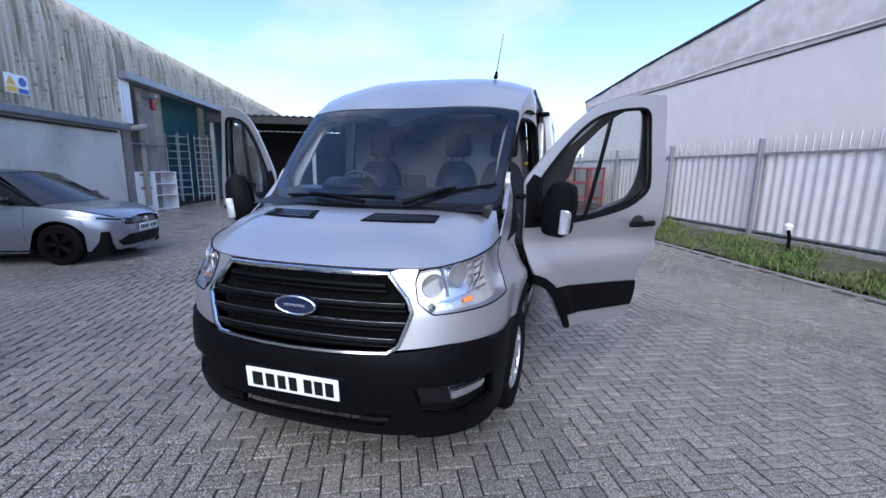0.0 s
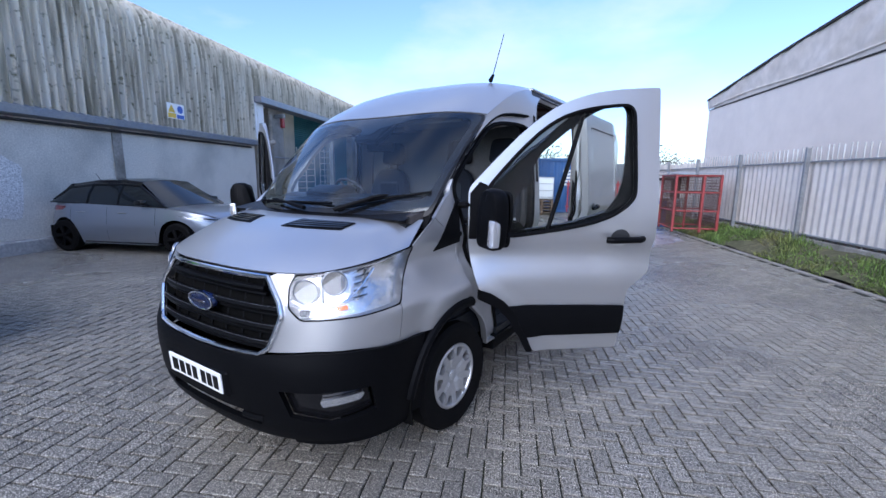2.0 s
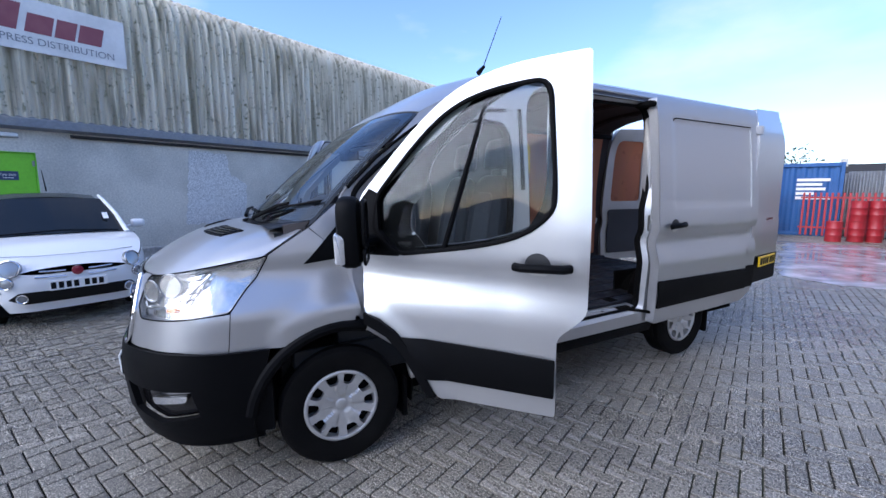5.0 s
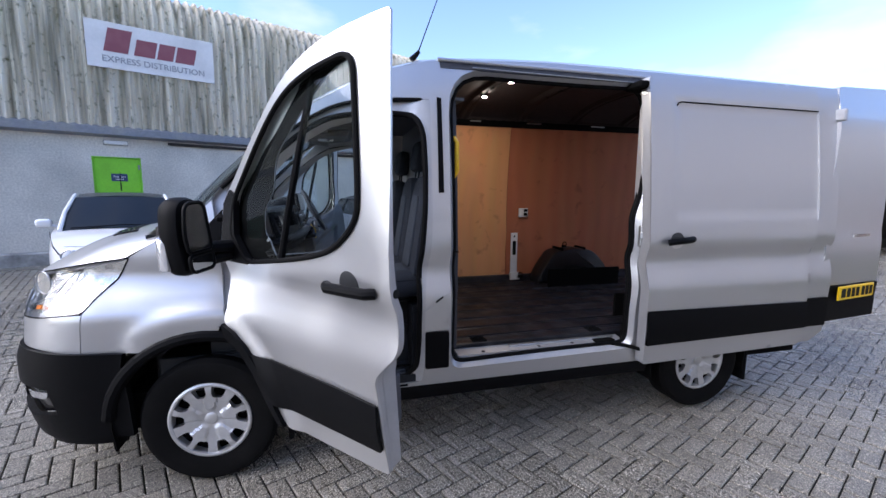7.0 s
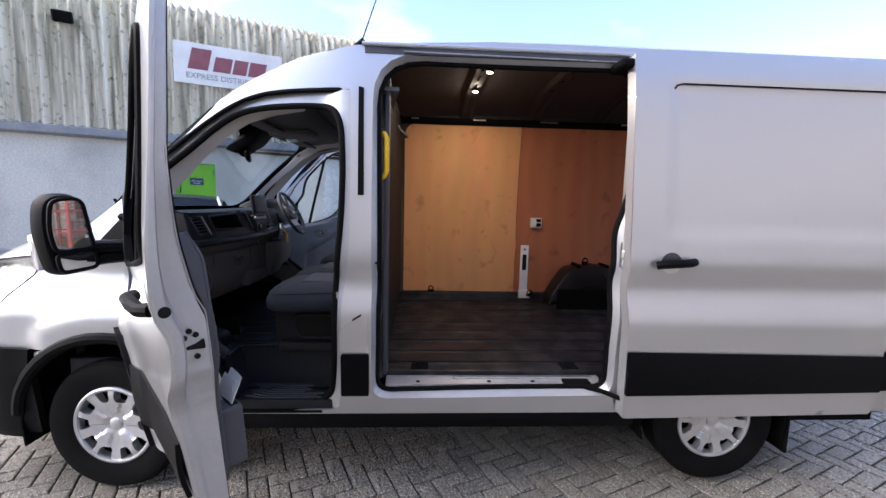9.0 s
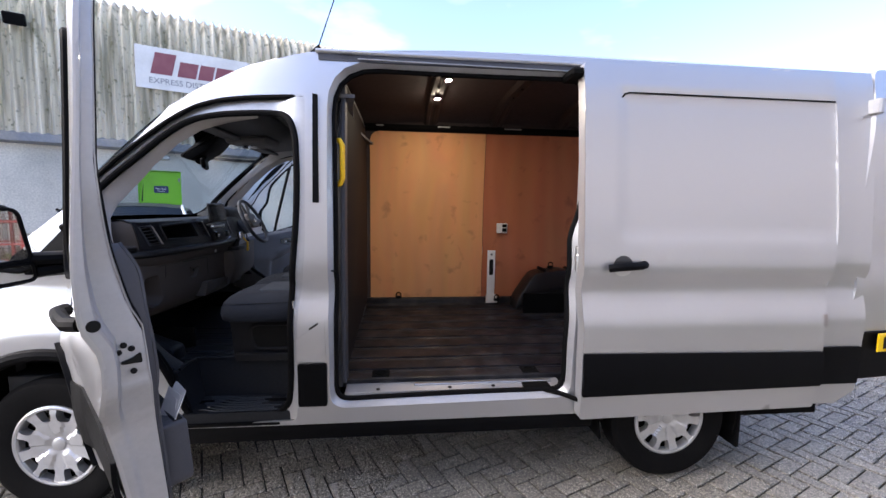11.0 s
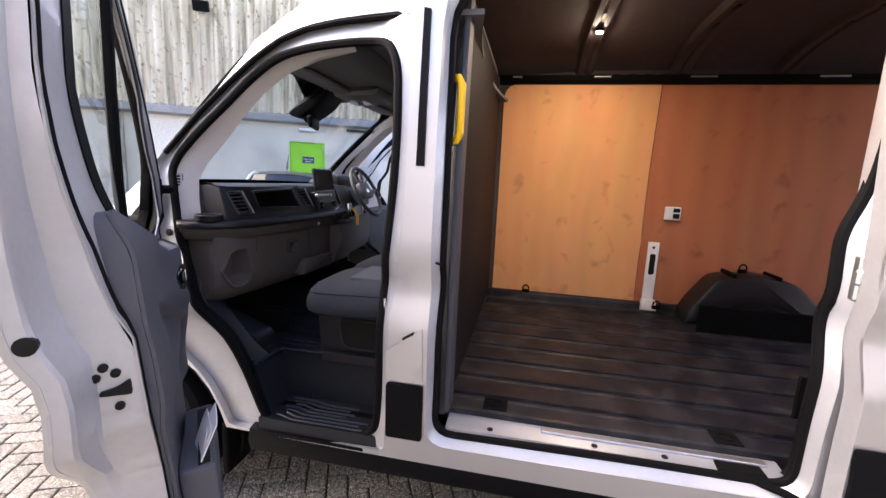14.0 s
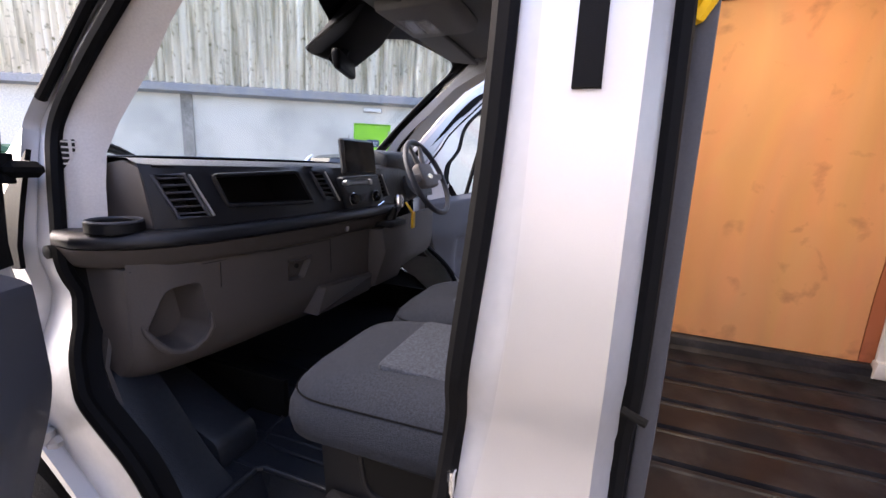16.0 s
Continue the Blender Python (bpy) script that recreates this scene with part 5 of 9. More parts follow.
    part("door_trim", sheet([(y, z - 0.132 * (y - 0.39)) for y, z in card], lambda y, w: card_side(y, w + 0.132 * (y - 0.39)), step=0.016, step_v=0.008, thick=0.008, mirror=mir), DOORCARD, door, "dark grey moulded door card")
    bm = B()
    pts = densify(card, 0.03)
    a = [bm.verts.new((g * (card_side(u, v)[0] + 0.001), u, v)) for u, v in pts]
    b = [bm.verts.new((g * (inner_side(u, v)[0] + 0.012), u, v)) for u, v in pts]
    for i in range(len(pts)):
        j = (i + 1) % len(pts)
        bm.faces.new((a[i], a[j], b[j], b[i]))
    part("trim_edge", bm, DOORCARD, door)
    bm = B()
    prism(bm, rounded([(0.62, 0.57, .04), (1.13, 0.545, .04), (1.135, 0.795, .015), (1.05, 0.79, .03), (0.80, 0.73, .06), (0.64, 0.71, .03)]), g * 0.810, g * 0.895, "x", 0.012)
    part("door_bin", bm, DOORCARD, door)
    # black slab on the solid bin, its colour standing for the mouth's shade
    bm = B()
    prism(bm, [(g * 0.822, 0.84), (g * 0.850, 0.84), (g * 0.850, 1.12), (g * 0.822, 1.12)], 0.7855, 0.7985, "z", 0.002)
    part("bin_mouth", bm, INK, door)
    # inner handle in its cup, and a switch in the ledge
    cup = rounded([(0.578, 1.212, .02), (0.575, 1.178, .03), (0.61, 1.158, .04), (0.70, 1.157, .08), (0.80, 1.185, .012), (0.772, 1.212, .05), (0.68, 1.222, .08)])
    part("handle_cup", sheet(cup, lambda y, z: card_side(y, z, -0.0095), step=0.02, thick=0.003, mirror=mir), GLOSSBLACK, door)
    bm = B()
    tube(bm, [(g * card_side(y, z, -0.0095)[0], y, z) for y, z in densify(cup, 0.03)], 0.0045, 8, closed=True)
    part("cup_rim", bm, GLOSSBLACK, door)
    bm = B()
    prism(bm, rounded([(0.655, 1.170, .012), (0.735, 1.180, .012), (0.74, 1.203, .012), (0.665, 1.207, .012)]), 0.0, 0.010, "x", 0.004, Matrix.Translation((g * card_side(0.7, 1.19, -0.013)[0] - (0.010 if g > 0 else 0), 0, 0)))
    part("inner_handle", bm, GLOSSBLACK, door)
    for y in (0.622, 0.640):
        bm = B()
        tube(bm, [(g * card_side(y, z, -0.017)[0], y + 0.1 * (z - 1.18), z) for z in (1.170, 1.185, 1.203)], 0.0035, 8)
        part("lock_bar", bm, CHROME, door)
    part("switch_panel", sheet(rounded([(0.60, 1.294, .004), (0.70, 1.307, .004), (0.70, 1.314, .004), (0.60, 1.301, .004)]), lambda y, z: card_side(y, z, -0.0105), step=0.02, thick=0.003, mirror=mir), GLOSSBLACK, door)
    # outside handle
    bm = B()
    xh = side_x(1.12, 1.25)
    tube(bm, [(g * (xh + 0.018), 1.0, 1.246), (g * (xh + 0.042), 1.03, 1.248), (g * (xh + 0.046), 1.13, 1.25), (g * (xh + 0.042), 1.225, 1.25), (g * (xh + 0.018), 1.255, 1.25)], 0.0215, 10)
    part("door_handle", bm, BLACK, door, "black pull handle")
    # flat half discs, dark above and pale below, paint a recess's shade and light
    for name, lo, mat in (("handle_recess", 0, LAMP_SHADE), ("handle_cup", 180, LIT_CUP)):
        dome = [(1.105 + 0.062 * math.cos(radians(lo + 180 * i / 14)), 1.25 + 0.062 * math.sin(radians(lo + 180 * i / 14))) for i in range(15)]
        part(name, sheet(dome, lambda y, z: side(y, z, 0.0025), step=0.04, thick=0.003, mirror=mir), mat, door)
    # black moulding and silver hem
    lower = [(0.50, 0.57), (1.198, 0.562), (1.198, 0.775), (0.375, 0.80), (0.44, 0.70)]
    part("door_moulding", sheet(rounded([(u, v, .01) for u, v in lower], 3), lambda y, z: side(y, z, 0.026 - 0.9 * (z - 0.66) ** 2), step=0.04, thick=0.016, mirror=mir), BLACK, door, "black door moulding")
    lip = [(0.16, 0.925), (0.25, 0.895), (0.345, 0.83), (0.43, 0.735), (0.50, 0.60), (0.565, 0.46), (0.52, 0.455), (0.455, 0.575), (0.38, 0.70), (0.29, 0.795), (0.16, 0.86)]
    part("arch_lip", sheet(lip, lambda y, z: side(y, z, 0.02), step=0.04, thick=0.03, mirror=mir), BLACK, door, "black wheel arch edge of the door")
    # catches on the door's end
    bm = B()
    end_m = Matrix.Translation((0, 1.2375, 0))
    for x, y, z, r in ((0.972, 0, 1.152, 0.009), (0.954, 0, 1.136, 0.009), (0.987, 0, 1.133, 0.009), (0.957, 0, 1.064, 0.009), (1.045, 0.0965, 1.255, 0.017)):
        bm = B()
        lathe(bm, [(r, -0.012), (r, 0.001), (r * 0.7, 0.002), (0, 0.002)], "y", 14, Matrix.Translation((g * x, y, z)))
        part("latch_screw", bm, INK, door, m=end_m)
    bm = B()
    prism(bm, rounded([(0.932, 1.085, .006), (0.986, 1.094, .004), (0.985, 1.102, .004), (0.955, 1.106, .01), (0.932, 1.118, .006)]), -0.012, 0.003, "y", 0, Matrix.Diagonal((g, 1, 1, 1)))
    part("latch", bm, INK, door, m=end_m)
    for k in range(0 if mir else 3):
        bm = sheet(rounded([(0, 0, .004), (0.13, 0, .004), (0.125, 0.13, .004), (0.01, 0.135, .004)]), lambda u, v: (0.850 + 0.014 * (k - 1) - (0.10 + 0.14 * k) * v - 0.5 * v * v + 0.010 * math.sin(9 * u + 2 * k), 0.965 + u + 0.012 * k, 0.775 + v * (0.62 + 0.12 * k)), step=0.02, thick=0.0015)
        part("folded_paper", bm, WHITE, door, "white paper in the door pocket")
    # mirror: tall housing, two glasses, a clear lamp
    mx, my = 1.07, 0.18
    head = Matrix.Translation((g * (mx + 0.03), my, 0)) @ Matrix.Rotation(radians(g * 22), 4, "Z") @ Matrix.Translation((-g * (mx + 0.03), -my, 0))
    bm = B()
    shape = rounded([(0.01, 1.225, .05), (0.185, 1.225, .06), (0.208, 1.42, .1), (0.178, 1.585, .07), (0.035, 1.585, .07), (-0.005, 1.40, .1)])
    prism(bm, shape, -0.075, 0.038, "y", 0.035, Matrix.Translation((g * mx, my, 0)) @ Matrix.Diagonal((g, 1, 1, 1)))
    part("mirror_housing", bm, BLACK, door, "black door mirror housing", m=head)
    for zs in (((0.03, 1.335, .03), (0.172, 1.335, .03), (0.185, 1.43, .05), (0.162, 1.56, .04), (0.05, 1.56, .04)), ((0.025, 1.245, .03), (0.167, 1.245, .03), (0.172, 1.322, .02), (0.028, 1.322, .02))):
        bm = B()
        sheet(rounded(list(zs)), lambda u, v: (mx + u, my + 0.0575 + 0.02 * (v - 1.40), v), step=0.1, thick=0.002, mirror=mir, bm=bm)
        part("mirror_glass", bm, MIRROR, door, "mirror glass", m=head)
        bm = B()
        tube(bm, [(g * (mx + u), my + 0.058 + 0.02 * (v - 1.40), v) for u, v in rounded(list(zs))], 0.009, 6, closed=True)
        part("mirror_rim", bm, BLACK, door, m=head)
    bm = B()
    prism(bm, rounded([(-0.055, 1.255, .02), (0.0, 1.255, .02), (0.005, 1.40, .03), (-0.05, 1.42, .02)]), 0.145, 0.205, "x", 0.014, Matrix.Translation((g * mx, my - 0.035, 0)) @ Matrix.Diagonal((g, 1, 1, 1)))
    part("mirror_lamp", bm, material("clear_lamp", (0.62, 0.63, 0.66), 0.2, 0.7, coat=0.6, bump=0.5, bump_scale=60), door, "clear indicator lamp", m=head)
    bm = B()
    tube(bm, [(g * 0.965, 0.20, 1.32), (g * 1.12, 0.20, 1.34)], [0.05, 0.04], 10, squash=0.7)
    tube(bm, [(g * 0.965, 0.20, 1.28), (g * 1.12, 0.20, 1.27)], [0.03, 0.025], 8)
    part("mirror_arm", bm, BLACK, door)
    return door


cab_door(False, 48.1)
cab_door(True, 55)
for z, mat in ((0.80, SILVER_IN), (1.44, RUBBER)):
    bm = B()
    box(bm, 0.93, 0.085, z, 1.0, 0.19, z + 0.035, 0.012)
    lathe(bm, [(0.0, -0.012), (0.016, -0.012), (0.016, 0.05), (0, 0.05)], "z", 12, Matrix.Translation((0.99, 0.16, z)))
    part("door_hinge", bm, mat, van)
bm = B()
lathe(bm, [(0.016, -0.004), (0.016, 0.006), (0.01, 0.009), (0, 0.009)], "x", 16, Matrix.Translation((side_x(0.14, 1.26) - 0.033, 0.142, 1.268)))
part("post_plug", bm, INK, van)

# ---- sliding door, run back along the side ----
SL0, SL1, OUT = 2.665, 4.115, 0.095
out = rounded([(SL0, 2.345, .03), (SL1, 2.365, .03), (SL1 + 0.03, 1.5, .1), (SL1, 0.9, .1), (SL1 - 0.01, 0.455, .02), (SL0 + 0.03, 0.435, .02), (SL0 + 0.02, 0.9, .1), (SL0 + 0.005, 1.3, .1)])


def press(y, z, off=0.0):
    """The door's skin, with the blank window pressed into it."""
    d = max(0.0, min((y - 2.86) / 0.03, (z - 1.405) / 0.07, (2.19 - z) / 0.015, 1))
    return (side_x(y, z) + OUT + off - 0.012 * d, y, z)


slide = part("sliding_door", sheet(out, press, step=0.035, thick=0.012), SILVER, van, "silver sliding door, run fully back", angle=50)
bm = B()
pts = densify(out, 0.05)
a = [bm.verts.new((side_x(u, v) + OUT, u, v)) for u, v in pts]
b = [bm.verts.new((side_x(u, v) + OUT - 0.075, u, v)) for u, v in pts]
for i in range(len(pts)):
    j = (i + 1) % len(pts)
    bm.faces.new((a[i], a[j], b[j], b[i]))
part("door_end", bm, SILVER_IN, slide)
part("door_shell", sheet(out, lambda y, z: side(y, z, OUT - 0.075), step=0.1, thick=0.004), SILVER_IN, slide)
part("side_moulding", sheet(rounded([(SL0 + 0.025, 0.575, .01), (SL1 - 0.008, 0.595, .01), (SL1 - 0.003, 0.795, .01), (SL0 + 0.025, 0.815, .01)], 3), lambda y, z: side(y, z, OUT + 0.026 - 0.9 * (z - 0.67) ** 2), step=0.05, thick=0.016), BLACK, slide)
bm = B()
xh = side_x(2.9, 1.29) + OUT
tube(bm, [(xh + 0.018, 2.80, 1.275), (xh + 0.04, 2.83, 1.283), (xh + 0.044, 2.90, 1.288), (xh + 0.04, 2.965, 1.292), (xh + 0.018, 2.995, 1.294)], 0.0215, 10)
part("door_handle", bm, BLACK, slide, "black pull handle")
# same flat pair: shade painted on the upper half, light on the lower
for name, lo, mat in (("handle_recess", 0, LAMP_SHADE), ("handle_cup", 180, LIT_CUP)):
    dome = [(2.885 + 0.055 * math.cos(radians(lo + 180 * i / 14)), 1.285 + 0.055 * math.sin(radians(lo + 180 * i / 14))) for i in range(15)]
    part(name, sheet(dome, lambda y, z: press(y, z, 0.0025), step=0.04, thick=0.003), mat, slide)
bm = B()
tube(bm, [press(u, v, 0.002) for u, v in [(2.872, 2.165), (2.885, 2.183)] + [(2.91 + (SL1 - 2.915) * i / 12, 2.19) for i in range(13)]], 0.0045, 6)
part("pressing_line", bm, RUBBER, slide)
# rails, latch plates and runners
part("upper_rail", sheet([(1.305, 2.312), (2.69, 2.316), (2.76, 2.352), (1.30, 2.350)], lambda y, z: side(y, z, 0.004), step=0.08, thick=0.012), TRIM, van, "dark upper door rail")
bm = B()
tube(bm, [(side_x(1.5 + 0.2 * i, 2.326) + 0.006, 1.5 + 0.2 * i, 2.3255 - 0.0015 * i) for i in range(7)], 0.0035, 6)
part("rail_strip", bm, STEEL, van)
bm = B()
tube(bm, [(side_x(1.29 + 0.213 * i, 2.358) + 0.006, 1.29 + 0.213 * i, 2.3585) for i in range(8)], 0.0115, 10)
part("roof_flange", bm, SILVER, van)
bm = B()
box(bm, 0.86, 2.60, 2.27, 1.02, 2.74, 2.315, 0.012)
tube(bm, [(0.9, 2.62, 2.30), (0.98, 2.72, 2.26)], 0.012)
part("rail_runner", bm, DARKMETAL, van)
bm = B()
box(bm, 1.0, 2.668, 1.24, 1.032, 2.70, 1.38, 0.006)
box(bm, 1.02, 2.66, 1.29, 1.045, 2.69, 1.34, 0.008)
part("striker_plate", bm, STEEL, van)
bm = B()
prism(bm, rounded([(0.88, 0.60, .03), (1.02, 0.60, .03), (1.03, 1.10, .06), (0.98, 1.26, .05), (0.96, 2.2, .05), (0.88, 2.2, .05)]), 2.715, 2.76, "y", 0.012)
part("centre_pillar", bm, SILVER_IN, van, "silver pillar behind the side opening")
bm = B()
tube(bm, [(0.94, 2.48, 0.56), (1.0, 2.62, 0.545), (1.06, 2.70, 0.53)], 0.014)
box(bm, 0.90, 2.42, 0.545, 0.96, 2.58, 0.575, 0.006)
part("lower_runner", bm, DARKMETAL, van)
# black guide on the post between the doors, and the post's details
part("post_guide", sheet([(1.279, 1.595), (1.309, 1.595), (1.302, 2.135), (1.277, 2.14)], lambda y, z: side(y, z, 0.008), step=0.1, thick=0.02), BLACK, van, "black guide strip on the post")
bm = B()
tube(bm, [(side_x(1.34, 1.25), 1.37, 1.25), (side_x(1.34, 1.25) + 0.010, 1.395, 1.245)], 0.005)
part("buffer", bm, DARKMETAL, van)
part("post_cover", sheet(rounded([(1.19, 0.895, .004), (1.33, 0.998, .01), (1.338, 0.772, .01), (1.192, 0.772, .01)]), lambda y, z: side(y, z, 0.007), step=0.04, thick=0.007), SILVER, van, "silver cover at the foot of the post")
part("post_slot", sheet([(1.255, 0.943), (1.255, 0.954), (1.30, 0.984), (1.30, 0.972)], lambda y, z: side(y, z, 0.0095), step=0.03, thick=0.004), INK, van)
bm = B()
xx = side_x(1.19, 1.05)
tube(bm, [(xx - 0.04, 1.17, 1.03), (xx - 0.005, 1.17, 1.03), (xx - 0.005, 1.17, 1.09), (xx - 0.04, 1.17, 1.09)], 0.006)
part("door_striker", bm, CHROME, van)


# ---- rear doors ----
def rear_door(mir):
    g = -1 if mir else 1
    swing = Matrix.Translation((g * 0.955, TAIL - 0.03, 0)) @ Matrix.Rotation(radians(-g * 82), 4, "Z") @ Matrix.Translation((-g * 0.955, -(TAIL - 0.03), 0))
    W = 0.72

    def back(x, z, off=0.0):
        w = side_x(4.4, z) - 0.005
        u = (x - (0.955 - W)) / W
        bow = 0.03 * (1 - u) + 0.012 * smooth01((z - 0.8) / 0.1) * smooth01((1.3 - z) / 0.1)
        lean = 0.10 * smooth01((z - 1.9) / 0.6) ** 2
        xx = (0.955 - W) + u * (w - (0.955 - W))
        return (xx, TAIL + 0.005 + bow - lean + off, z)
    shape = rounded([(0.955 - W, 0.56, .01), (0.955, 0.56, .02), (0.955, 2.2, .1), (0.925, 2.43, .05), (0.955 - W, 2.46, .01)])
    d = part("rear_door", sheet([(u, v) for u, v in shape], lambda x, z: back(x, z), step=0.06, thick=-0.01, mirror=mir), SILVER, van, "open silver rear door", m=swing)
    bm = B()
    pts = densify(shape, 0.05)
    a = [bm.verts.new((g * back(u, v)[0], back(u, v)[1], v)) for u, v in pts]
    b = [bm.verts.new((g * back(u, v)[0], back(u, v)[1] - 0.08, v)) for u, v in pts]
    for i in range(len(pts)):
        j = (i + 1) % len(pts)
        bm.faces.new((a[i], a[j], b[j], b[i]))
    part("door_end", bm, SILVER_IN, d)
    panel_in = rounded([(0.30, 1.42, .06), (0.83, 1.42, .06), (0.83, 2.28, .1), (0.30, 2.28, .1)])
    part("door_shell", sheet(shape, lambda x, z: back(x, z, -0.08), [panel_in], step=0.08, thick=0.004, mirror=mir), SILVER_IN, d)
    part("ply_panel", sheet(panel_in, lambda x, z: back(x, z, -0.07), step=0.1, thick=0.006, mirror=mir), PLY_DARK, d, "brown plywood door lining")
    part("trim_panel", sheet(rounded([(0.26, 0.66, .04), (0.86, 0.66, .04), (0.86, 1.30, .05), (0.26, 1.30, .05)]), lambda x, z: back(x, z, -0.095), step=0.1, thick=0.01, mirror=mir), TRIM, d)
    part("rear_moulding", sheet([(0.955 - W, 0.57), (0.945, 0.57), (0.945, 0.86), (0.955 - W, 0.86)], lambda x, z: back(x, z, 0.014), step=0.08, thick=-0.016, mirror=mir), BLACK, d)
    bm = B()
    tube(bm, [(g * back(x, 2.36)[0], back(x, 2.36)[1] + 0.002, 2.33) for x in (0.18, 0.5, 0.93)], 0.004, 6)
    part("panel_line", bm, RUBBER, d)
    if not mir:
        number_plate(PLATE_Y, Matrix.Translation((0.56, TAIL + 0.055, 0.80)) @ pose(0, 0, 0, 0, 0, 180), d)
        bm = B()
        for i in range(8):
            box(bm, 0.42 + 0.032 * i, TAIL + 0.03, 1.25, 0.442 + 0.032 * i, TAIL + 0.037, 1.275)
        part("badge_lettering", bm, CHROME, d, "small bright badge")
    for z in (0.8, 1.5, 2.15):
        bm = B()
        box(bm, g * 0.945 - 0.02, TAIL - 0.05, z, g * 0.945 + 0.02, TAIL + 0.02, z + 0.09, 0.008)
        part("hinge", bm, SILVER_IN, d)
    return d


# ---- load bay ----
def ply(name, a, b, rough=0.6, grain=0.14):
    """Varnished plywood: long wavy grain, knots and scuffs."""
    m = material(name, a, rough, bump=0.1, bump_scale=120)
    n, l = m.node_tree.nodes, m.node_tree.links
    tc = n.new("ShaderNodeTexCoord")
    mp = n.new("ShaderNodeMapping")
    mp.inputs["Scale"].default_value = (1, 1.6, 0.55)
    l.new(tc.outputs["Object"], mp.inputs["Vector"])
    w = n.new("ShaderNodeTexNoise")
    w.inputs["Scale"].default_value, w.inputs["Detail"].default_value, w.inputs["Distortion"].default_value = 2.2, 6, 1.2
    l.new(mp.outputs[0], w.inputs["Vector"])
    g = n.new("ShaderNodeTexWave")
    g.bands_direction = "Y"
    g.inputs["Scale"].default_value, g.inputs["Distortion"].default_value, g.inputs["Detail"].default_value, g.inputs["Detail Scale"].default_value = 1.1, 9, 3, 0.8
    l.new(mp.outputs[0], g.inputs["Vector"])
    mx = n.new("ShaderNodeMixRGB")
    mx.inputs[1].default_value, mx.inputs[2].default_value = (*a, 1), (*b, 1)
    half = n.new("ShaderNodeMath")
    half.operation = "MULTIPLY_ADD"
    half.inputs[1].default_value, half.inputs[2].default_value = grain, 0.1
    l.new(g.outputs["Fac"], half.inputs[0])
    l.new(half.outputs[0], mx.inputs[0])
    s = n.new("ShaderNodeTexNoise")
    s.inputs["Scale"].default_value, s.inputs["Detail"].default_value, s.inputs["Distortion"].default_value = 6.5, 12, 0.3
    l.new(tc.outputs["Object"], s.inputs["Vector"])
    r = n.new("ShaderNodeMapRange")
    r.inputs["From Min"].default_value, r.inputs["From Max"].default_value, r.inputs["To Max"].default_value = 0.60, 0.74, 0.5
    l.new(s.outputs["Fac"], r.inputs["Value"])
    m2 = n.new("ShaderNodeMixRGB")
    m2.inputs[2].default_value = (b[0] * 0.35, b[1] * 0.33, b[2] * 0.4, 1)
    l.new(r.outputs[0], m2.inputs[0])
    l.new(mx.outputs[0], m2.inputs[1])
    m3 = n.new("ShaderNodeMixRGB")
    m3.blend_type = "MULTIPLY"
    m3.inputs[0].default_value = 0.3
    l.new(m2.outputs[0], m3.inputs[1])
    l.new(w.outputs["Color"], m3.inputs[2])
    l.new(m3.outputs[0], n["Principled BSDF"].inputs["Base Color"])
    return m


PLY = ply("pale_plywood", (0.83, 0.395, 0.168), (0.66, 0.265, 0.095))
PLY_DARK = ply("red_brown_plywood", (0.56, 0.185, 0.08), (0.38, 0.108, 0.048), grain=0.24)
MAT = material("black_rubber_floor", (0.0065, 0.0072, 0.0105), 0.48, spec=0.25, grain=0.3, scale=60, stain=0.7, stain_scale=7, stain_colour=(0.036, 0.035, 0.038), bump=0.3, bump_scale=200, gloss_var=0.15)
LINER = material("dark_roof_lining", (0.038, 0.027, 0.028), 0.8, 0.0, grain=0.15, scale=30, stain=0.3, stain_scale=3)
BULK = material("grey_bulkhead", (0.15, 0.15, 0.155), 0.5, 0.1, grain=0.1, scale=60)
rear_door(False)
rear_door(True)
# floor with long ribs
bm = B()
ribs = [-0.72, -0.51, -0.30, -0.09, 0.12, 0.33, 0.54, 0.73]
pts = [(-0.93, 0.64), (-0.88, 0.605)]
for r in ribs:
    pts += [(r - 0.016, 0.605), (r - 0.012, 0.590), (r + 0.010, 0.590), (r + 0.014, 0.605), (r + 0.022, 0.609), (r + 0.036, 0.609), (r + 0.044, 0.605)]
pts += [(0.85, 0.605), (0.862, 0.60), (0.862, 0.55), (-0.93, 0.55)]
prism(bm, pts, 1.40, TAIL - 0.03, "y")
part("load_floor", bm, MAT, van, "worn black ribbed rubber load floor", angle=20)
bm = B()
prism(bm, [(-0.98, 0.60), (-0.90, 0.60), (-0.915, 0.66), (-0.93, 0.672), (-0.98, 0.672)], 1.40, 2.85, "y", 0.006)
part("floor_upstand", bm, MAT, van)
bm = B()
prism(bm, [(0.855, 0.578), (0.952, 0.566), (0.952, 0.50), (0.855, 0.50)], 1.42, 2.65, "y", 0.006)
step = part("entry_step", bm, SILVER_IN, van, "painted side entry step")
bm = B()
box(bm, 0.872, 1.80, 0.570, 0.905, 2.60, 0.582, 0.003)
part("step_strip", bm, STEEL, step)
for y in (1.60, 2.0, 2.25):
    bm = B()
    lathe(bm, [(0.012, 0), (0.012, 0.003), (0, 0.003)], "z", 12, Matrix.Translation((0.930, y, 0.569)))
    part("step_plug", bm, INK, step)


def bay_wall(y, z, off=0.0):
    return (-(min(0.955, lerp_table(z, SIDE) - 0.05) + off), y, z)


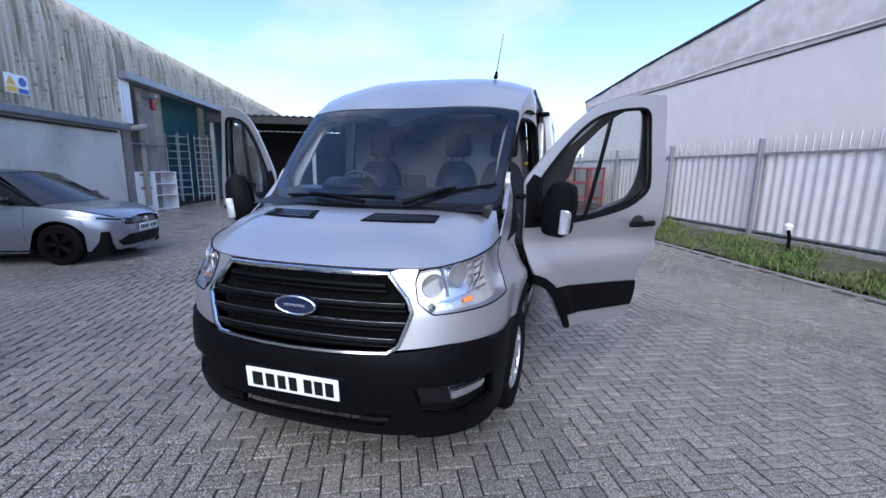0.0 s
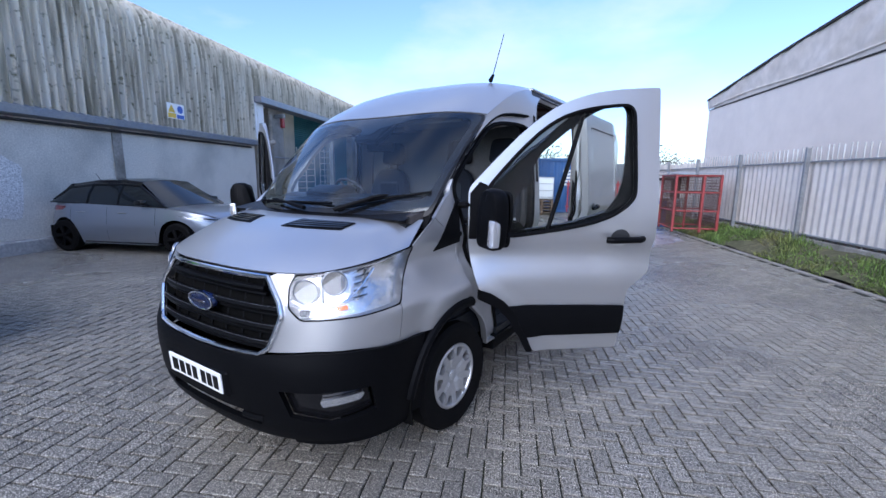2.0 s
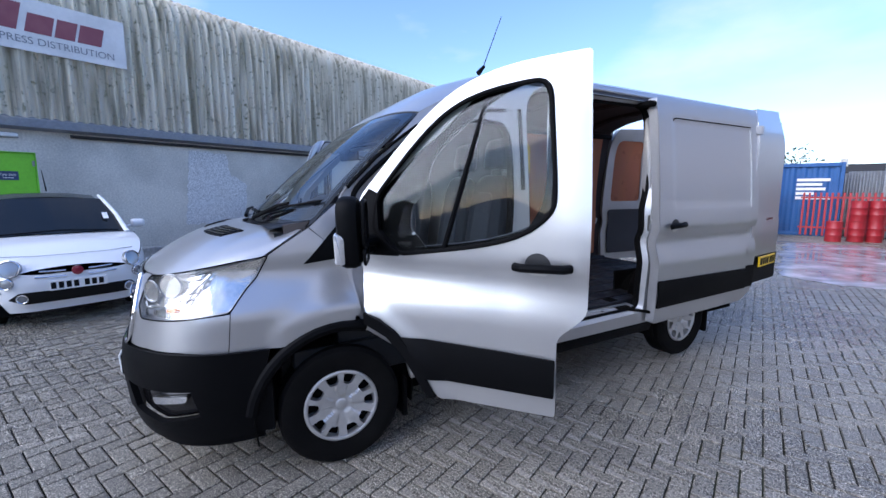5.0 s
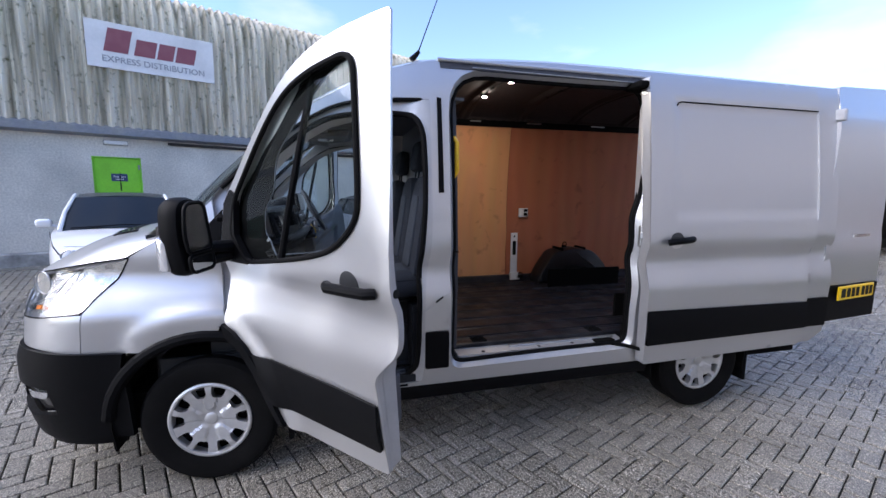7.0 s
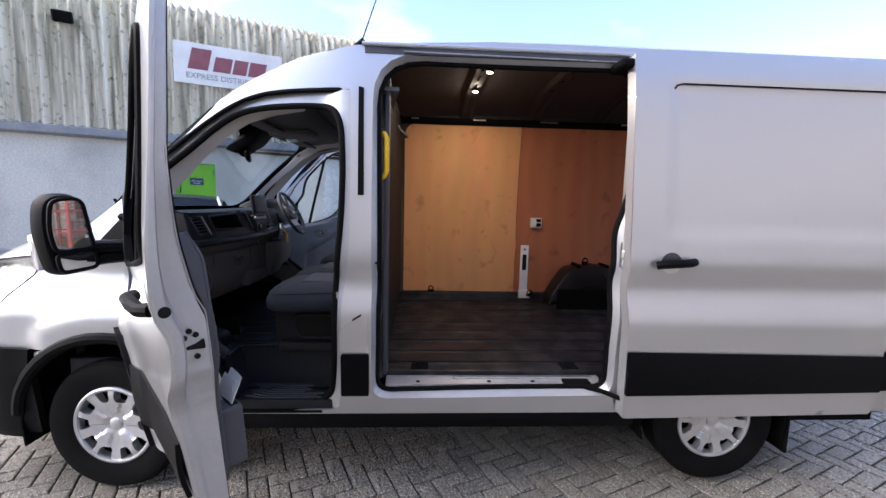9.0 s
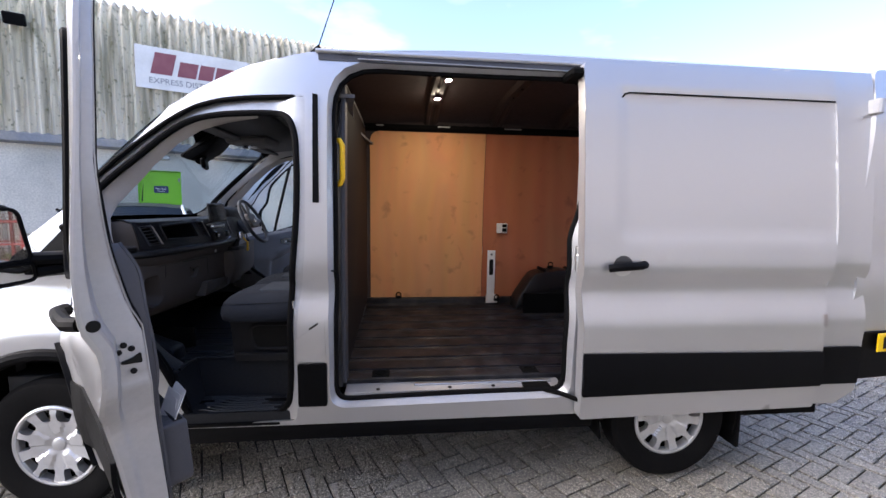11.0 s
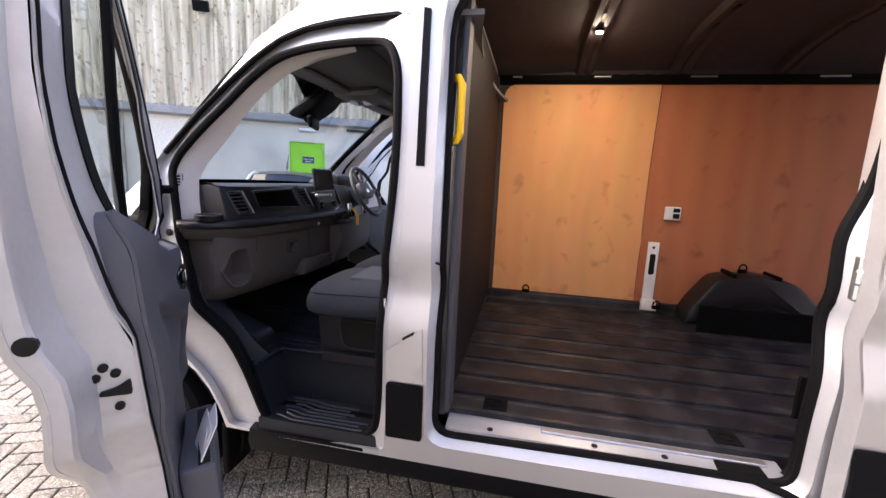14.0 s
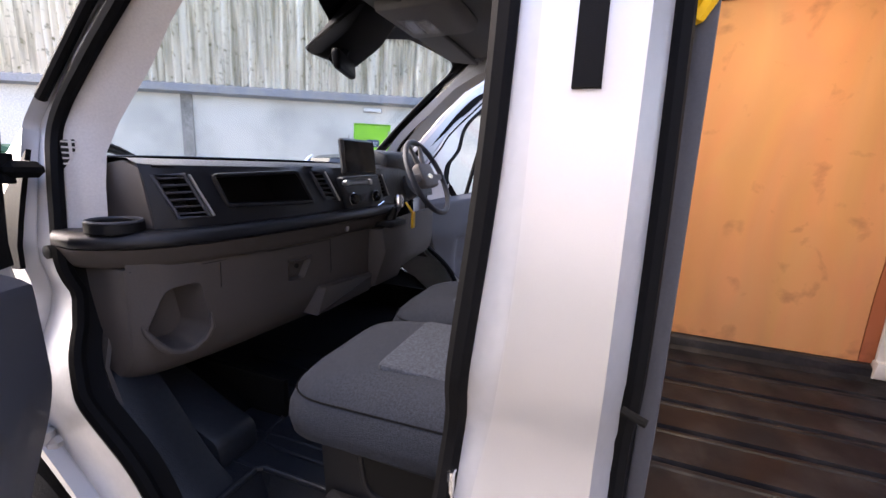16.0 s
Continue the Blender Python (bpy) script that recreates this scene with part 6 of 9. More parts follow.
part("ply_lining", sheet(rounded([(1.44, 0.675, .01), (2.552, 0.675, 0), (2.552, 2.29, 0), (1.44, 2.29, .12)]), lambda y, z: bay_wall(y, z), step=0.15, thick=0.009), PLY, van, "scuffed pale plywood lining")
part("ply_lining", sheet([(2.557, 0.675), (TAIL - 0.2, 0.675), (TAIL - 0.2, 2.29), (2.557, 2.29)], lambda y, z: bay_wall(y, z, 0.002), step=0.15, thick=0.009), PLY_DARK, van, "red-brown plywood lining")
part("inner_skin", sheet([(1.40, 0.55), (TAIL - 0.05, 0.55), (TAIL - 0.05, 2.38), (1.40, 2.38)], lambda y, z: bay_wall(y, z, 0.013), step=0.2, thick=0.004), LINER, van)
part("inner_skin", sheet([(2.80, 0.55), (TAIL - 0.05, 0.55), (TAIL - 0.05, 2.3), (2.80, 2.3)], lambda y, z: (0.86, y, z), step=0.2, thick=0.004), PLY_DARK, van)
bm = B()
prism(bm, [(-0.885, 2.285), (-0.865, 2.285), (-0.845, 2.31), (-0.855, 2.345), (-0.885, 2.345)], 1.40, TAIL - 0.05, "y", 0.008)
part("cant_rail", bm, RUBBER, van)
for y0, y1 in ((1.50, 1.78), (2.08, 2.55), (2.72, 3.4), (3.5, 4.2)):
    bm = B()
    box(bm, -0.862, y0, 2.325, -0.842, y0 + 0.25 * (y1 - y0), 2.337, 0.003)
    part("bare_rail", bm, STEEL, van)
for i in range(6):
    bm = B()
    box(bm, -0.888, 2.10 + 0.11 * i, 2.335, -0.862, 2.15 + 0.11 * i, 2.355, 0.004)
    part("rail_clip", bm, INK, van)
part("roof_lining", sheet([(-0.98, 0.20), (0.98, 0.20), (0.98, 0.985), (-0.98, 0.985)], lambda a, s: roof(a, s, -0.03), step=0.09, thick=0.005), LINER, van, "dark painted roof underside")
for y in (2.01, 2.65, 3.3, 3.95):
    bm = B()
    n = 20
    xs_ = [-0.88 + 1.76 * i / n for i in range(n + 1)]
    zz = [lerp_table(y, ROOF_E) + (lerp_table(y, ROOF_C) - lerp_table(y, ROOF_E)) * (1 - abs(x / 0.9) ** 3.2) - 0.035 for x in xs_]
    rows_b = []
    for x, z in zip(xs_, zz):
        rows_b.append([bm.verts.new((x, y + dy, z - dz)) for dy, dz in ((-0.07, 0.0), (-0.045, 0.03), (-0.02, 0.03), (-0.01, 0.02), (0.01, 0.02), (0.02, 0.03), (0.045, 0.03), (0.07, 0.0))])
    for a, b in zip(rows_b, rows_b[1:]):
        for i in range(7):
            bm.faces.new((a[i], a[i + 1], b[i + 1], b[i]))
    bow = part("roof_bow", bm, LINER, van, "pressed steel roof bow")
    for i in range(5):
        bm = B()
        box(bm, -0.6 + 0.25 * i, y - 0.008, zz[10] - 0.032, -0.54 + 0.25 * i, y + 0.008, zz[10] - 0.021)
        part("bow_slot", bm, INK, bow)
LED = glow("load_lamp", (1.0, 0.90, 0.75), 680)
for x, y in ((0.242, 2.05), (-0.267, 2.017)):
    bm = B()
    z = lerp_table(2.01, ROOF_E) + (lerp_table(2.01, ROOF_C) - lerp_table(2.01, ROOF_E)) * (1 - abs(x / 0.9) ** 3.2) - 0.082
    lathe(bm, [(0.026, 0.012), (0.026, 0.002), (0.022, 0.0), (0.0, -0.002)], "z", 20, Matrix.Translation((x, y, z)))
    bezel = part("load_lamp", bm, DARKMETAL, van, "lit round load-bay lamp")
    bm = B()
    lathe(bm, [(0.019, -0.003), (0.0, -0.0032)], "z", 20, Matrix.Translation((x, y, z)), caps=False)
    part("lamp_disc", bm, LED, bezel)
# wheel box, bracket, socket, rings, bulkhead, grab handle
bm = B()
shape = rounded([(2.84, 0.60, 0), (2.86, 0.70, .03), (2.92, 0.80, .05), (3.03, 0.955, .06), (3.30, 0.985, .03), (3.52, 0.955, .08), (3.68, 0.80, .1), (3.77, 0.64, .04), (3.78, 0.60, 0)])
prism(bm, shape, -0.945, -0.70, "x", 0.035)
wb = part("wheel_box", bm, material("moulded_black_plastic", (0.006, 0.0065, 0.008), 0.4, grain=0.1, scale=100, bump=0.15, bump_scale=300), van, "moulded black wheel box cover")
for y in (3.12, 3.40):
    bm = B()
    box(bm, -0.93, y, 0.96, -0.71, y + 0.025, 0.992, 0.008)
    part("rib", bm, BLACK, wb)
bm = B()
prism(bm, shape, 0.70, 0.90, "x", 0.035)
part("wheel_box", bm, BLACK, van)


def tie_ring(p, upright):
    bm = B()
    c = Vector(p)
    ring = [c + Vector((0.018, 0.024 * math.cos(a), 0.028 + 0.026 * math.sin(a))) if upright else c + Vector((0.024 * math.cos(a), 0.03 * math.sin(a), 0.008)) for a in (2 * math.pi * i / 16 for i in range(16))]
    tube(bm, ring, 0.006, 6, closed=True)
    if upright:
        box(bm, c.x, c.y - 0.03, c.z - 0.01, c.x + 0.02, c.y + 0.03, c.z + 0.018, 0.006)
    else:
        box(bm, c.x - 0.045, c.y - 0.05, c.z - 0.004, c.x + 0.045, c.y + 0.05, c.z + 0.006, 0.003)
    part("tie_ring", bm, DARKMETAL, van, "dark lashing ring")


for p, u in (((-0.945, 1.715, 0.675), True), ((-0.88, 3.24, 0.985), True), ((-0.86, 2.69, 0.66), True), ((0.80, 1.61, 0.606), False), ((0.80, 2.5, 0.606), False)):
    tie_ring(p, u)
bm = B()
prism(bm, [(2.605, 0.64), (2.685, 0.64), (2.685, 1.15), (2.605, 1.15)], -0.945, -0.925, "x", 0.006)
prism(bm, [(2.59, 0.62), (2.71, 0.62), (2.70, 0.70), (2.60, 0.70)], -0.945, -0.895, "x", 0.006)
bracket = part("floor_bracket", bm, WHITE, van, "white steel fixing bracket")
bm = B()
prism(bm, rounded([(2.625, 0.90, .015), (2.665, 0.90, .015), (2.665, 1.06, .015), (2.625, 1.06, .015)]), -0.926, -0.922, "x")
lathe(bm, [(0.01, 0), (0.01, 0.004), (0, 0.004)], "x", 10, Matrix.Translation((-0.925, 2.645, 1.11)))
part("bracket_slot", bm, INK, bracket)
bm = B()
box(bm, -0.945, 2.69, 1.325, -0.918, 2.80, 1.425, 0.006)
socket = part("fixing_box", bm, WHITE, van, "white fixing box on the plywood")
bm = B()
box(bm, -0.9185, 2.745, 1.34, -0.912, 2.79, 1.375, 0.002)
box(bm, -0.9185, 2.745, 1.385, -0.912, 2.79, 1.415, 0.002)
part("fixing", bm, INK, socket)
bm = B()
prism(bm, rounded([(-0.95, 0.56, 0), (0.86, 0.56, 0), (0.88, 1.2, .1), (0.82, 1.9, .3), (0.72, 2.30, .2), (-0.78, 2.34, .2), (-0.93, 2.0, .2)]), 1.375, 1.40, "y", 0.006)
# board brown taken almost to black: the shade of its turned-away face
SHADED_BROWN = material("shaded_brown_board", (0.008, 0.005, 0.0045), 0.7, spec=0.15, grain=0.2, scale=20, stain=0.4, stain_scale=3)
bulk = part("bulkhead", bm, BULK, van, "grey steel bulkhead behind the seats")
bm = B()
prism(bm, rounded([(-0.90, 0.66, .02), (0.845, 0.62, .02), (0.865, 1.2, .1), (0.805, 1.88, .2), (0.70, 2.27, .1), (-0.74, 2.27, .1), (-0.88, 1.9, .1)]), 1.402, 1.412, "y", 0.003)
part("bulkhead_lining", bm, SHADED_BROWN, bulk, "brown board on the bulkhead, darkened for shade")
bm = B()
tube(bm, [(0.875, 1.375, 1.69), (0.90, 1.40, 1.695), (0.91, 1.415, 1.72), (0.905, 1.415, 1.895), (0.895, 1.40, 1.92), (0.87, 1.375, 1.925)], 0.0145, 10)
part("grab_handle", bm, YELLOW, van, "bright yellow grab handle")
bm = B()
prism(bm, rounded([(0.80, 0.60, 0), (0.905, 0.60, 0), (0.925, 1.2, .05), (0.895, 1.7, .05), (0.83, 2.25, .05), (0.74, 2.25, .05), (0.80, 1.5, .05)]), 1.40, 1.425, "y", 0.005)
part("post_lining", bm, TRIM, van)


# ---- cab ----
FACE_Y = [(-0.9, 0.36), (-0.3, 0.43), (0, 0.437), (0.2, 0.43), (0.46, 0.418), (0.7, 0.388), (0.78, 0.366), (0.822, 0.345)]
LOW_Y = [(-0.9, 0.36), (0, 0.46), (0.2, 0.447), (0.42, 0.43), (0.6, 0.414), (0.73, 0.395), (0.80, 0.377), (0.85, 0.355), (0.88, 0.325)]


def dash(path, plan, fade):
    """A surface across the cab: a section of (y, z) points, bent in plan where it is near the seats."""
    d = [0.0]
    for (a, b), (c, e) in zip(path, path[1:]):
        d.append(d[-1] + math.hypot(c - a, e - b))
    ys_t, zs_t = list(zip(d, [p[0] for p in path])), list(zip(d, [p[1] for p in path]))

    def f(x, v, off=0.0):
        y = lerp_table(v, ys_t)
        return (x, y + (lerp_table(x, plan) - 0.43) * smooth01((y + fade) / (0.43 + fade)) + off, lerp_table(v, zs_t))

    def v_of(z, lo, hi):
        for _ in range(30):
            mid = (lo + hi) / 2
            if lerp_table(mid, zs_t) > z:
                lo = mid
            else:
                hi = mid
        return lo
    return f, d, v_of


def hollow(name, poly, f, deep, mat, parent, drop=0.0, taper=0.86, label=""):
    """A real recess behind a hole in the dashboard: walls running back to a smaller floor."""
    pts = densify(poly, 0.03)
    cx, cv = sum(p[0] for p in pts) / len(pts), sum(p[1] for p in pts) / len(pts)
    bm = B()
    front = [bm.verts.new(Vector(f(x, v)) + Vector((0, 0.002, 0))) for x, v in pts]
    back = [bm.verts.new(Vector(f(cx + (x - cx) * taper, cv + (v - cv) * taper)) + Vector((0, -deep, -drop))) for x, v in pts]
    for i in range(len(pts)):
        j = (i + 1) % len(pts)
        bm.faces.new((front[i], front[j], back[j], back[i]))
    bm.faces.new(back)
    return part(name, bm, mat, parent, label, angle=50)


DASHTOP = material("dash_pad", (0.0075, 0.008, 0.0105), 0.36, spec=0.35, grain=0.1, scale=200, bump=0.3, bump_scale=700)
DASHFACE = material("dash_face", (0.0045, 0.0048, 0.006), 0.5, spec=0.2, grain=0.1, scale=200, bump=0.2, bump_scale=700)
TAUPE = material("taupe_dash_trim", (0.062, 0.054, 0.051), 0.6, spec=0.35, grain=0.08, scale=250, bump=0.25, bump_scale=900, stain=0.12, stain_scale=5)
f_top, d_top, v_top = dash([(-0.33, 1.385), (-0.1, 1.43), (0.25, 1.486), (0.345, 1.491), (0.385, 1.486), (0.408, 1.468), (0.438, 1.345), (0.440, 1.325)], FACE_Y, 0.25)


def on_top(pts):
    return [(x, v_top(z, d_top[3], d_top[-1])) for x, z in pts]


def at_face(x, z, off=0.0):
    return Vector(f_top(x, v_top(z, d_top[3], d_top[-1]), off))


VENTS = [on_top(q) for q in ([(0.806, 1.452), (0.744, 1.455), (0.708, 1.352), (0.778, 1.352)], [(0.322, 1.463), (0.262, 1.463), (0.212, 1.362), (0.275, 1.372)], [(-0.075, 1.455), (-0.125, 1.45), (-0.155, 1.36), (-0.105, 1.355)])]
TRAY = rounded([(*p, 0.012) for p in on_top([(0.676, 1.452), (0.385, 1.463), (0.338, 1.366), (0.652, 1.374)])])
top = part("dashboard", sheet([(-0.84, 0), (0.822, 0), (0.822, d_top[-1]), (-0.84, d_top[-1])], f_top, VENTS + [TRAY], step=0.04), DASHTOP, van, "black moulded dashboard")
hollow("open_tray", TRAY, f_top, 0.13, DASHFACE, top, 0.01)
bm = B()
tube(bm, [f_top(x, v, 0.003) for x, v in densify(TRAY, 0.03)], 0.006, 8, closed=True)
part("tray_rim", bm, DASHTOP, top)
for quad in VENTS:
    v = hollow("air_vent", quad, f_top, 0.045, INK, van)
    (ax, av), (bx, bv), (cx, cv), (dx, dv) = quad
    for i in range(6):
        k = (i + 0.5) / 6
        p, q = Vector(f_top(ax + (dx - ax) * k, av + (dv - av) * k)), Vector(f_top(bx + (cx - bx) * k, bv + (cv - bv) * k))
        bm = B()
        vs = [bm.verts.new(w + Vector((0, a, b))) for w in (p, q) for a, b in ((0.001, 0.0035), (0.001, -0.0005), (-0.03, -0.006), (-0.03, -0.003))]
        for n in range(4):
            o = (n + 1) % 4
            bm.faces.new((vs[n], vs[o], vs[4 + o], vs[4 + n]))
        bm.faces.new(vs[:4])
        bm.faces.new(vs[7:3:-1])
        part("vent_blade", bm, TRIM, v)
    bm = B()
    tube(bm, [f_top(x, w, 0.003) for x, w in quad], 0.0055, 8, closed=True)
    part("vent_frame", bm, TRIM, v)
    bm = B()
    tube(bm, [f_top(x - 0.009, w, 0.006) for x, w in ((bx, bv), ((bx + cx) / 2, (bv + cv) / 2), (cx, cv))], 0.0035, 8)
    part("vent_tab", bm, STEEL, v)
for x0, x1, z in ((0.80, 0.755, 1.474), (0.335, 0.30, 1.478)):
    bm = B()
    tube(bm, [at_face(x0, z, 0.002), at_face(x1, z, 0.002)], 0.005, 8, squash=0.6)
    part("air_slot", bm, INK, top)
bm = B()
prism(bm, [(-0.25, 1.31), (-0.25, 1.405), (0.05, 1.45), (0.26, 1.484), (0.315, 1.468), (0.343, 1.345), (0.345, 1.31)], 0.78, 0.822, "x", 0.004)
part("dash_end", bm, TAUPE, top)

# lip with a rounded end, and the padded band under it
LIP = [(-0.16, 0.505), (0.04, 0.500), (0.3, 0.488), (0.6, 0.462), (0.75, 0.437), (0.84, 0.408), (0.895, 0.365), (0.932, 0.320), (0.952, 0.265), (0.95, 0.20), (0.84, 0.16), (-0.16, 0.30)]


def lip_ring(bm, e, z):
    pts = densify(LIP, 0.04)
    return [bm.verts.new((x - e * smooth01((x - 0.55) / 0.35), y - e, z)) for x, y in pts]


def loft(bm, rings):
    for lo, hi in zip(rings, rings[1:]):
        for i in range(len(lo)):
            j = (i + 1) % len(lo)
            bm.faces.new((lo[i], lo[j], hi[j], hi[i]))
    bm.faces.new(rings[-1])
    bm.faces.new(list(reversed(rings[0])))


bm = B()
loft(bm, [lip_ring(bm, e, z) for e, z in ((0.012, 1.290), (0.002, 1.296), (0.0, 1.306), (0.004, 1.318), (0.016, 1.326), (0.03, 1.327))])
part("dash_lip", bm, DASHTOP, top, angle=60)
bm = B()
loft(bm, [lip_ring(bm, e, z) for e, z in ((0.060, 1.236), (0.036, 1.240), (0.026, 1.252), (0.010, 1.289))])
part("dash_band", bm, TAUPE, top, angle=50)

# lower panel with a glovebox handle, a side pocket and a seam
f_low, d_low, v_low = dash([(0.43, 1.25), (0.43, 1.05), (0.415, 0.995), (0.38, 0.955), (0.30, 0.925), (0.0, 0.89), (-0.2, 0.87)], LOW_Y, 0.1)


def on_low(pts):
    return [(x, v_low(z, 0, d_low[3])) for x, z in pts]


POCKET = rounded([(x, v, 0.022) for x, v in on_low([(0.822, 1.182), (0.745, 1.190), (0.728, 1.06), (0.765, 1.018), (0.825, 1.025), (0.862, 1.085)])])
PULL = rounded([(x, v, 0.008) for x, v in on_low([(0.463, 1.182), (0.360, 1.180), (0.399, 1.118), (0.466, 1.121)])])
lower = part("lower_dash", sheet([(-0.90, 0), (0.88, 0), (0.88, d_low[-1]), (-0.90, d_low[-1])], f_low, [POCKET, PULL], step=0.035), TAUPE, van, "brown-grey lower dashboard with an open side pocket")
hollow("side_pocket", POCKET, f_low, 0.085, TAUPE, lower, 0.0, 0.78)
hollow("glovebox_pull", PULL, f_low, 0.018, TAUPE, lower, 0.0, 0.8)
bm = B()
lip_pts = [(0.868, 1.098), (0.862, 1.08), (0.845, 1.047), (0.823, 1.022), (0.795, 1.012), (0.765, 1.014), (0.740, 1.035), (0.727, 1.062), (0.729, 1.10)]
tube(bm, [f_low(x, v, 0.006) for x, v in on_low(lip_pts)], [0.003, 0.007, 0.009, 0.009, 0.009, 0.009, 0.008, 0.007, 0.003], 10)
part("pocket_lip", bm, TAUPE, lower)
bm = B()
tube(bm, [f_low(x, v, 0.001) for x, v in on_low([(0.466, 1.186), (0.36, 1.184)])], 0.006, 8)
part("pull_grip", bm, TAUPE, lower)
bm = B()
lathe(bm, [(0.008, 0), (0.008, 0.004), (0, 0.004)], "y", 14, Matrix.Translation((0.43, 0.428, 1.166)))
part("lock_barrel", bm, INK, lower)
for pts in ([(0.875, 1.232), (0.73, 1.232), (0.5, 1.231), (0.267, 1.228), (0.262, 1.12), (0.30, 1.0)], [(0.69, 1.228), (0.692, 1.16)]):
    bm = B()
    tube(bm, [f_low(x, v, 0.0002) for x, v in on_low(pts)], 0.0014, 6)
    part("panel_seam", bm, INK, lower)
bm = B()
prism(bm, rounded([(-0.2, 0.93, 0), (0.20, 0.925, .03), (0.285, 0.955, .04), (0.325, 1.05, .03), (0.328, 1.24, 0), (-0.2, 1.24, 0)]), 0.84, 0.888, "x", 0.012)
part("lower_end", bm, TAUPE, lower)
bm = B()
lathe(bm, [(0.056, 0), (0.056, 0.020), (0.050, 0.023), (0.044, 0.020), (0.042, -0.012), (0, -0.012)], "z", 28, Matrix.Translation((0.875, 0.30, 1.327)))
cup = part("cup_holder", bm, DASHFACE, van)
bm = B()
tube(bm, [(0.875 + 0.052 * math.cos(a), 0.30 + 0.052 * math.sin(a), 1.350) for a in (2 * math.pi * i / 28 for i in range(28))], 0.004, 6, closed=True)
part("cup_ring", bm, TRIM, cup)
bm = B()
lathe(bm, [(0.011, 0), (0.011, 0.006), (0.008, 0.008), (0, 0.008)], "y", 16, Matrix.Translation((0.205, 0.468, 1.262)))
part("power_socket", bm, STEEL, top)

# control panel in the middle, under the raised screen
turn = pose(0, 0, 0, 6, 0, -2)
middle = Matrix.Translation((0.045, 0.440, 1.385)) @ turn
bm = B()
prism(bm, rounded([(-0.135, -0.065, .02), (0.125, -0.075, .03), (0.15, 0.06, .02), (-0.10, 0.068, .02)]), -0.03, 0.016, "y", 0.008)
centre = part("control_panel", bm, DASHTOP, van, m=middle)
for x, z in ((0.100, -0.022), (-0.055, -0.020)):
    bm = B()
    lathe(bm, [(0.020, 0.010), (0.020, 0.032), (0.016, 0.036), (0, 0.036)], "y", 24, Matrix.Translation((x, 0, z)))
    part("control_knob", bm, GLOSSBLACK, centre)
    bm = B()
    tube(bm, [(x + 0.021 * math.cos(a), 0.020, z + 0.021 * math.sin(a)) for a in (2 * math.pi * i / 24 for i in range(24))], 0.0026, 6, closed=True)
    part("knob_ring", bm, CHROME, centre)
for i in range(3):
    bm = B()
    box(bm, 0.000 + 0.026 * i, 0.014, -0.035, 0.022 + 0.026 * i, 0.021, -0.008, 0.003)
    part("control_button", bm, TRIM, centre)
bm = B()
box(bm, -0.005, 0.012, 0.030, 0.125, 0.026, 0.046, 0.005)
part("control_strip", bm, STEEL, centre)
for x in (0.135, -0.018):
    bm = B()
    lathe(bm, [(0.011, 0.010), (0.011, 0.028), (0.008, 0.030), (0, 0.030)], "y", 18, Matrix.Translation((x, 0, 0.038)))
    part("control_knob", bm, STEEL, centre)
bm = B()
tube(bm, [(0.13, 0.016, -0.062), (0.05, 0.019, -0.070), (-0.06, 0.019, -0.064), (-0.125, 0.016, -0.045)], 0.0025, 6)
part("chrome_line", bm, CHROME, centre)
bm = B()
box(bm, -0.098, -0.012, -0.066, 0.098, 0.012, 0.066, 0.008)
display = part("display", bm, DASHTOP, van, "raised black touch screen", m=Matrix.Translation((0.085, 0.44, 1.518)) @ pose(0, 0, 0, 8, 0, -6))
bm = B()
box(bm, -0.090, 0.0122, -0.058, 0.090, 0.0145, 0.058, 0.001)
part("display_glass", bm, SCREEN, display)
bm = B()
prism(bm, [(0.44, 1.235), (0.52, 1.245), (0.54, 1.15), (0.49, 1.0), (0.36, 0.95), (0.30, 1.0)], -0.20, 0.03, "x", 0.02)
console = part("gear_console", bm, TAUPE, van)
bm = B()
prism(bm, rounded([(-0.17, 0.45, .02), (0.01, 0.45, .02), (0.0, 0.545, .03), (-0.16, 0.545, .03)]), 1.242, 1.268, "z", 0.008)
part("gear_surround", bm, DASHFACE, console)
bm = B()
prism(bm, rounded([(0.04, 0.985, .01), (0.385, 0.985, .01), (0.335, 1.075, .01), (0.02, 1.055, .01)]), 0.405, 0.475, "y", 0.008)
part("dash_tray", bm, TAUPE, top)
bm = B()
tube(bm, [(-0.08, 0.49, 1.26), (-0.08, 0.52, 1.32)], [0.03, 0.012])
part("gear_gaiter", bm, DASHFACE, console)
bm = B()
lathe(bm, [(0.0, -0.03), (0.018, -0.02), (0.022, 0.01), (0.014, 0.03), (0, 0.032)], "z", 16, Matrix.Translation((-0.08, 0.535, 1.345)))
part("gear_knob", bm, CHROME, console)
bm = B()
tube(bm, [(-0.22, 0.50, 1.33), (-0.225, 0.53, 1.29)], 0.006)
box(bm, -0.245, 0.53, 1.215, -0.215, 0.54, 1.29, 0.004)
part("key_tag", bm, YELLOW, van, "yellow key tag")
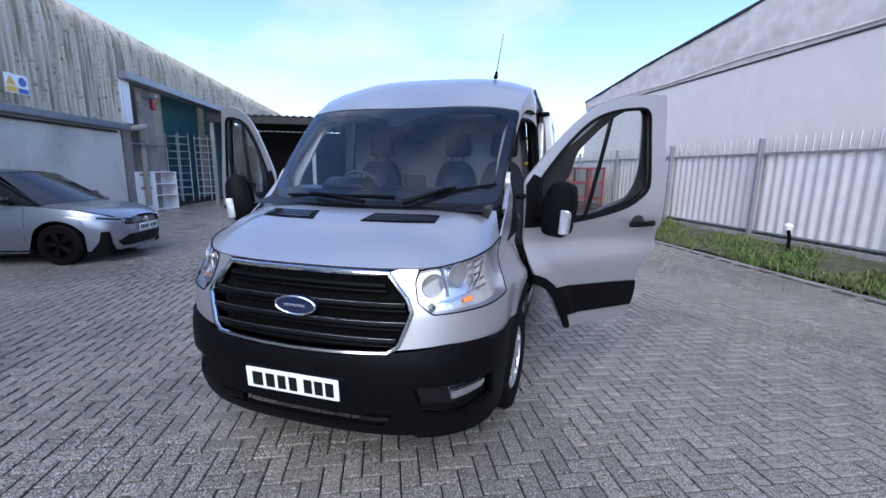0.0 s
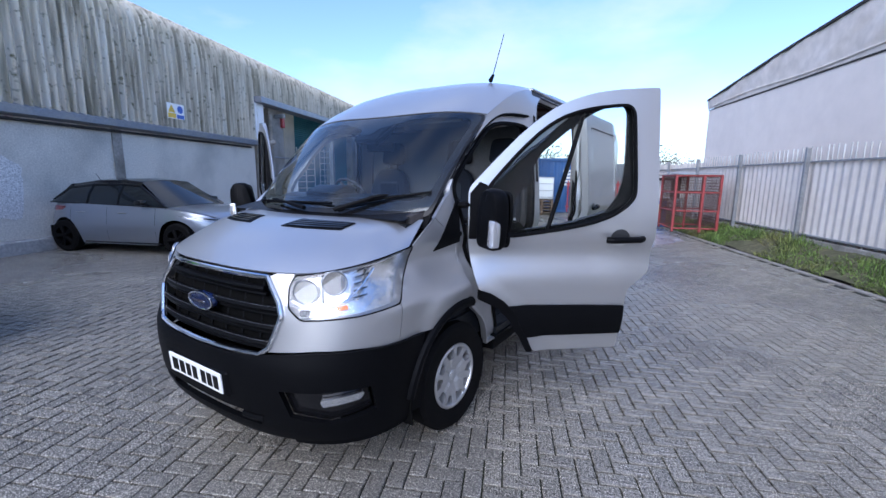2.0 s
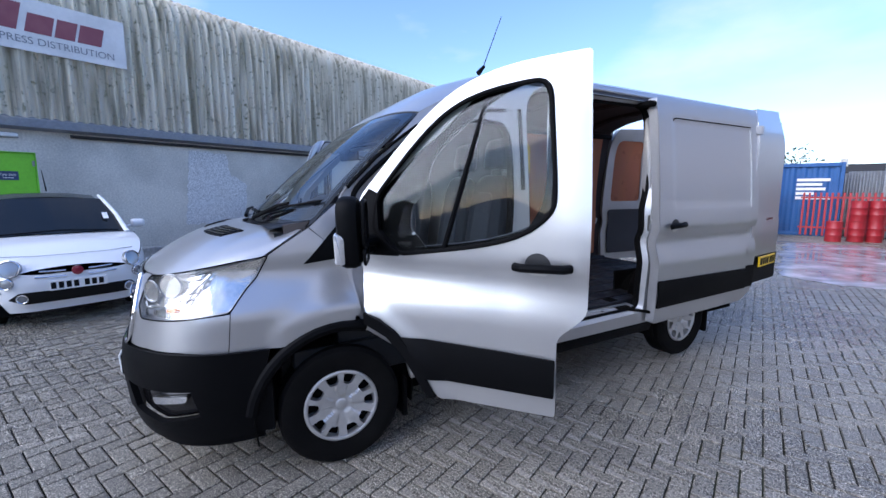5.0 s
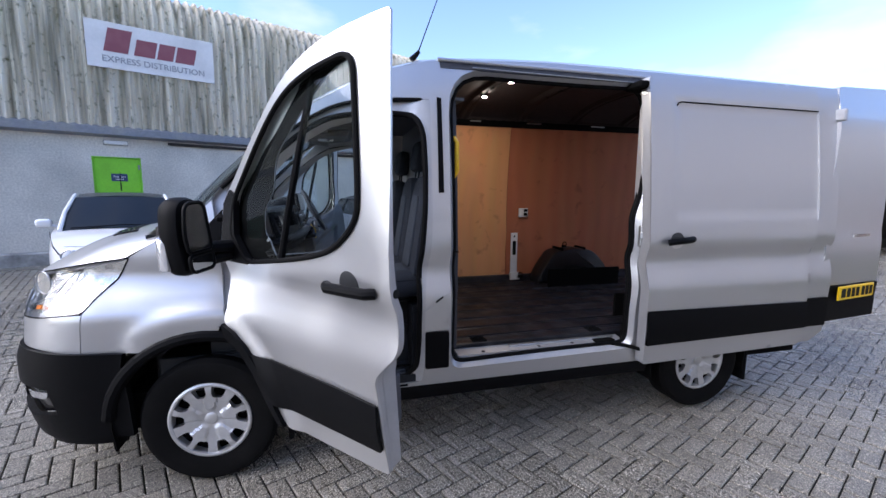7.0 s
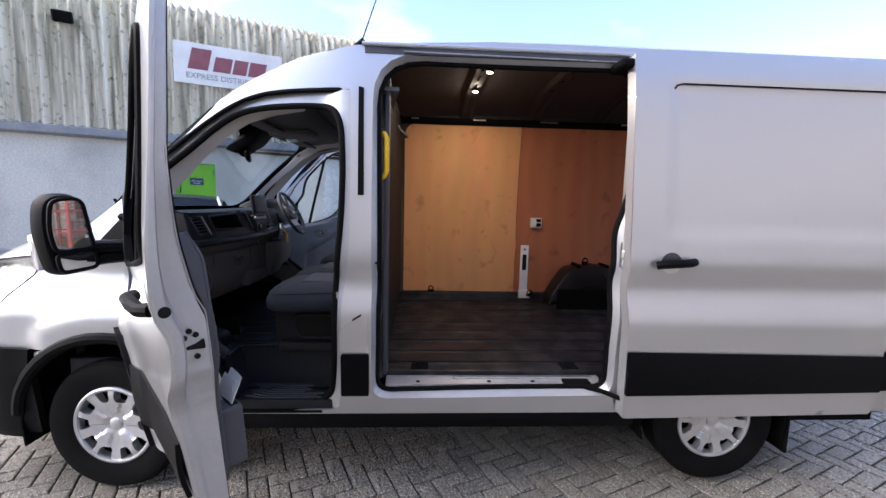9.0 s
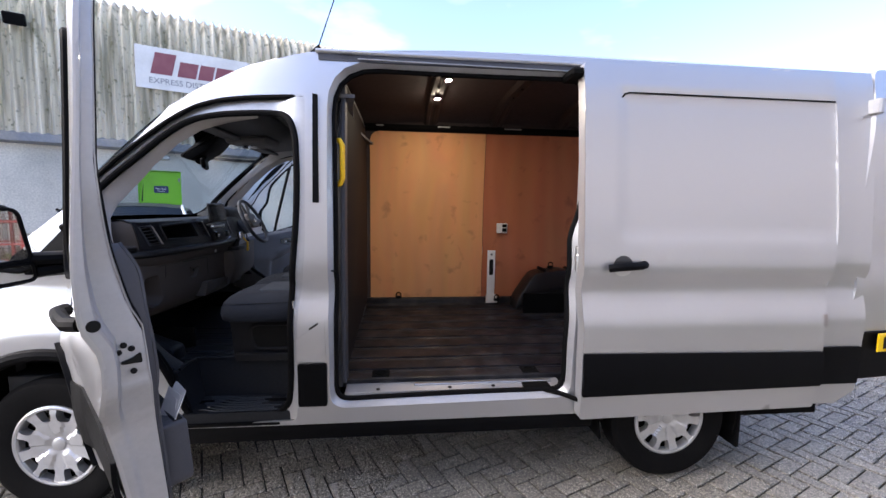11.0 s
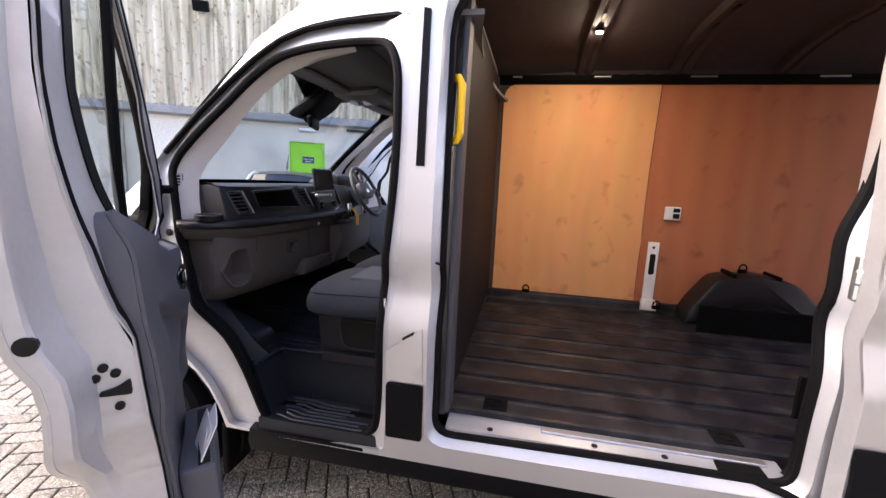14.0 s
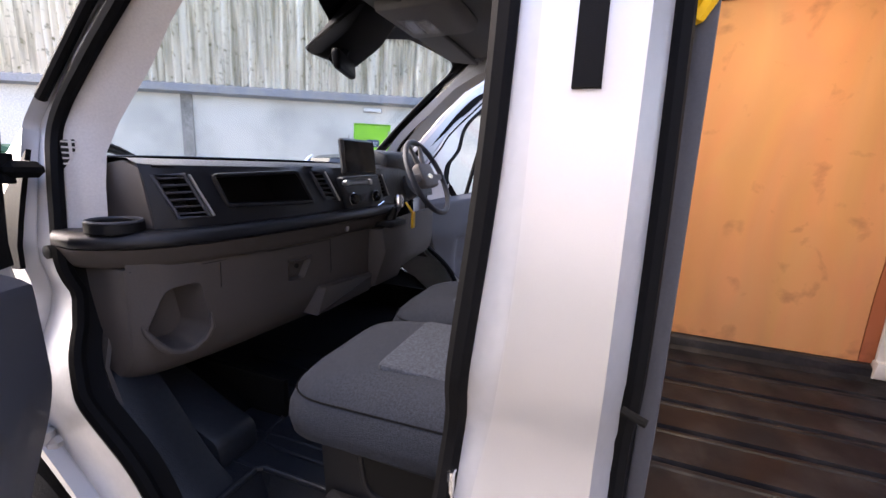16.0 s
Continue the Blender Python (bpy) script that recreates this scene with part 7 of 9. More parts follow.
# steering wheel
sw = Matrix.Translation((-0.42, 0.52, 1.44)) @ pose(0, 0, 0, -62)
bm = B()
tube(bm, [(0.185 * math.cos(2 * math.pi * i / 40), 0.185 * math.sin(2 * math.pi * i / 40), 0) for i in range(40)], 0.0135, 10, closed=True)
wheel_rim = part("steering_wheel", bm, TRIM, van, "black steering wheel", m=sw)
bm = B()
prism(bm, rounded([(-0.08, -0.07, .03), (0.08, -0.07, .03), (0.09, 0.05, .03), (-0.09, 0.05, .03)]), -0.03, 0.012, "z", 0.01)
for a in (180, 0, 250, 290):
    tube(bm, [(0.05 * math.cos(radians(a)), 0.05 * math.sin(radians(a)), -0.012), (0.18 * math.cos(radians(a)), 0.18 * math.sin(radians(a)), 0)], [0.026, 0.014], 8, squash=0.5)
part("wheel_boss", bm, TRIM_MID, wheel_rim)
bm = B()
lathe(bm, [(1, 0.013), (0.9, 0.016), (0, 0.017)], "z", 24, Matrix.Diagonal((0.03, 0.014, 1, 1)))
part("boss_badge", bm, CHROME, wheel_rim)
bm = B()
tube(bm, [(-0.42, 0.44, 1.40), (-0.42, 0.25, 1.28)], 0.06, 12)
part("steering_column", bm, TRIM, van)
bm = B()
prism(bm, rounded([(0.18, 1.44, .02), (0.38, 1.42, .02), (0.40, 1.54, .04), (0.30, 1.565, .05), (0.15, 1.50, .02)]), -0.60, -0.24, "x", 0.02)
part("instrument_hood", bm, DASHTOP, top)

# seats
def seat(x0, x1, label, squab=0.47):
    """A fabric seat: rounded cushion with a front band and pale inset, back and headrest."""
    xm, w = (x0 + x1) / 2, x1 - x0
    at = Matrix.Translation((xm, 0, 0))
    y0, y1 = 0.735, 0.735 + squab

    def plan(e, r):
        return rounded([(-w / 2 + e, y0 + e, r), (w / 2 - e, y0 + e, r), (w / 2 - e * 0.4, y1, 0.03), (-w / 2 + e * 0.4, y1, 0.03)], 8)
    bm = B()
    rings = []
    for e, r, z in ((0.035, 0.10, 0.935), (0.008, 0.11, 0.955), (0.0, 0.12, 0.985), (0.003, 0.12, 1.01), (0.015, 0.115, 1.04), (0.04, 0.10, 1.066), (0.08, 0.08, 1.083), (0.12, 0.06, 1.09), (0.17, 0.03, 1.092)):
        rings.append([bm.verts.new((u, v, z + 0.02 * (v - y0) / squab)) for u, v in plan(e, r)])
    for lo, hi in zip(rings, rings[1:]):
        for i in range(len(lo)):
            j = (i + 1) % len(lo)
            bm.faces.new((lo[i], lo[j], hi[j], hi[i]))
    bm.faces.new(rings[-1])
    bm.faces.new(list(reversed(rings[0])))
    base = part("seat_cushion", bm, FABRIC, van, label, m=at, angle=60)
    bm = B()
    prism(bm, rounded([(-w * 0.30, y0 + 0.20, .02), (w * 0.30, y0 + 0.20, .02), (w * 0.30, y1 - 0.03, .01), (-w * 0.30, y1 - 0.03, .01)]), 1.085, 1.1085, "z", 0.006)
    part("cushion_inset", bm, FABRIC_INSET, base)
    bm = B()
    tube(bm, [(u, v, 1.040 + 0.02 * (v - y0) / squab) for u, v in plan(0.014, 0.115)], 0.002, 6, closed=True)
    part("seam", bm, BLACK, base)
    lean = Matrix.Translation((xm, 1.20, 1.05)) @ pose(0, 0, 0, -9)
    bm = B()
    prism(bm, rounded([(-w / 2, 0, .05), (w / 2, 0, .05), (w * 0.46, 0.5, .1), (w * 0.28, 0.66, .08), (-w * 0.28, 0.66, .08), (-w * 0.46, 0.5, .1)]), -0.07, 0.05, "y", 0.04)
    back = part("seat_back", bm, FABRIC, van, m=lean)
    bm = B()
    prism(bm, rounded([(-w * 0.25, 0.06, .03), (w * 0.25, 0.06, .03), (w * 0.22, 0.52, .05), (-w * 0.22, 0.52, .05)]), -0.082, -0.06, "y", 0.008)
    part("back_inset", bm, FABRIC_INSET, back)
    bm = B()
    prism(bm, rounded([(-0.13, 0.71, .05), (0.13, 0.71, .05), (0.115, 0.93, .06), (-0.115, 0.93, .06)]), -0.05, 0.05, "y", 0.03)
    for sgn in (-1, 1):
        tube(bm, [(sgn * 0.06, 0, 0.62), (sgn * 0.06, 0, 0.74)], 0.007)
    part("headrest", bm, FABRIC, back)


seat(0.445, 0.895, "dark grey fabric passenger seat")
seat(0.0, 0.435, "dark grey fabric passenger seat")
seat(-0.84, -0.34, "dark grey fabric driver seat")
bm = B()
prism(bm, rounded([(0.785, 0.70, .02), (1.34, 0.70, .02), (1.34, 0.935, .02), (0.765, 0.935, .02)]), -0.02, 0.772, "x", 0.008)
prism(bm, rounded([(0.80, 0.70, 0), (1.34, 0.70, 0), (1.34, 0.745, .01), (0.80, 0.745, .01)]), 0.70, 0.80, "x", 0.006)
SEAT_BASE = material("seat_base_plastic", (0.011, 0.0115, 0.014), 0.5, spec=0.3, grain=0.1, scale=200, bump=0.3, bump_scale=600)
plinth = part("seat_box", bm, SEAT_BASE, van, "dark plastic seat box")
bm = B()
tube(bm, [(0.774, y, z) for y, z in rounded([(0.90, 0.765, .04), (1.26, 0.765, .04), (1.26, 0.905, .04), (0.87, 0.905, .06)])], 0.009, 8, closed=True)
part("box_moulding", bm, SEAT_BASE, plinth)
# thin black plate on the box side paints the shade of a hollow
bm = B()
prism(bm, rounded([(0.905, 0.772, .035), (1.255, 0.772, .035), (1.255, 0.90, .035), (0.88, 0.90, .05)]), 0.771, 0.7745, "x")
part("box_hollow", bm, INK, plinth)
bm = B()
prism(bm, rounded([(0.80, 0.60, .02), (1.34, 0.60, .02), (1.34, 0.91, .02), (0.76, 0.91, .02)]), -0.82, -0.36, "x", 0.012)
part("seat_box", bm, BLACK, van)

# floor, step well, footwell carpet
FLOOR = material("cab_rubber_floor", (0.0085, 0.0108, 0.0150), 0.42, spec=0.3, grain=0.2, scale=80, stain=0.4, stain_scale=5, stain_colour=(0.010, 0.012, 0.016), bump=0.3, bump_scale=300)
bm = B()
box(bm, -0.95, -0.25, 0.50, 0.752, 1.375, 0.703, 0.006)
box(bm, 0.752, -0.25, 0.50, 0.93, 0.566, 0.703, 0.006)
box(bm, -0.82, -0.30, 0.50, 0.82, -0.25, 1.36)
cab_floor = part("cab_floor", bm, FLOOR, van, "black rubber cab floor")
bm = B()
tube(bm, [(0.915, 0.562, 0.706), (0.85, 0.562, 0.708), (0.765, 0.562, 0.709), (0.750, 0.58, 0.709), (0.749, 0.80, 0.709), (0.748, 1.06, 0.708)], 0.008, 8)
part("floor_edge", bm, FLOOR, cab_floor)
bm = B()
tube(bm, [(0.40, 0.44, 0.704), (0.60, 0.47, 0.704), (0.665, 0.49, 0.704), (0.675, 0.60, 0.704), (0.672, 0.78, 0.704)], 0.006, 8)
part("floor_bead", bm, FLOOR, cab_floor)
for x in (0.10, 0.22, 0.34, 0.46, 0.58):
    bm = B()
    box(bm, x, 0.05, 0.70, x + 0.05, 0.72, 0.708, 0.003)
    part("floor_rib", bm, FLOOR, cab_floor)
bm = B()
prism(bm, [(0.752, 0.70), (0.752, 0.42), (0.99, 0.42), (0.99, 0.494), (0.795, 0.502)], 0.60, 1.14, "y")
prism(bm, [(0.566, 0.70), (0.50, 0.42), (0.66, 0.42), (0.635, 0.502)], 0.752, 0.95, "x")
box(bm, 0.752, 1.13, 0.42, 0.93, 1.375, 0.90)
# lighter bluish colour that puts the sheen lines onto the tread ribs
TREAD_SHEEN = material("tread_sheen", (0.030, 0.036, 0.047), 0.4, grain=0.2, scale=60)
well = part("step_well", bm, FLOOR, van, "black moulded step well")
for i in range(7):
    bm = B()
    x = 0.815 + 0.024 * i
    k = 0.05 if i > 3 else -0.03
    tube(bm, [(x, 0.67 + 0.02 * (i % 3), 0.503), (x, 0.78 - 0.015 * i, 0.503), (x + 0.02, 0.84 - 0.015 * i, 0.502), (x + 0.02, 1.03 + k - 0.03 * (i % 2), 0.502)], 0.005, 6)
    part("tread_rib", bm, TREAD_SHEEN, well)
bm = B()
prism(bm, [(0.93, 0.455), (1.002, 0.44), (1.002, 0.425), (0.93, 0.43)], 0.56, 1.09, "y", 0.004)
part("kick_plate", bm, BLACK, van, "black plastic sill plate")
bm = B()
prism(bm, rounded([(0.0, 0.70, 0), (0.485, 0.70, .01), (0.475, 0.775, .03), (0.40, 0.80, .06), (0.10, 0.93, .08), (0.0, 0.93, 0)]), 0.66, 0.80, "x", 0.025)
prism(bm, rounded([(0.0, 0.70, 0), (0.545, 0.70, .01), (0.46, 0.76, .05), (0.34, 0.90, .06), (0.26, 0.98, .03), (0.0, 0.98, 0)]), 0.80, 0.925, "x", 0.02)
part("wheel_hump", bm, FLOOR, van, "black moulded wheel hump")

# pillars, headliner, console, inside mirror
for mir in MIRRORED:
    g = -1 if mir else 1
    part("kick_panel", sheet([(0.02, 0.92), (0.33, 0.92), (0.27, 1.0), (0.24, 1.1), (0.20, 1.29), (0.02, 1.29)], lambda y, z: side(y, z, -0.09), step=0.08, thick=0.01, mirror=mir), TAUPE, van)
    edge_out = [(0.205, 1.315), (0.17, 1.42), (0.15, 1.50), (0.175, 1.60), (0.275, 1.72), (0.395, 1.81), (0.53, 1.925), (0.66, 2.0), (0.80, 2.03), (0.98, 2.045)]
    edge_in = [(0.25, 1.32), (0.225, 1.42), (0.215, 1.50), (0.245, 1.572), (0.36, 1.695), (0.43, 1.775), (0.56, 1.895), (0.68, 1.965), (0.82, 2.005), (0.98, 2.03)]
    bm = B()
    rows_p = []
    for (ya, za), (yb, zb) in zip(edge_out, edge_in):
        xa = side_x(ya, za) - 0.055
        rows_p.append([bm.verts.new((g * xx, yy, zz)) for xx, yy, zz in ((xa + 0.02, ya - 0.05, za), (xa, ya, za), (xa - 0.02, ya * 0.5 + yb * 0.5 + 0.004, za * 0.5 + zb * 0.5), (xa - 0.045, yb, zb), (xa - 0.075, yb - 0.05, zb + 0.015))])
    for p, q in zip(rows_p, rows_p[1:]):
        for i in range(4):
            bm.faces.new((p[i], p[i + 1], q[i + 1], q[i]))
    part("pillar_trim", bm, TRIM_LIGHT, van, "pale grey pillar trim", angle=70)
    grille = Matrix.Translation((g * 0.866, 0.158, 1.483)) @ pose(0, 0, 0, 0, 0, g * -30)
    bm = B()
    prism(bm, rounded([(-0.016, -0.050, .008), (0.016, -0.042, .008), (0.018, 0.040, .008), (-0.018, 0.044, .008)]), -0.004, 0.003, "y", 0.001)
    vent = part("pillar_vent", bm, INK, van, m=grille)
    for i in range(7):
        bm = B()
        box(bm, -0.016, 0.002, -0.040 + 0.0125 * i, 0.016, 0.006, -0.036 + 0.0125 * i)
        part("vent_bar", bm, TRIM_LIGHT, vent)
    bm = B()
    box(bm, -0.003, 0.002, -0.046, 0.003, 0.0065, 0.042)
    part("vent_bar", bm, TRIM_LIGHT, vent)
part("headliner", sheet([(-0.93, 0.02), (0.93, 0.02), (0.93, 0.235), (-0.93, 0.235)], lambda a, s: (lambda p: (p[0], p[1], min(p[2] - 0.06, 2.17)))(roof(a, s)), step=0.05, thick=0.02), HEADLINER, van, "grey fabric headliner")
bm = B()
prism(bm, rounded([(0.50, 2.02, .03), (0.86, 2.06, .05), (0.92, 2.16, .05), (0.55, 2.12, .03)]), -0.70, 0.70, "x", 0.02)
shelf = part("overhead_shelf", bm, HEADLINER, van, "grey overhead parcel shelf")
bm = B()
prism(bm, rounded([(0.54, 1.99, .03), (0.80, 2.0, .03), (0.82, 2.05, .02), (0.54, 2.04, .02)]), -0.16, 0.16, "x", 0.015)
part("overhead_console", bm, TRIM_MID, van)
bm = B()
box(bm, -0.07, 0.585, 1.982, 0.07, 0.70, 1.992, 0.004)
part("roof_lamp", bm, LENS, van)
for x0, x1 in ((0.18, 0.70), (-0.70, -0.18)):
    bm = B()
    prism(bm, rounded([(0.50, 2.03, .01), (0.66, 2.005, .01), (0.66, 2.025, .01), (0.51, 2.05, .01)]), x0, x1, "x", 0.006)
    part("sun_visor", bm, HEADLINER, van)
bm = B()
prism(bm, rounded([(0.22, 1.90, .03), (0.30, 1.87, .03), (0.43, 1.95, .03), (0.52, 2.06, .03), (0.44, 2.07, .02)]), -0.11, 0.13, "x", 0.02)
tube(bm, [(0.04, 0.33, 1.92), (0.08, 0.345, 1.87)], [0.04, 0.03])
part("camera_cover", bm, BLACK, van, "black sensor cover behind the windscreen")
bm = B()
prism(bm, rounded([(-0.11, -0.035, .02), (0.11, -0.035, .02), (0.12, 0.035, .025), (-0.12, 0.035, .025)]), -0.015, 0.015, "y", 0.012)
part("inside_mirror", bm, BLACK, van, m=Matrix.Translation((0.06, 0.365, 1.855)) @ pose(0, 0, 0, 6, 0, 18))


# ---- parked cars ----
def car(name, m, label, L, W, belt, n_plan, axles, r_wheel, paint, roof_mat, house, group=""):
    """A hatchback, nose to +x: belt is the height of the body's upper edge by x, house the stations of the cabin."""
    c = thing(name, m, label, "car", group)
    A, Bh = L / 2, W / 2
    ENDS = [(0.18, 0.955), (0.32, 0.99), (0.5, 1.0), (0.65, 0.99), (0.8, 0.965), (0.95, 0.93), (1.1, 0.9)]
    WIDE = [(0.18, 0.93), (0.35, 0.975), (0.55, 1.0), (0.7, 0.99), (0.85, 0.965), (1.0, 0.93), (1.1, 0.9)]

    def at(t, z, off=0.0):
        a, b = (A * lerp_table(z, ENDS) + off), (Bh * lerp_table(z, WIDE) + off)
        cx, sy = a * math.cos(t), b * math.sin(t)
        r = (abs(cx / a) ** n_plan + abs(sy / b) ** n_plan) ** (-1 / n_plan)
        return (cx * r, sy * r, z)

    def nose(y, z, off=0.0):
        b = Bh * lerp_table(z, WIDE)
        return (A * lerp_table(z, ENDS) * max(0.0, 1 - (min(abs(y), b * 0.999) / b) ** n_plan) ** (1 / n_plan) + off, y, z)

    def flank(x, z, off=0.0):
        a = A * lerp_table(z, ENDS)
        return (x, Bh * lerp_table(z, WIDE) * max(0.0, 1 - (min(abs(x), a * 0.999) / a) ** n_plan) ** (1 / n_plan) + off, z)
    bm = B()
    rows_c = []
    N, K = 320, 16
    for i in range(N):
        t = 2 * math.pi * i / N
        x, y, _ = at(t, 0.5)
        top_z = lerp_table(x, belt)
        low = 0.19
        if abs(y) > Bh * 0.8:
            for ax in axles:
                d = abs(x - ax)
                R = r_wheel + 0.055
                if d < R:
                    low = max(low, r_wheel + math.sqrt(R * R - d * d))
        rows_c.append([bm.verts.new(at(t, low + (top_z - low) * k / K)) for k in range(K + 1)])
    for i in range(N):
        a, b = rows_c[i], rows_c[(i + 1) % N]
        for k in range(K):
            bm.faces.new((a[k], b[k], b[k + 1], a[k + 1]))
    deck = []
    M = 46
    for i in range(M + 1):
        x = -A * 0.975 + 2 * A * 0.975 * i / M
        z = lerp_table(x, belt)
        a = A * lerp_table(z, ENDS)
        w = Bh * lerp_table(z, WIDE) * max(0.0, 1 - (min(abs(x), a * 0.999) / a) ** n_plan) ** (1 / n_plan)
        deck.append([bm.verts.new((x, w * j / 6, z + 0.045 * (1 - abs(j / 6) ** 2.4))) for j in range(-6, 7)])
    for a, b in zip(deck, deck[1:]):
        for j in range(12):
            bm.faces.new((a[j], b[j], b[j + 1], a[j + 1]))
    body = part("body", bm, paint, c, angle=40)
    bm = B()
    box(bm, -A * 0.9, -Bh * 0.8, 0.16, A * 0.9, Bh * 0.8, 0.5)
    part("underside", bm, DARKMETAL, c)
    # cabin: (x, base z, roof z, base half-width, roof half-width)

    def section(st, off=0.0):
        x, zb, zr, hb, hr = st
        h = zr - zb
        return [(x, hb + off, zb), (x, hb + (hr - hb) * 0.35 + 0.012 + off, zb + 0.4 * h), (x, hr + 0.02 + off, zb + 0.82 * h), (x, hr - 0.05, zr - 0.005 + off), (x, hr * 0.5, zr + 0.022 + off), (x, 0, zr + 0.03 + off)]

    def loft(stations, lo, hi, bm, flip, off=0.0, parts=6):
        secs = []
        for s0, s1 in zip(stations, stations[1:]):
            for i in range(parts):
                f = i / parts
                secs.append([a + (b - a) * f for a, b in zip(s0, s1)])
        secs.append(list(stations[-1]))
        rows_h = [[bm.verts.new((p[0], p[1] * flip, p[2])) for p in section(s, off)[lo:hi]] for s in secs]
        for a, b in zip(rows_h, rows_h[1:]):
            for k in range(len(a) - 1):
                if len({a[k].co.to_tuple(5), b[k].co.to_tuple(5), b[k + 1].co.to_tuple(5), a[k + 1].co.to_tuple(5)}) > 2:
                    bm.faces.new((a[k], b[k], b[k + 1], a[k + 1]))
    bm = B()
    for g in (1, -1):
        loft(house[1:-1], 2, 6, bm, g)
    bmesh.ops.remove_doubles(bm, verts=bm.verts, dist=1e-4)
    part("roof", bm, roof_mat, c)
    for g in (1, -1):
        bm = B()
        loft(house, 0, 3, bm, g)
        bmesh.ops.dissolve_degenerate(bm, dist=1e-4, edges=bm.edges[:])
        part("side_glass", bm, CAR_GLASS, c, "dark tinted side windows")
        for k in (2, 3):
            if k < len(house) - 1:
                p = section(house[k], 0.004)
                bm = B()
                tube(bm, [(q[0], q[1] * g, q[2]) for q in p[:3]], 0.025, 6, squash=0.3)
                part("pillar", bm, GLOSSBLACK, c)
        bm = B()
        line = [section(s, 0.002) for s in house]
        tube(bm, [(q[0][0], q[0][1] * g, q[0][2]) for q in line], 0.012, 6)
        part("waist_seal", bm, GLOSSBLACK, c)
        bm = B()
        tube(bm, [(q[2][0], q[2][1] * g, q[2][2]) for q in line], 0.028, 8)
        part("roof_rail", bm, roof_mat if roof_mat is not paint else paint, c)
    for a, b, nm in ((house[0], house[1], "windscreen"), (house[-1], house[-2], "rear_window")):
        bm = B()
        low = [(a[0], a[3] * 0.97 * u, a[1] + 0.04 * (1 - u * u)) for u in (-1, -0.5, 0, 0.5, 1)]
        low = [(x + (0.12 if nm == "windscreen" else -0.05) * (1 - (y / a[3]) ** 2), y, z) for x, y, z in low]
        hi = [(b[0], b[4] * u, b[2] + 0.02 * (1 - u * u)) for u in (-1, -0.5, 0, 0.5, 1)]
        lo_v, hi_v = [bm.verts.new(p) for p in low], [bm.verts.new(p) for p in hi]
        for k in range(4):
            bm.faces.new((lo_v[k], lo_v[k + 1], hi_v[k + 1], hi_v[k]))
        part(nm, bm, CAR_GLASS, c)
    return c, body, nose, flank, Bh


CAR_GLASS = material("dark_car_glass", (0.010, 0.013, 0.016), 0.04, spec=0.35)


def car_wheel(c, x, y, r, rim_mat, spokes=5, wide=0.19):
    g = 1 if y > 0 else -1
    m = Matrix.Translation((x, y, r)) @ Matrix.Rotation(0 if g > 0 else math.pi, 4, "Z")
    bm = B()
    lathe(bm, [(r * 0.66, -wide / 2), (r * 0.9, -wide / 2), (r, -wide * 0.38), (r, wide * 0.38), (r * 0.9, wide / 2), (r * 0.66, wide / 2)], "y", 36, caps=False)
    tyre = part("tyre", bm, TYRE, c, m=m)
    bm = B()
    lathe(bm, [(r * 0.66, wide / 2 - 0.005), (r * 0.63, wide / 2 + 0.004), (r * 0.6, wide / 2 - 0.02), (r * 0.58, -0.02)], "y", 36, caps=False)
    for k in range(spokes):
        a = 2 * math.pi * k / spokes
        for da in (-0.13, 0.13):
            tube(bm, [(0.03 * math.cos(a), wide / 2 - 0.015, 0.03 * math.sin(a)), (r * 0.63 * math.cos(a + da), wide / 2 - 0.008, r * 0.63 * math.sin(a + da))], [0.03, 0.02], 6)
    lathe(bm, [(0.04, wide / 2 - 0.02), (0.04, wide / 2 + 0.0), (0, wide / 2 + 0.004)], "y", 16)
    part("rim", bm, rim_mat, tyre)
    bm = B()
    lathe(bm, [(r * 0.60, -0.02), (r * 0.60, 0.0), (0, 0.0)], "y", 24)
    part("brake_disc", bm, DARKMETAL, tyre)


GREY_CAR = material("grey_metallic_paint", (0.30, 0.325, 0.375), 0.28, 0.8, grain=0.02, scale=800, coat=0.9)
WHITE_CAR = material("white_car_paint", (0.78, 0.79, 0.80), 0.3, grain=0.01, scale=300, coat=0.9)
AXL = (1.20, -1.34)
grey_belt = [(-2.05, 0.80), (-1.7, 0.95), (-1.2, 0.97), (-0.2, 0.94), (0.75, 0.915), (1.0, 0.90), (1.5, 0.84), (1.8, 0.76), (1.95, 0.69), (2.05, 0.66)]
grey_house = [(0.98, 0.905, 0.91, 0.78, 0.76), (0.30, 0.935, 1.385, 0.80, 0.58), (-0.05, 0.94, 1.42, 0.81, 0.60), (-0.75, 0.95, 1.41, 0.81, 0.59), (-1.35, 0.97, 1.33, 0.78, 0.56), (-1.72, 0.97, 1.02, 0.72, 0.62)]
corsa, cbody, nose, flank, Bh = car("grey_hatchback", pose(-7.04, 5.22, 0.10, 0, 0, -1), "grey metallic hatchback with a black roof and black wheels", 4.06, 1.765, grey_belt, 3.7, AXL, 0.315, GREY_CAR, GLOSSBLACK, grey_house, "parked cars")
for x in AXL:
    for g in (1, -1):
        car_wheel(corsa, x, g * (Bh - 0.135), 0.315, RUBBER, 5)
TAIL_RED = material("tail_lamp_red", (0.16, 0.01, 0.012), 0.2, coat=0.5)
LAMP = material("car_lamp", (0.26, 0.27, 0.29), 0.2, 0.6, coat=0.3)


def nose_part(name, outline, nose, mat, parent, off=0.012, thick=0.02, label=""):
    return part(name, sheet(rounded([(u, v, 0.015) for u, v in outline], 3), lambda y, z: nose(y, z, off), step=0.06, thick=thick), mat, parent, label)


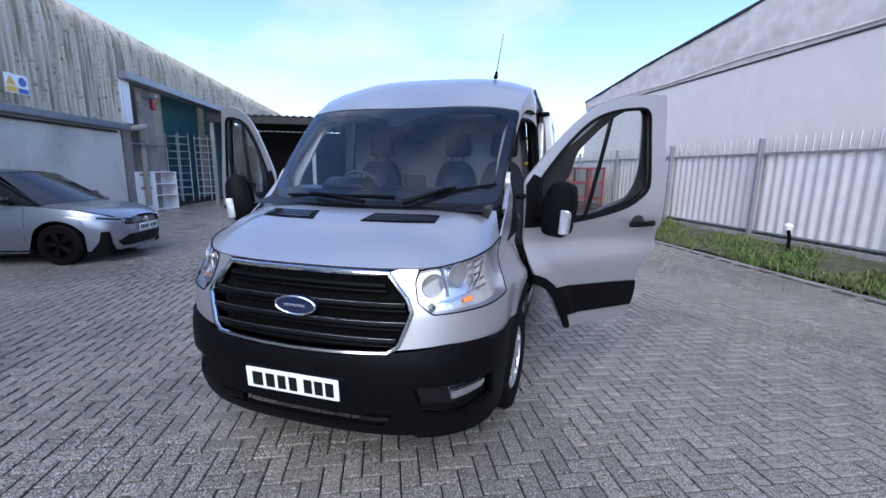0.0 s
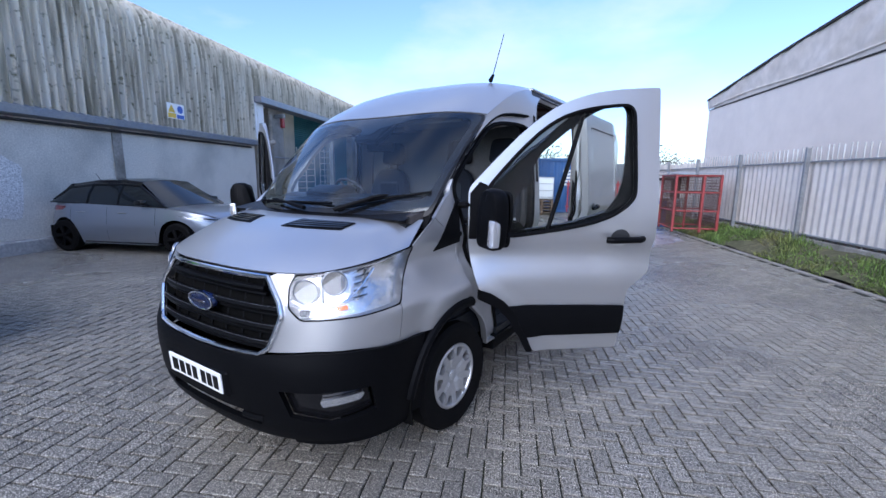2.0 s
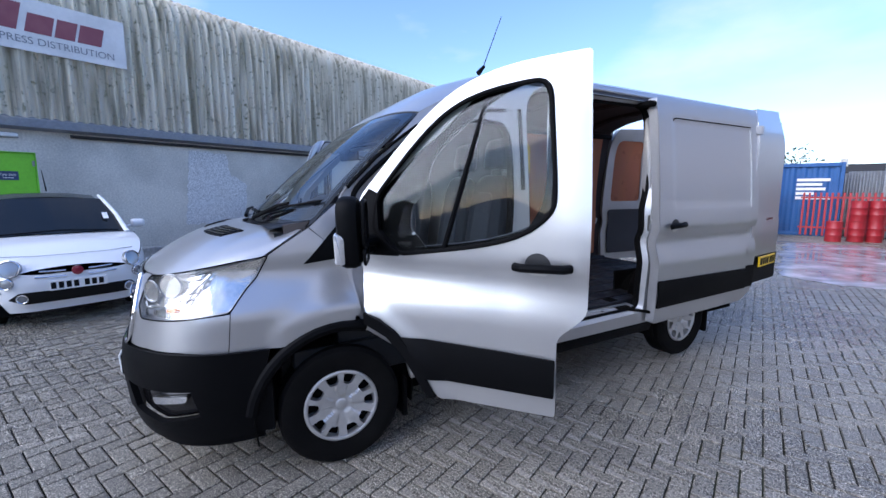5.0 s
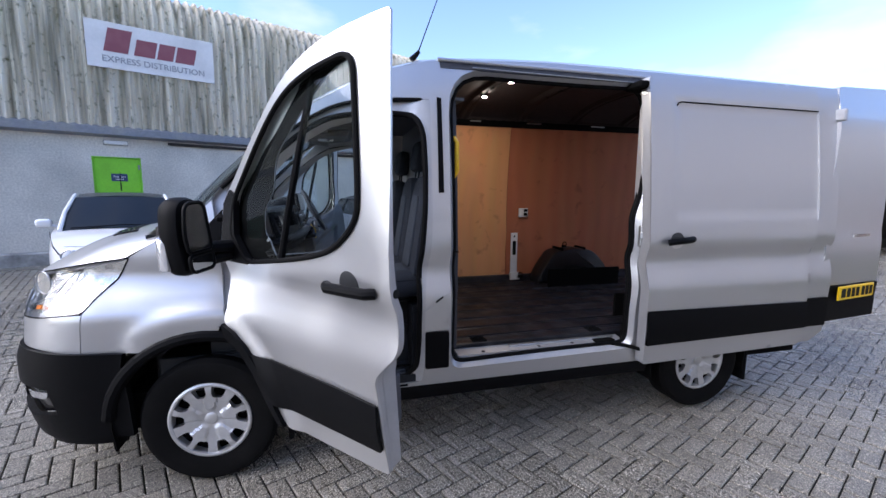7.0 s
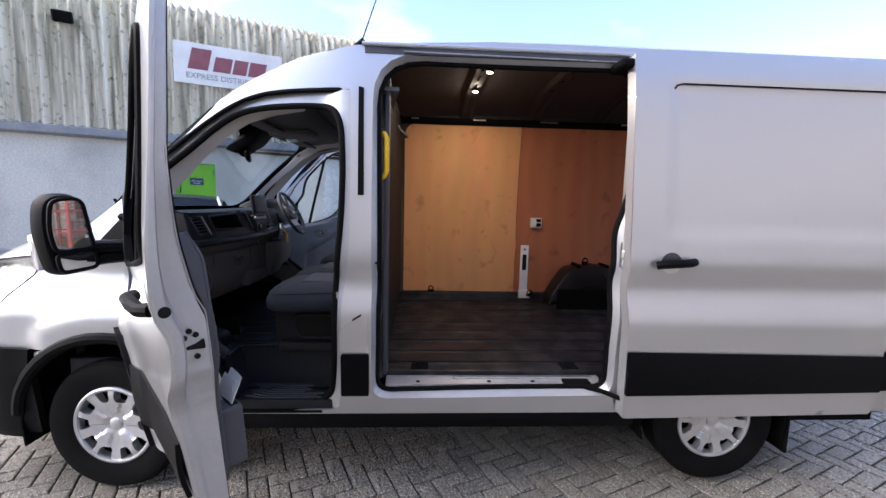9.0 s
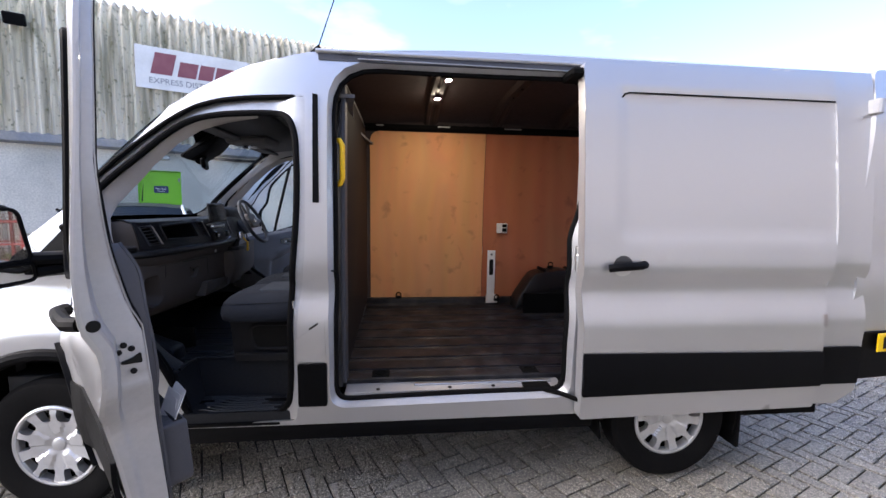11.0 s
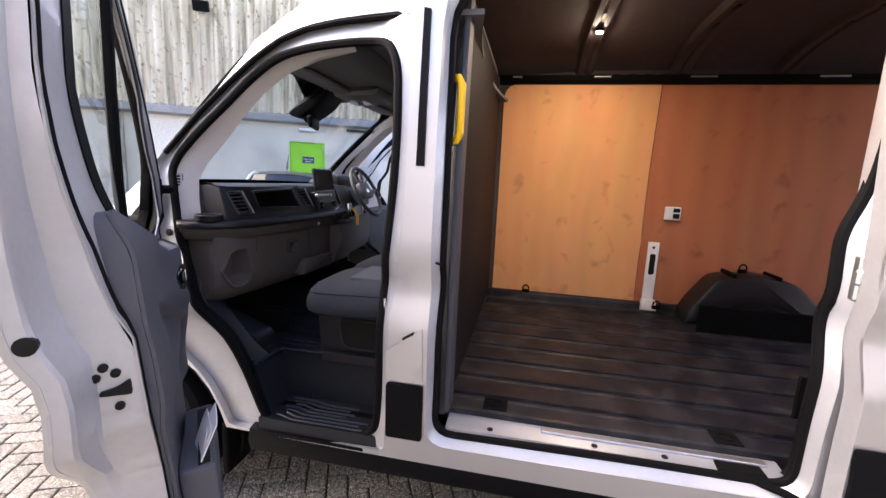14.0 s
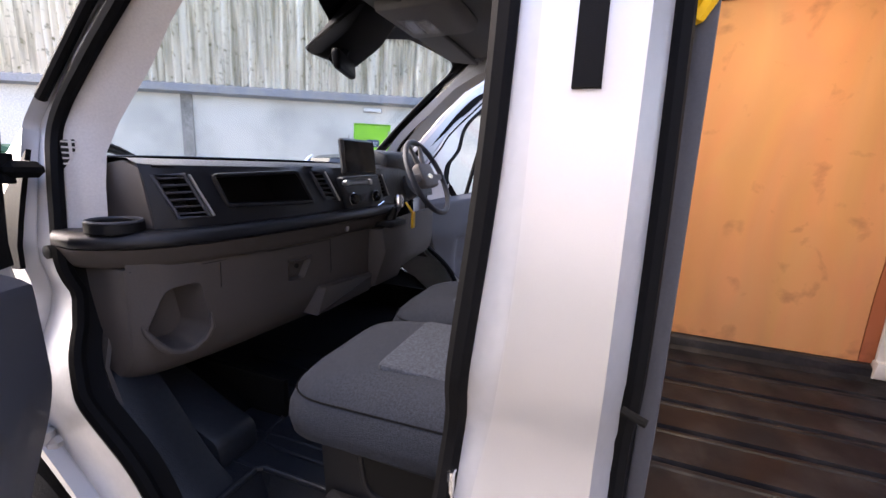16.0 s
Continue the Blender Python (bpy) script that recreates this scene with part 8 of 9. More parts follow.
nose_part("upper_grille", [(-0.46, 0.585), (0.46, 0.585), (0.52, 0.655), (0.40, 0.69), (-0.40, 0.69), (-0.52, 0.655)], nose, GLOSSBLACK, corsa)
nose_part("lower_grille", [(-0.50, 0.25), (0.50, 0.25), (0.58, 0.33), (0.44, 0.43), (-0.44, 0.43), (-0.58, 0.33)], nose, INK, corsa)
bm = B()
tube(bm, [nose(-0.46, 0.645, 0.012), nose(0, 0.635, 0.014), nose(0.46, 0.645, 0.012)], 0.006, 6)
lathe(bm, [(0.045, -0.006), (0.045, 0.008), (0.036, 0.012), (0, 0.012)], "x", 20, Matrix.Translation((nose(0, 0.638)[0] + 0.01, 0, 0.638)))
part("badge", bm, CHROME, corsa)
for g in (1, -1):
    nose_part("headlamp", [(g * 0.47, 0.635), (g * 0.66, 0.645), (g * 0.80, 0.72), (g * 0.825, 0.775), (g * 0.72, 0.755), (g * 0.48, 0.70)], nose, LAMP, corsa, 0.014, 0.03, "slim clear headlamp")
    nose_part("lamp_inset", [(g * 0.50, 0.665), (g * 0.68, 0.69), (g * 0.78, 0.745), (g * 0.52, 0.69)], nose, GLOSSBLACK, corsa, 0.018, 0.006)
    nose_part("air_inlet", [(g * 0.62, 0.37), (g * 0.68, 0.38), (g * 0.685, 0.45), (g * 0.655, 0.46)], nose, INK, corsa)
    bm = B()
    box(bm, -0.12, -0.06, -0.05, 0.06, 0.08, 0.06, 0.035, Matrix.Translation((0.62, g * 0.95, 1.0)), 2)
    tube(bm, [(0.62, g * 0.80, 0.95), (0.61, g * 0.92, 0.985)], 0.02)
    part("door_mirror", bm, GLOSSBLACK, corsa)
    for x in (0.10, -0.85):
        bm = B()
        p = flank(x, 0.80)
        tube(bm, [(x - 0.10, g * (p[1] + 0.018), 0.80), (x + 0.10, g * (p[1] + 0.018), 0.80)], 0.014, 8)
        part("door_handle", bm, CHROME, corsa)
    for x in (0.78, -0.28, -1.15):
        bm = B()
        tube(bm, [(x + 0.05 * (z - 0.6), g * (flank(x, z)[1] + 0.0), z) for z in (0.26, 0.4, 0.6, 0.75, 0.9)], 0.004, 5)
        part("door_gap", bm, INK, corsa)
    bm = B()
    tube(bm, [(x, g * (flank(x, 0.22)[1] + 0.004), 0.225) for x in (-0.85, 0, 0.85)], 0.025, 8, squash=0.6)
    part("side_skirt", bm, GLOSSBLACK, corsa)
    nose_part("tail_lamp", [(g * 0.50, 0.80), (g * 0.78, 0.82), (g * 0.79, 0.90), (g * 0.55, 0.90)], lambda y, z, off=0.0: (-nose(y, z, off)[0], y, z), TAIL_RED, corsa, 0.006, 0.01)
bm = B()
tube(bm, [(-1.25, 0, 1.36), (-1.42, 0, 1.55)], [0.008, 0.003], 6)
part("aerial", bm, BLACK, corsa)


def car_plate(c, nose, z):
    bm = B()
    x = nose(0, z)[0] + 0.02
    box(bm, x, -0.26, z - 0.055, x + 0.008, 0.26, z + 0.055, 0.003)
    p = part("number_plate", bm, PLATE_W, c)
    for y in (-0.22, -0.155, -0.09, -0.025, 0.07, 0.135, 0.2):
        bm = B()
        box(bm, x + 0.0085, y - 0.022, z - 0.036, x + 0.0105, y + 0.022, z + 0.036)
        part("plate_bar", bm, INK, p)


car_plate(corsa, nose, 0.52)
bm = B()
for x0, y0, rz in ((0.78, -0.25, 20), (0.70, 0.02, -12)):
    box(bm, -0.12, -0.09, -0.002, 0.12, 0.09, 0.002, 0, Matrix.Translation((x0, y0, 1.06)) @ pose(0, 0, 0, 0, 33, rz))
part("paper", bm, PLATE_W, corsa, "sheets of paper on the dashboard")

white_belt = [(-1.79, 0.80), (-1.5, 0.97), (-1.0, 1.0), (0.0, 0.97), (0.62, 0.955), (0.95, 0.93), (1.3, 0.87), (1.55, 0.76), (1.7, 0.66), (1.79, 0.60)]
white_house = [(0.88, 0.945, 0.95, 0.715, 0.69), (0.34, 0.965, 1.39, 0.74, 0.56), (-0.05, 0.97, 1.44, 0.745, 0.58), (-0.70, 0.99, 1.42, 0.74, 0.56), (-1.2, 1.0, 1.31, 0.70, 0.53), (-1.55, 0.99, 1.03, 0.62, 0.52)]
fiat, fbody, fnose, fflank, fBh = car("white_city_car", pose(-6.15, -0.16, 0.092, 0, 0.6, -2.7), "small white retro city car with a black roof", 3.57, 1.66, white_belt, 4.6, (1.12, -1.18), 0.29, WHITE_CAR, GLOSSBLACK, white_house, "parked cars")
for x in (1.12, -1.18):
    for g in (1, -1):
        car_wheel(fiat, x, g * (fBh - 0.17), 0.29, CAP, 8)
nose_part("lower_grille", [(-0.46, 0.29), (0.46, 0.29), (0.58, 0.35), (0.50, 0.42), (-0.50, 0.42), (-0.58, 0.35)], fnose, INK, fiat)
for z, w in ((0.628, 0.32), (0.565, 0.36)):
    for g in (1, -1):
        bm = B()
        tube(bm, [fnose(g * 0.10, z, 0.004), fnose(g * 0.2, z + 0.004, 0.006), fnose(g * w, z + 0.012, 0.004)], 0.010, 6)
        part("chrome_whisker", bm, CHROME, fiat)
bm = B()
lathe(bm, [(0.052, -0.01), (0.052, 0.012), (0.04, 0.016), (0, 0.016)], "x", 24, Matrix.Translation((fnose(0, 0.62)[0] + 0.01, 0, 0.62)))
part("badge", bm, material("red_badge", (0.25, 0.02, 0.04), 0.2, coat=1.0), fiat, "round dark red badge")
for g in (1, -1):
    for y, z, r, nm in ((0.54, 0.685, 0.098, "headlamp"), (0.575, 0.53, 0.062, "running_lamp"), (0.47, 0.355, 0.05, "fog_lamp")):
        p = Vector(fnose(g * y, z, 0.0))
        nrm = (Vector(fnose(g * y + 0.02, z)) - Vector(fnose(g * y - 0.02, z))).cross(Vector(fnose(g * y, z + 0.02)) - Vector(fnose(g * y, z - 0.02))).normalized()
        mm = Matrix.Translation(p) @ nrm.to_track_quat("X", "Z").to_matrix().to_4x4()
        bm = B()
        lathe(bm, [(r, -0.03), (r, 0.012), (r * 0.86, 0.02), (r * 0.8, 0.012), (0, 0.022)], "x", 28, mm)
        lamp = part(nm, bm, LAMP, fiat, "round clear lamp")
        bm = B()
        tube(bm, [mm @ Vector((0.014, r * 0.93 * math.cos(2 * math.pi * i / 28), r * 0.93 * math.sin(2 * math.pi * i / 28))) for i in range(28)], 0.008, 6, closed=True)
        part("lamp_ring", bm, CHROME, lamp)
    bm = B()
    box(bm, -0.08, -0.08, -0.06, 0.06, 0.10, 0.06, 0.045, Matrix.Translation((0.60, g * 0.90, 1.04)), 3)
    tube(bm, [(0.60, g * 0.72, 0.98), (0.60, g * 0.86, 1.02)], 0.02)
    part("door_mirror", bm, WHITE_CAR, fiat)
    bm = B()
    tube(bm, [fnose(g * 0.62, 0.43, 0.006), fnose(g * 0.74, 0.455, 0.004)], 0.014, 6)
    part("bumper_strip", bm, CHROME, fiat)
    bm = B()
    tube(bm, [(x, g * (fflank(x, 0.7)[1]), z) for x, z in ((0.72, 0.3), (0.74, 0.6), (0.76, 0.93))], 0.004, 5)
    part("door_gap", bm, INK, fiat)
bm = B()
tube(bm, [(x, y, white_z) for x, y, white_z in ((1.50, -0.60, 0.80), (1.585, -0.3, 0.79), (1.60, 0, 0.79), (1.585, 0.3, 0.79), (1.50, 0.60, 0.80))], 0.003, 5)
part("bonnet_gap", bm, POST, fiat)
for g in (1, -1):
    bm = B()
    tube(bm, [(0.93, g * 0.70, 0.95), (0.62, g * 0.66, 1.18), (0.36, g * 0.575, 1.385), (0.22, g * 0.56, 1.43)], [0.032, 0.027, 0.025, 0.022], 8)
    part("screen_pillar", bm, WHITE_CAR, fiat)
    bm = B()
    box(bm, -0.001, -0.03, -0.06, 0.001, 0.03, 0.06, 0, Matrix.Translation((0.0, 0.0, 0.0)))
    if g > 0:
        part("tax_disc", bm, PLATE_W, fiat, m=Matrix.Translation((0.70, 0.52, 1.17)) @ pose(0, 0, 0, 0, -50, 0))
car_plate(fiat, fnose, 0.475)
bm = B()
tube(bm, [(0.93, -0.58, 0.985), (1.0, 0.0, 1.02), (0.93, 0.60, 0.985)], 0.009, 6)
part("wiper", bm, BLACK, fiat)
bm = B()
tube(bm, [(0.30, 0, 1.50), (0.10, 0, 1.78)], [0.01, 0.003], 6)
part("aerial", bm, BLACK, fiat)


# ---- things at the far end of the yard ----
def roll_cage(m):
    c = thing("access_frame", m, "tall white tubular access frame by the shutter", "frame", "white frames")
    for x in (0, 0.7):
        for y in (0, 0.55):
            bm = B()
            tube(bm, [(x, y, 0), (x, y, 3.0)], 0.025, 8)
            part("upright", bm, WHITE, c)
    for k in range(9):
        bm = B()
        z = 0.3 + 0.32 * k
        tube(bm, [(0, 0, z), (0.7, 0, z), (0.7, 0.55, z), (0, 0.55, z)], 0.018, 6, closed=True)
        part("rung", bm, WHITE, c)
    return c


rc = roll_cage(pose(-9.9, 17.6, 0.08, 0, 0, 80))
copy_thing(rc, pose(-9.2, 18.9, 0.08, 0, 0, 95))
cab = thing("white_cabinet", pose(-8.75, 13.75, 0.09, 0, 0, 62), "white shelf cabinet with one door standing open", "cabinet")
for x0, y0, z0, x1, y1, z1, nm in ((-0.45, 0, 0, -0.42, 0.5, 1.35, "side_panel"), (0.42, 0, 0, 0.45, 0.5, 1.35, "side_panel"), (-0.42, 0.47, 0, 0.42, 0.5, 1.35, "back_panel"), (-0.42, 0, 0.02, 0.42, 0.47, 0.05, "shelf"), (-0.42, 0, 0.5, 0.42, 0.47, 0.53, "shelf"), (-0.42, 0, 0.9, 0.42, 0.47, 0.93, "shelf"), (-0.42, 0, 1.32, 0.42, 0.47, 1.35, "top")):
    bm = B()
    box(bm, x0, y0, z0, x1, y1, z1, 0.004)
    part(nm, bm, WHITE, cab)
bm = B()
box(bm, -1.18, -0.16, 0, -0.46, -0.12, 1.35, 0.006, pose(0, 0, 0, 0, 0, 0))
leaf = part("door", bm, WHITE, cab)
for z in (0.75, 1.2):
    bm = B()
    box(bm, -1.0, -0.166, z, -0.62, -0.161, z + 0.09, 0.004)
    part("slot", bm, POST, leaf)
bm = B()
lathe(bm, [(0.04, 0), (0.04, 0.005), (0, 0.005)], "y", 16, Matrix.Translation((-1.08, -0.166, 0.12)))
part("lock", bm, POST, leaf)

# dark open shelter behind the van
shelter = thing("open_shelter", pose(0, 0, 0), "dark open-fronted shelter with a corrugated roof", "shelter")
bm = B()
n = 60
pts = [(-8.2 + 9.5 * i / n, 3.75 + 0.03 * math.cos(math.pi * i)) for i in range(n + 1)]
prism(bm, pts + [(x, z + 0.05) for x, z in reversed(pts)], 16.5, 24, "y")
part("roof", bm, DARKROOF, shelter, smooth=False)
bm = B()
box(bm, -8.2, 23.8, 0, 1.3, 24, 3.7)
box(bm, 1.2, 17.2, 0, 1.3, 23.8, 3.7)
part("back_wall", bm, DARKROOF, shelter)
for x in (-8.1, -4.0, 1.2):
    bm = B()
    box(bm, x - 0.08, 16.6, 0, x + 0.08, 16.76, 3.7, 0.01)
    part("post", bm, POST, shelter)
bm = B()
box(bm, -8.2, 16.45, 3.45, 1.3, 16.55, 3.72, 0.01)
part("fascia", bm, DARKROOF, shelter)

# white box van under the shelter's edge
truck = thing("white_van", pose(-0.55, 13.4, 0.0, 0, 0, 4), "white van with coloured lettering on its tail", "van", "parked cars")
bm = B()
box(bm, -0.95, 0, 0.45, 0.95, 4.6, 2.45, 0.08, seg=3)
part("body", bm, WHITE, truck)
bm = B()
box(bm, -0.95, -0.03, 0.42, 0.95, 0.05, 0.62, 0.02)
part("rear_bumper", bm, BLACK, truck)
for x in (-0.85, 0.78):
    bm = B()
    box(bm, x, -0.02, 0.72, x + 0.1, 0.02, 1.1, 0.01)
    part("tail_lamp", bm, RED, truck)
bm = B()
box(bm, -0.26, -0.016, 0.66, 0.26, -0.004, 0.77)
part("number_plate", bm, PLATE_Y, truck)
bm = B()
box(bm, -0.55, -0.012, 1.95, 0.35, -0.004, 2.13)
part("red_bar", bm, RED, truck)
bm = B()
box(bm, -0.5, -0.012, 1.68, 0.55, -0.004, 1.88)
part("blue_bar", bm, BLUE, truck)
bm = B()
box(bm, -0.6, -0.012, 1.30, 0.5, -0.004, 1.36)
box(bm, -0.6, -0.012, 0.98, 0.4, -0.004, 1.03)
part("grey_bar", bm, POST, truck)
for x in (-0.8, 0.8):
    for y in (0.9, 3.7):
        bm = B()
        lathe(bm, [(0.2, -0.1), (0.33, -0.1), (0.35, -0.07), (0.35, 0.07), (0.33, 0.1), (0.2, 0.1)], "x", 28, Matrix.Translation((x, y, 0.35)))
        part("wheel", bm, TYRE, truck)


def container(m, label):
    """A steel container seen from its ribbed end."""
    c = thing("shipping_container", m, label, "container", "blue containers")
    bm = B()
    n = 32
    pts = [(2.44 * i / n, 0.0 if (i // 2) % 2 else 0.035) for i in range(n + 1)]
    prism(bm, pts + [(2.44, 0.06), (0, 0.06)], 0.12, 2.5, "z")
    part("end_wall", bm, BLUE, c, smooth=False)
    bm = B()
    box(bm, 0, 0.06, 0.12, 2.44, 6.0, 2.55)
    part("body", bm, BLUE, c)
    for z in (0.0, 2.46):
        bm = B()
        box(bm, -0.04, -0.05, z, 2.48, 0.08, z + 0.13, 0.01)
        part("rail", bm, BLUE, c)
    for x in (-0.06, 2.38):
        bm = B()
        box(bm, x, -0.06, 0, x + 0.12, 0.1, 2.6, 0.01)
        part("corner_post", bm, BLUE, c)
    for k in range(5):
        bm = B()
        box(bm, 1.25, -0.012, 1.95 - 0.16 * k, 1.25 + (0.9, 0.7, 0.8, 0.5, 0.95)[k], -0.004, 2.05 - 0.16 * k)
        part("marking_bar", bm, WHITE, c)
    return c


container(pose(1.55, 18.6, 0.0), "blue ribbed shipping container with white markings")
ibc = thing("liquid_tote", pose(1.75, 17.4, 0.0), "white caged liquid tote on stacked pallets", "tote")
for k in range(5):
    bm = B()
    z = 0.14 * k
    for x in (-0.5, -0.05, 0.4):
        box(bm, x, -0.5, z, x + 0.1, 0.5, z + 0.09)
    box(bm, -0.5, -0.5, z + 0.09, 0.5, 0.5, z + 0.125)
    part("pallet", bm, material("weathered_wood", (0.14, 0.09, 0.055), 0.9, grain=0.3, scale=20), ibc)
bm = B()
box(bm, -0.48, -0.48, 0.71, 0.48, 0.48, 1.7, 0.06, seg=3)
part("bottle", bm, WHITE, ibc)
for z in (0.8, 1.1, 1.4, 1.68):
    bm = B()
    tube(bm, [(-0.5, -0.5, z), (0.5, -0.5, z), (0.5, 0.5, z), (-0.5, 0.5, z)], 0.012, 6, closed=True)
    part("cage_bar", bm, POST, ibc)

# red cage, blue barrel, red drums, back fence
CAGE_RED = material("rusty_red_paint", (0.30, 0.045, 0.045), 0.6, grain=0.2, scale=30, stain=0.6, stain_scale=5, stain_colour=(0.10, 0.04, 0.03))
RUST = material("rusty_wire", (0.09, 0.045, 0.035), 0.8, grain=0.2, scale=30)
cage = thing("red_gas_cage", pose(4.95, 10.35, 0.16, 0, 0, -3), "rusty red mesh storage cage on the grass", "cage")
CW, CD, CH = 1.15, 1.3, 1.62
for x in (0, CW * 0.62, CW):
    for y in (0, CD):
        bm = B()
        box(bm, x - 0.03, y - 0.03, 0, x + 0.03, y + 0.03, CH, 0.004)
        part("post", bm, CAGE_RED, cage)
for z in (0.1, 0.60, 1.12, CH - 0.03):
    bm = B()
    tube(bm, [(0, 0, z), (CW, 0, z), (CW, CD, z), (0, CD, z)], 0.024, 6, closed=True)
    part("rail", bm, CAGE_RED, cage)
bm = B()
for k in range(27):
    f = k / 26
    tube(bm, [(CW * f, CD, 0.1), (CW * f, CD, CH)], 0.006, 4)
    tube(bm, [(CW * f, 0.015, 0.1), (CW * f, 0.015, CH)], 0.003, 4)
    tube(bm, [(0.015, CD * f, 0.1), (0.015, CD * f, CH)], 0.005, 4)
    tube(bm, [(CW, CD * f, 0.1), (CW, CD * f, CH)], 0.005, 4)
for k in range(20):
    z = 0.1 + (CH - 0.1) * k / 19
    tube(bm, [(CW, 0, z), (CW, CD, z), (0, CD, z), (0, 0, z)], 0.006, 4)
    tube(bm, [(0, 0.015, z), (CW, 0.015, z)], 0.003, 4)
part("mesh", bm, RUST, cage, "rusty wire mesh")
bm = B()
sheet([(-0.05, -0.05), (CW + 0.05, -0.05), (CW + 0.05, CD + 0.05), (-0.05, CD + 0.05)], lambda u, v: (u, v, CH + 0.03 + 0.03 * v), step=0.3, thick=0.008, bm=bm)
part("cage_roof", bm, POST, cage, "grey sheet on top of the cage")


def drum(m, mat, label, group="", k=1.0):
    d = thing("drum", m, label, "barrel", group)
    grow = Matrix.Scale(k, 4)
    bm = B()
    lathe(bm, [(0.0, 0.0), (0.27, 0.0), (0.285, 0.02), (0.28, 0.28), (0.292, 0.3), (0.28, 0.32), (0.28, 0.58), (0.292, 0.6), (0.28, 0.62), (0.285, 0.88), (0.27, 0.9), (0.26, 0.88), (0, 0.88)], "z", 28)
    part("shell", bm, mat, d, m=grow)
    bm = B()
    tube(bm, [(0.278 * math.cos(2 * math.pi * i / 24), 0.278 * math.sin(2 * math.pi * i / 24), 0.892) for i in range(24)], 0.012, 6, closed=True)
    part("rim", bm, mat, d, m=grow)
    return d


drum(pose(5.45, 13.2, 0.0), BLUE, "blue plastic drum with a hose")
red = drum(pose(4.3, 17.0, 0.0), material("bright_red_plastic", (0.33, 0.018, 0.025), 0.4, grain=0.1, scale=20), "bright red metal drum stacked by the railing", "red drums", 0.72)
for p in ((3.75, 16.7, 0), (4.75, 17.2, 0), (4.32, 17.05, 0.65), (4.75, 17.2, 0.65)):
    copy_thing(red, pose(*p))
hose = thing("hose", pose(0, 0, 0), "pale yellow hose lying on the wet paving", "hose")
bm = B()
tube(bm, [(5.4, 12.9, 0.8), (5.3, 12.7, 0.4), (5.2, 12.4, 0.02), (4.8, 12.6, 0.02), (4.5, 13.4, 0.02), (4.9, 14.4, 0.02), (5.4, 14.5, 0.3)], 0.02, 8)
part("pipe", bm, material("pale_hose", (0.55, 0.52, 0.3), 0.5), hose)
sink = thing("work_bench", pose(5.7, 14.2, 0.05, 0, 0, -10), "grey metal bench with a pale splash panel", "bench")
for x0, y0, z0, x1, y1, z1, nm, mt in ((-0.5, 0, 0.85, 0.9, 0.7, 0.9, "top", POST), (-0.1, 0.62, 0.9, 0.55, 0.68, 1.55, "splash_panel", WHITE), (-0.5, 0.66, 0.9, 0.9, 0.70, 1.65, "back_board", DARKROOF), (-0.8, -0.3, 1.72, 1.1, 0.8, 1.78, "canopy", POST), (-0.48, 0.02, 0, -0.42, 0.08, 0.85, "leg", POST), (0.82, 0.02, 0, 0.88, 0.08, 0.85, "leg", POST), (-0.5, 0.0, 0.1, 0.2, 0.6, 0.8, "cupboard", POST)):
    bm = B()
    box(bm, x0, y0, z0, x1, y1, z1, 0.006)
    part(nm, bm, mt, sink)
rear_fence = thing("rear_fence", pose(0, 0, 0), "grey corrugated metal boundary fence", "fence")
for i in range(9):
    x0 = 3.4 + 0.9 * i
    bm = B()
    pts = [(x0 + 0.9 * k / 24, 20.4 - 0.5 * i + (0.03 if k % 2 else 0) - 0.5 * k / 24) for k in range(25)]
    prism(bm, pts + [(x, y + 0.006) for x, y in reversed(pts)], 0.0, 2.25 + 0.06 * (i % 3), "z")
    part("sheet", bm, FENCE_SHEET if i > 3 else POST, rear_fence, smooth=False)
for i in range(5):
    bm = B()
    box(bm, 3.3 + 1.8 * i, 20.1 - 1.0 * i, 0, 3.4 + 1.8 * i, 20.2 - 1.0 * i, 2.5, 0.01)
    part("post", bm, POST, rear_fence)
red_fence = thing("red_rail_fence", pose(3.0, 18.3, 0), "low red railing behind the drums", "fence")
for i in range(17):
    bm = B()
    box(bm, 0.15 * i, 0, 0.05, 0.15 * i + 0.06, 0.02, 1.55, 0.004)
    part("pale", bm, RED, red_fence)
for z in (0.3, 1.35):
    bm = B()
    box(bm, -0.05, 0.022, z, 2.6, 0.05, z + 0.06)
    part("rail", bm, RED, red_fence)
marker = thing("marker_lamp", pose(FENCE_X - 0.25, 3.95, 0.22), "white-capped black marker post in the grass", "marker")
bm = B()
tube(bm, [(0, 0, 0), (0.0, 0.02, 0.3), (-0.03, 0.03, 0.42)], 0.03)
part("stem", bm, BLACK, marker)
bm = B()
lathe(bm, [(0.0, -0.06), (0.06, -0.05), (0.075, 0.02), (0.05, 0.06), (0, 0.07)], "z", 16, Matrix.Translation((-0.04, 0.03, 0.48)))
part("cap", bm, WHITE, marker)


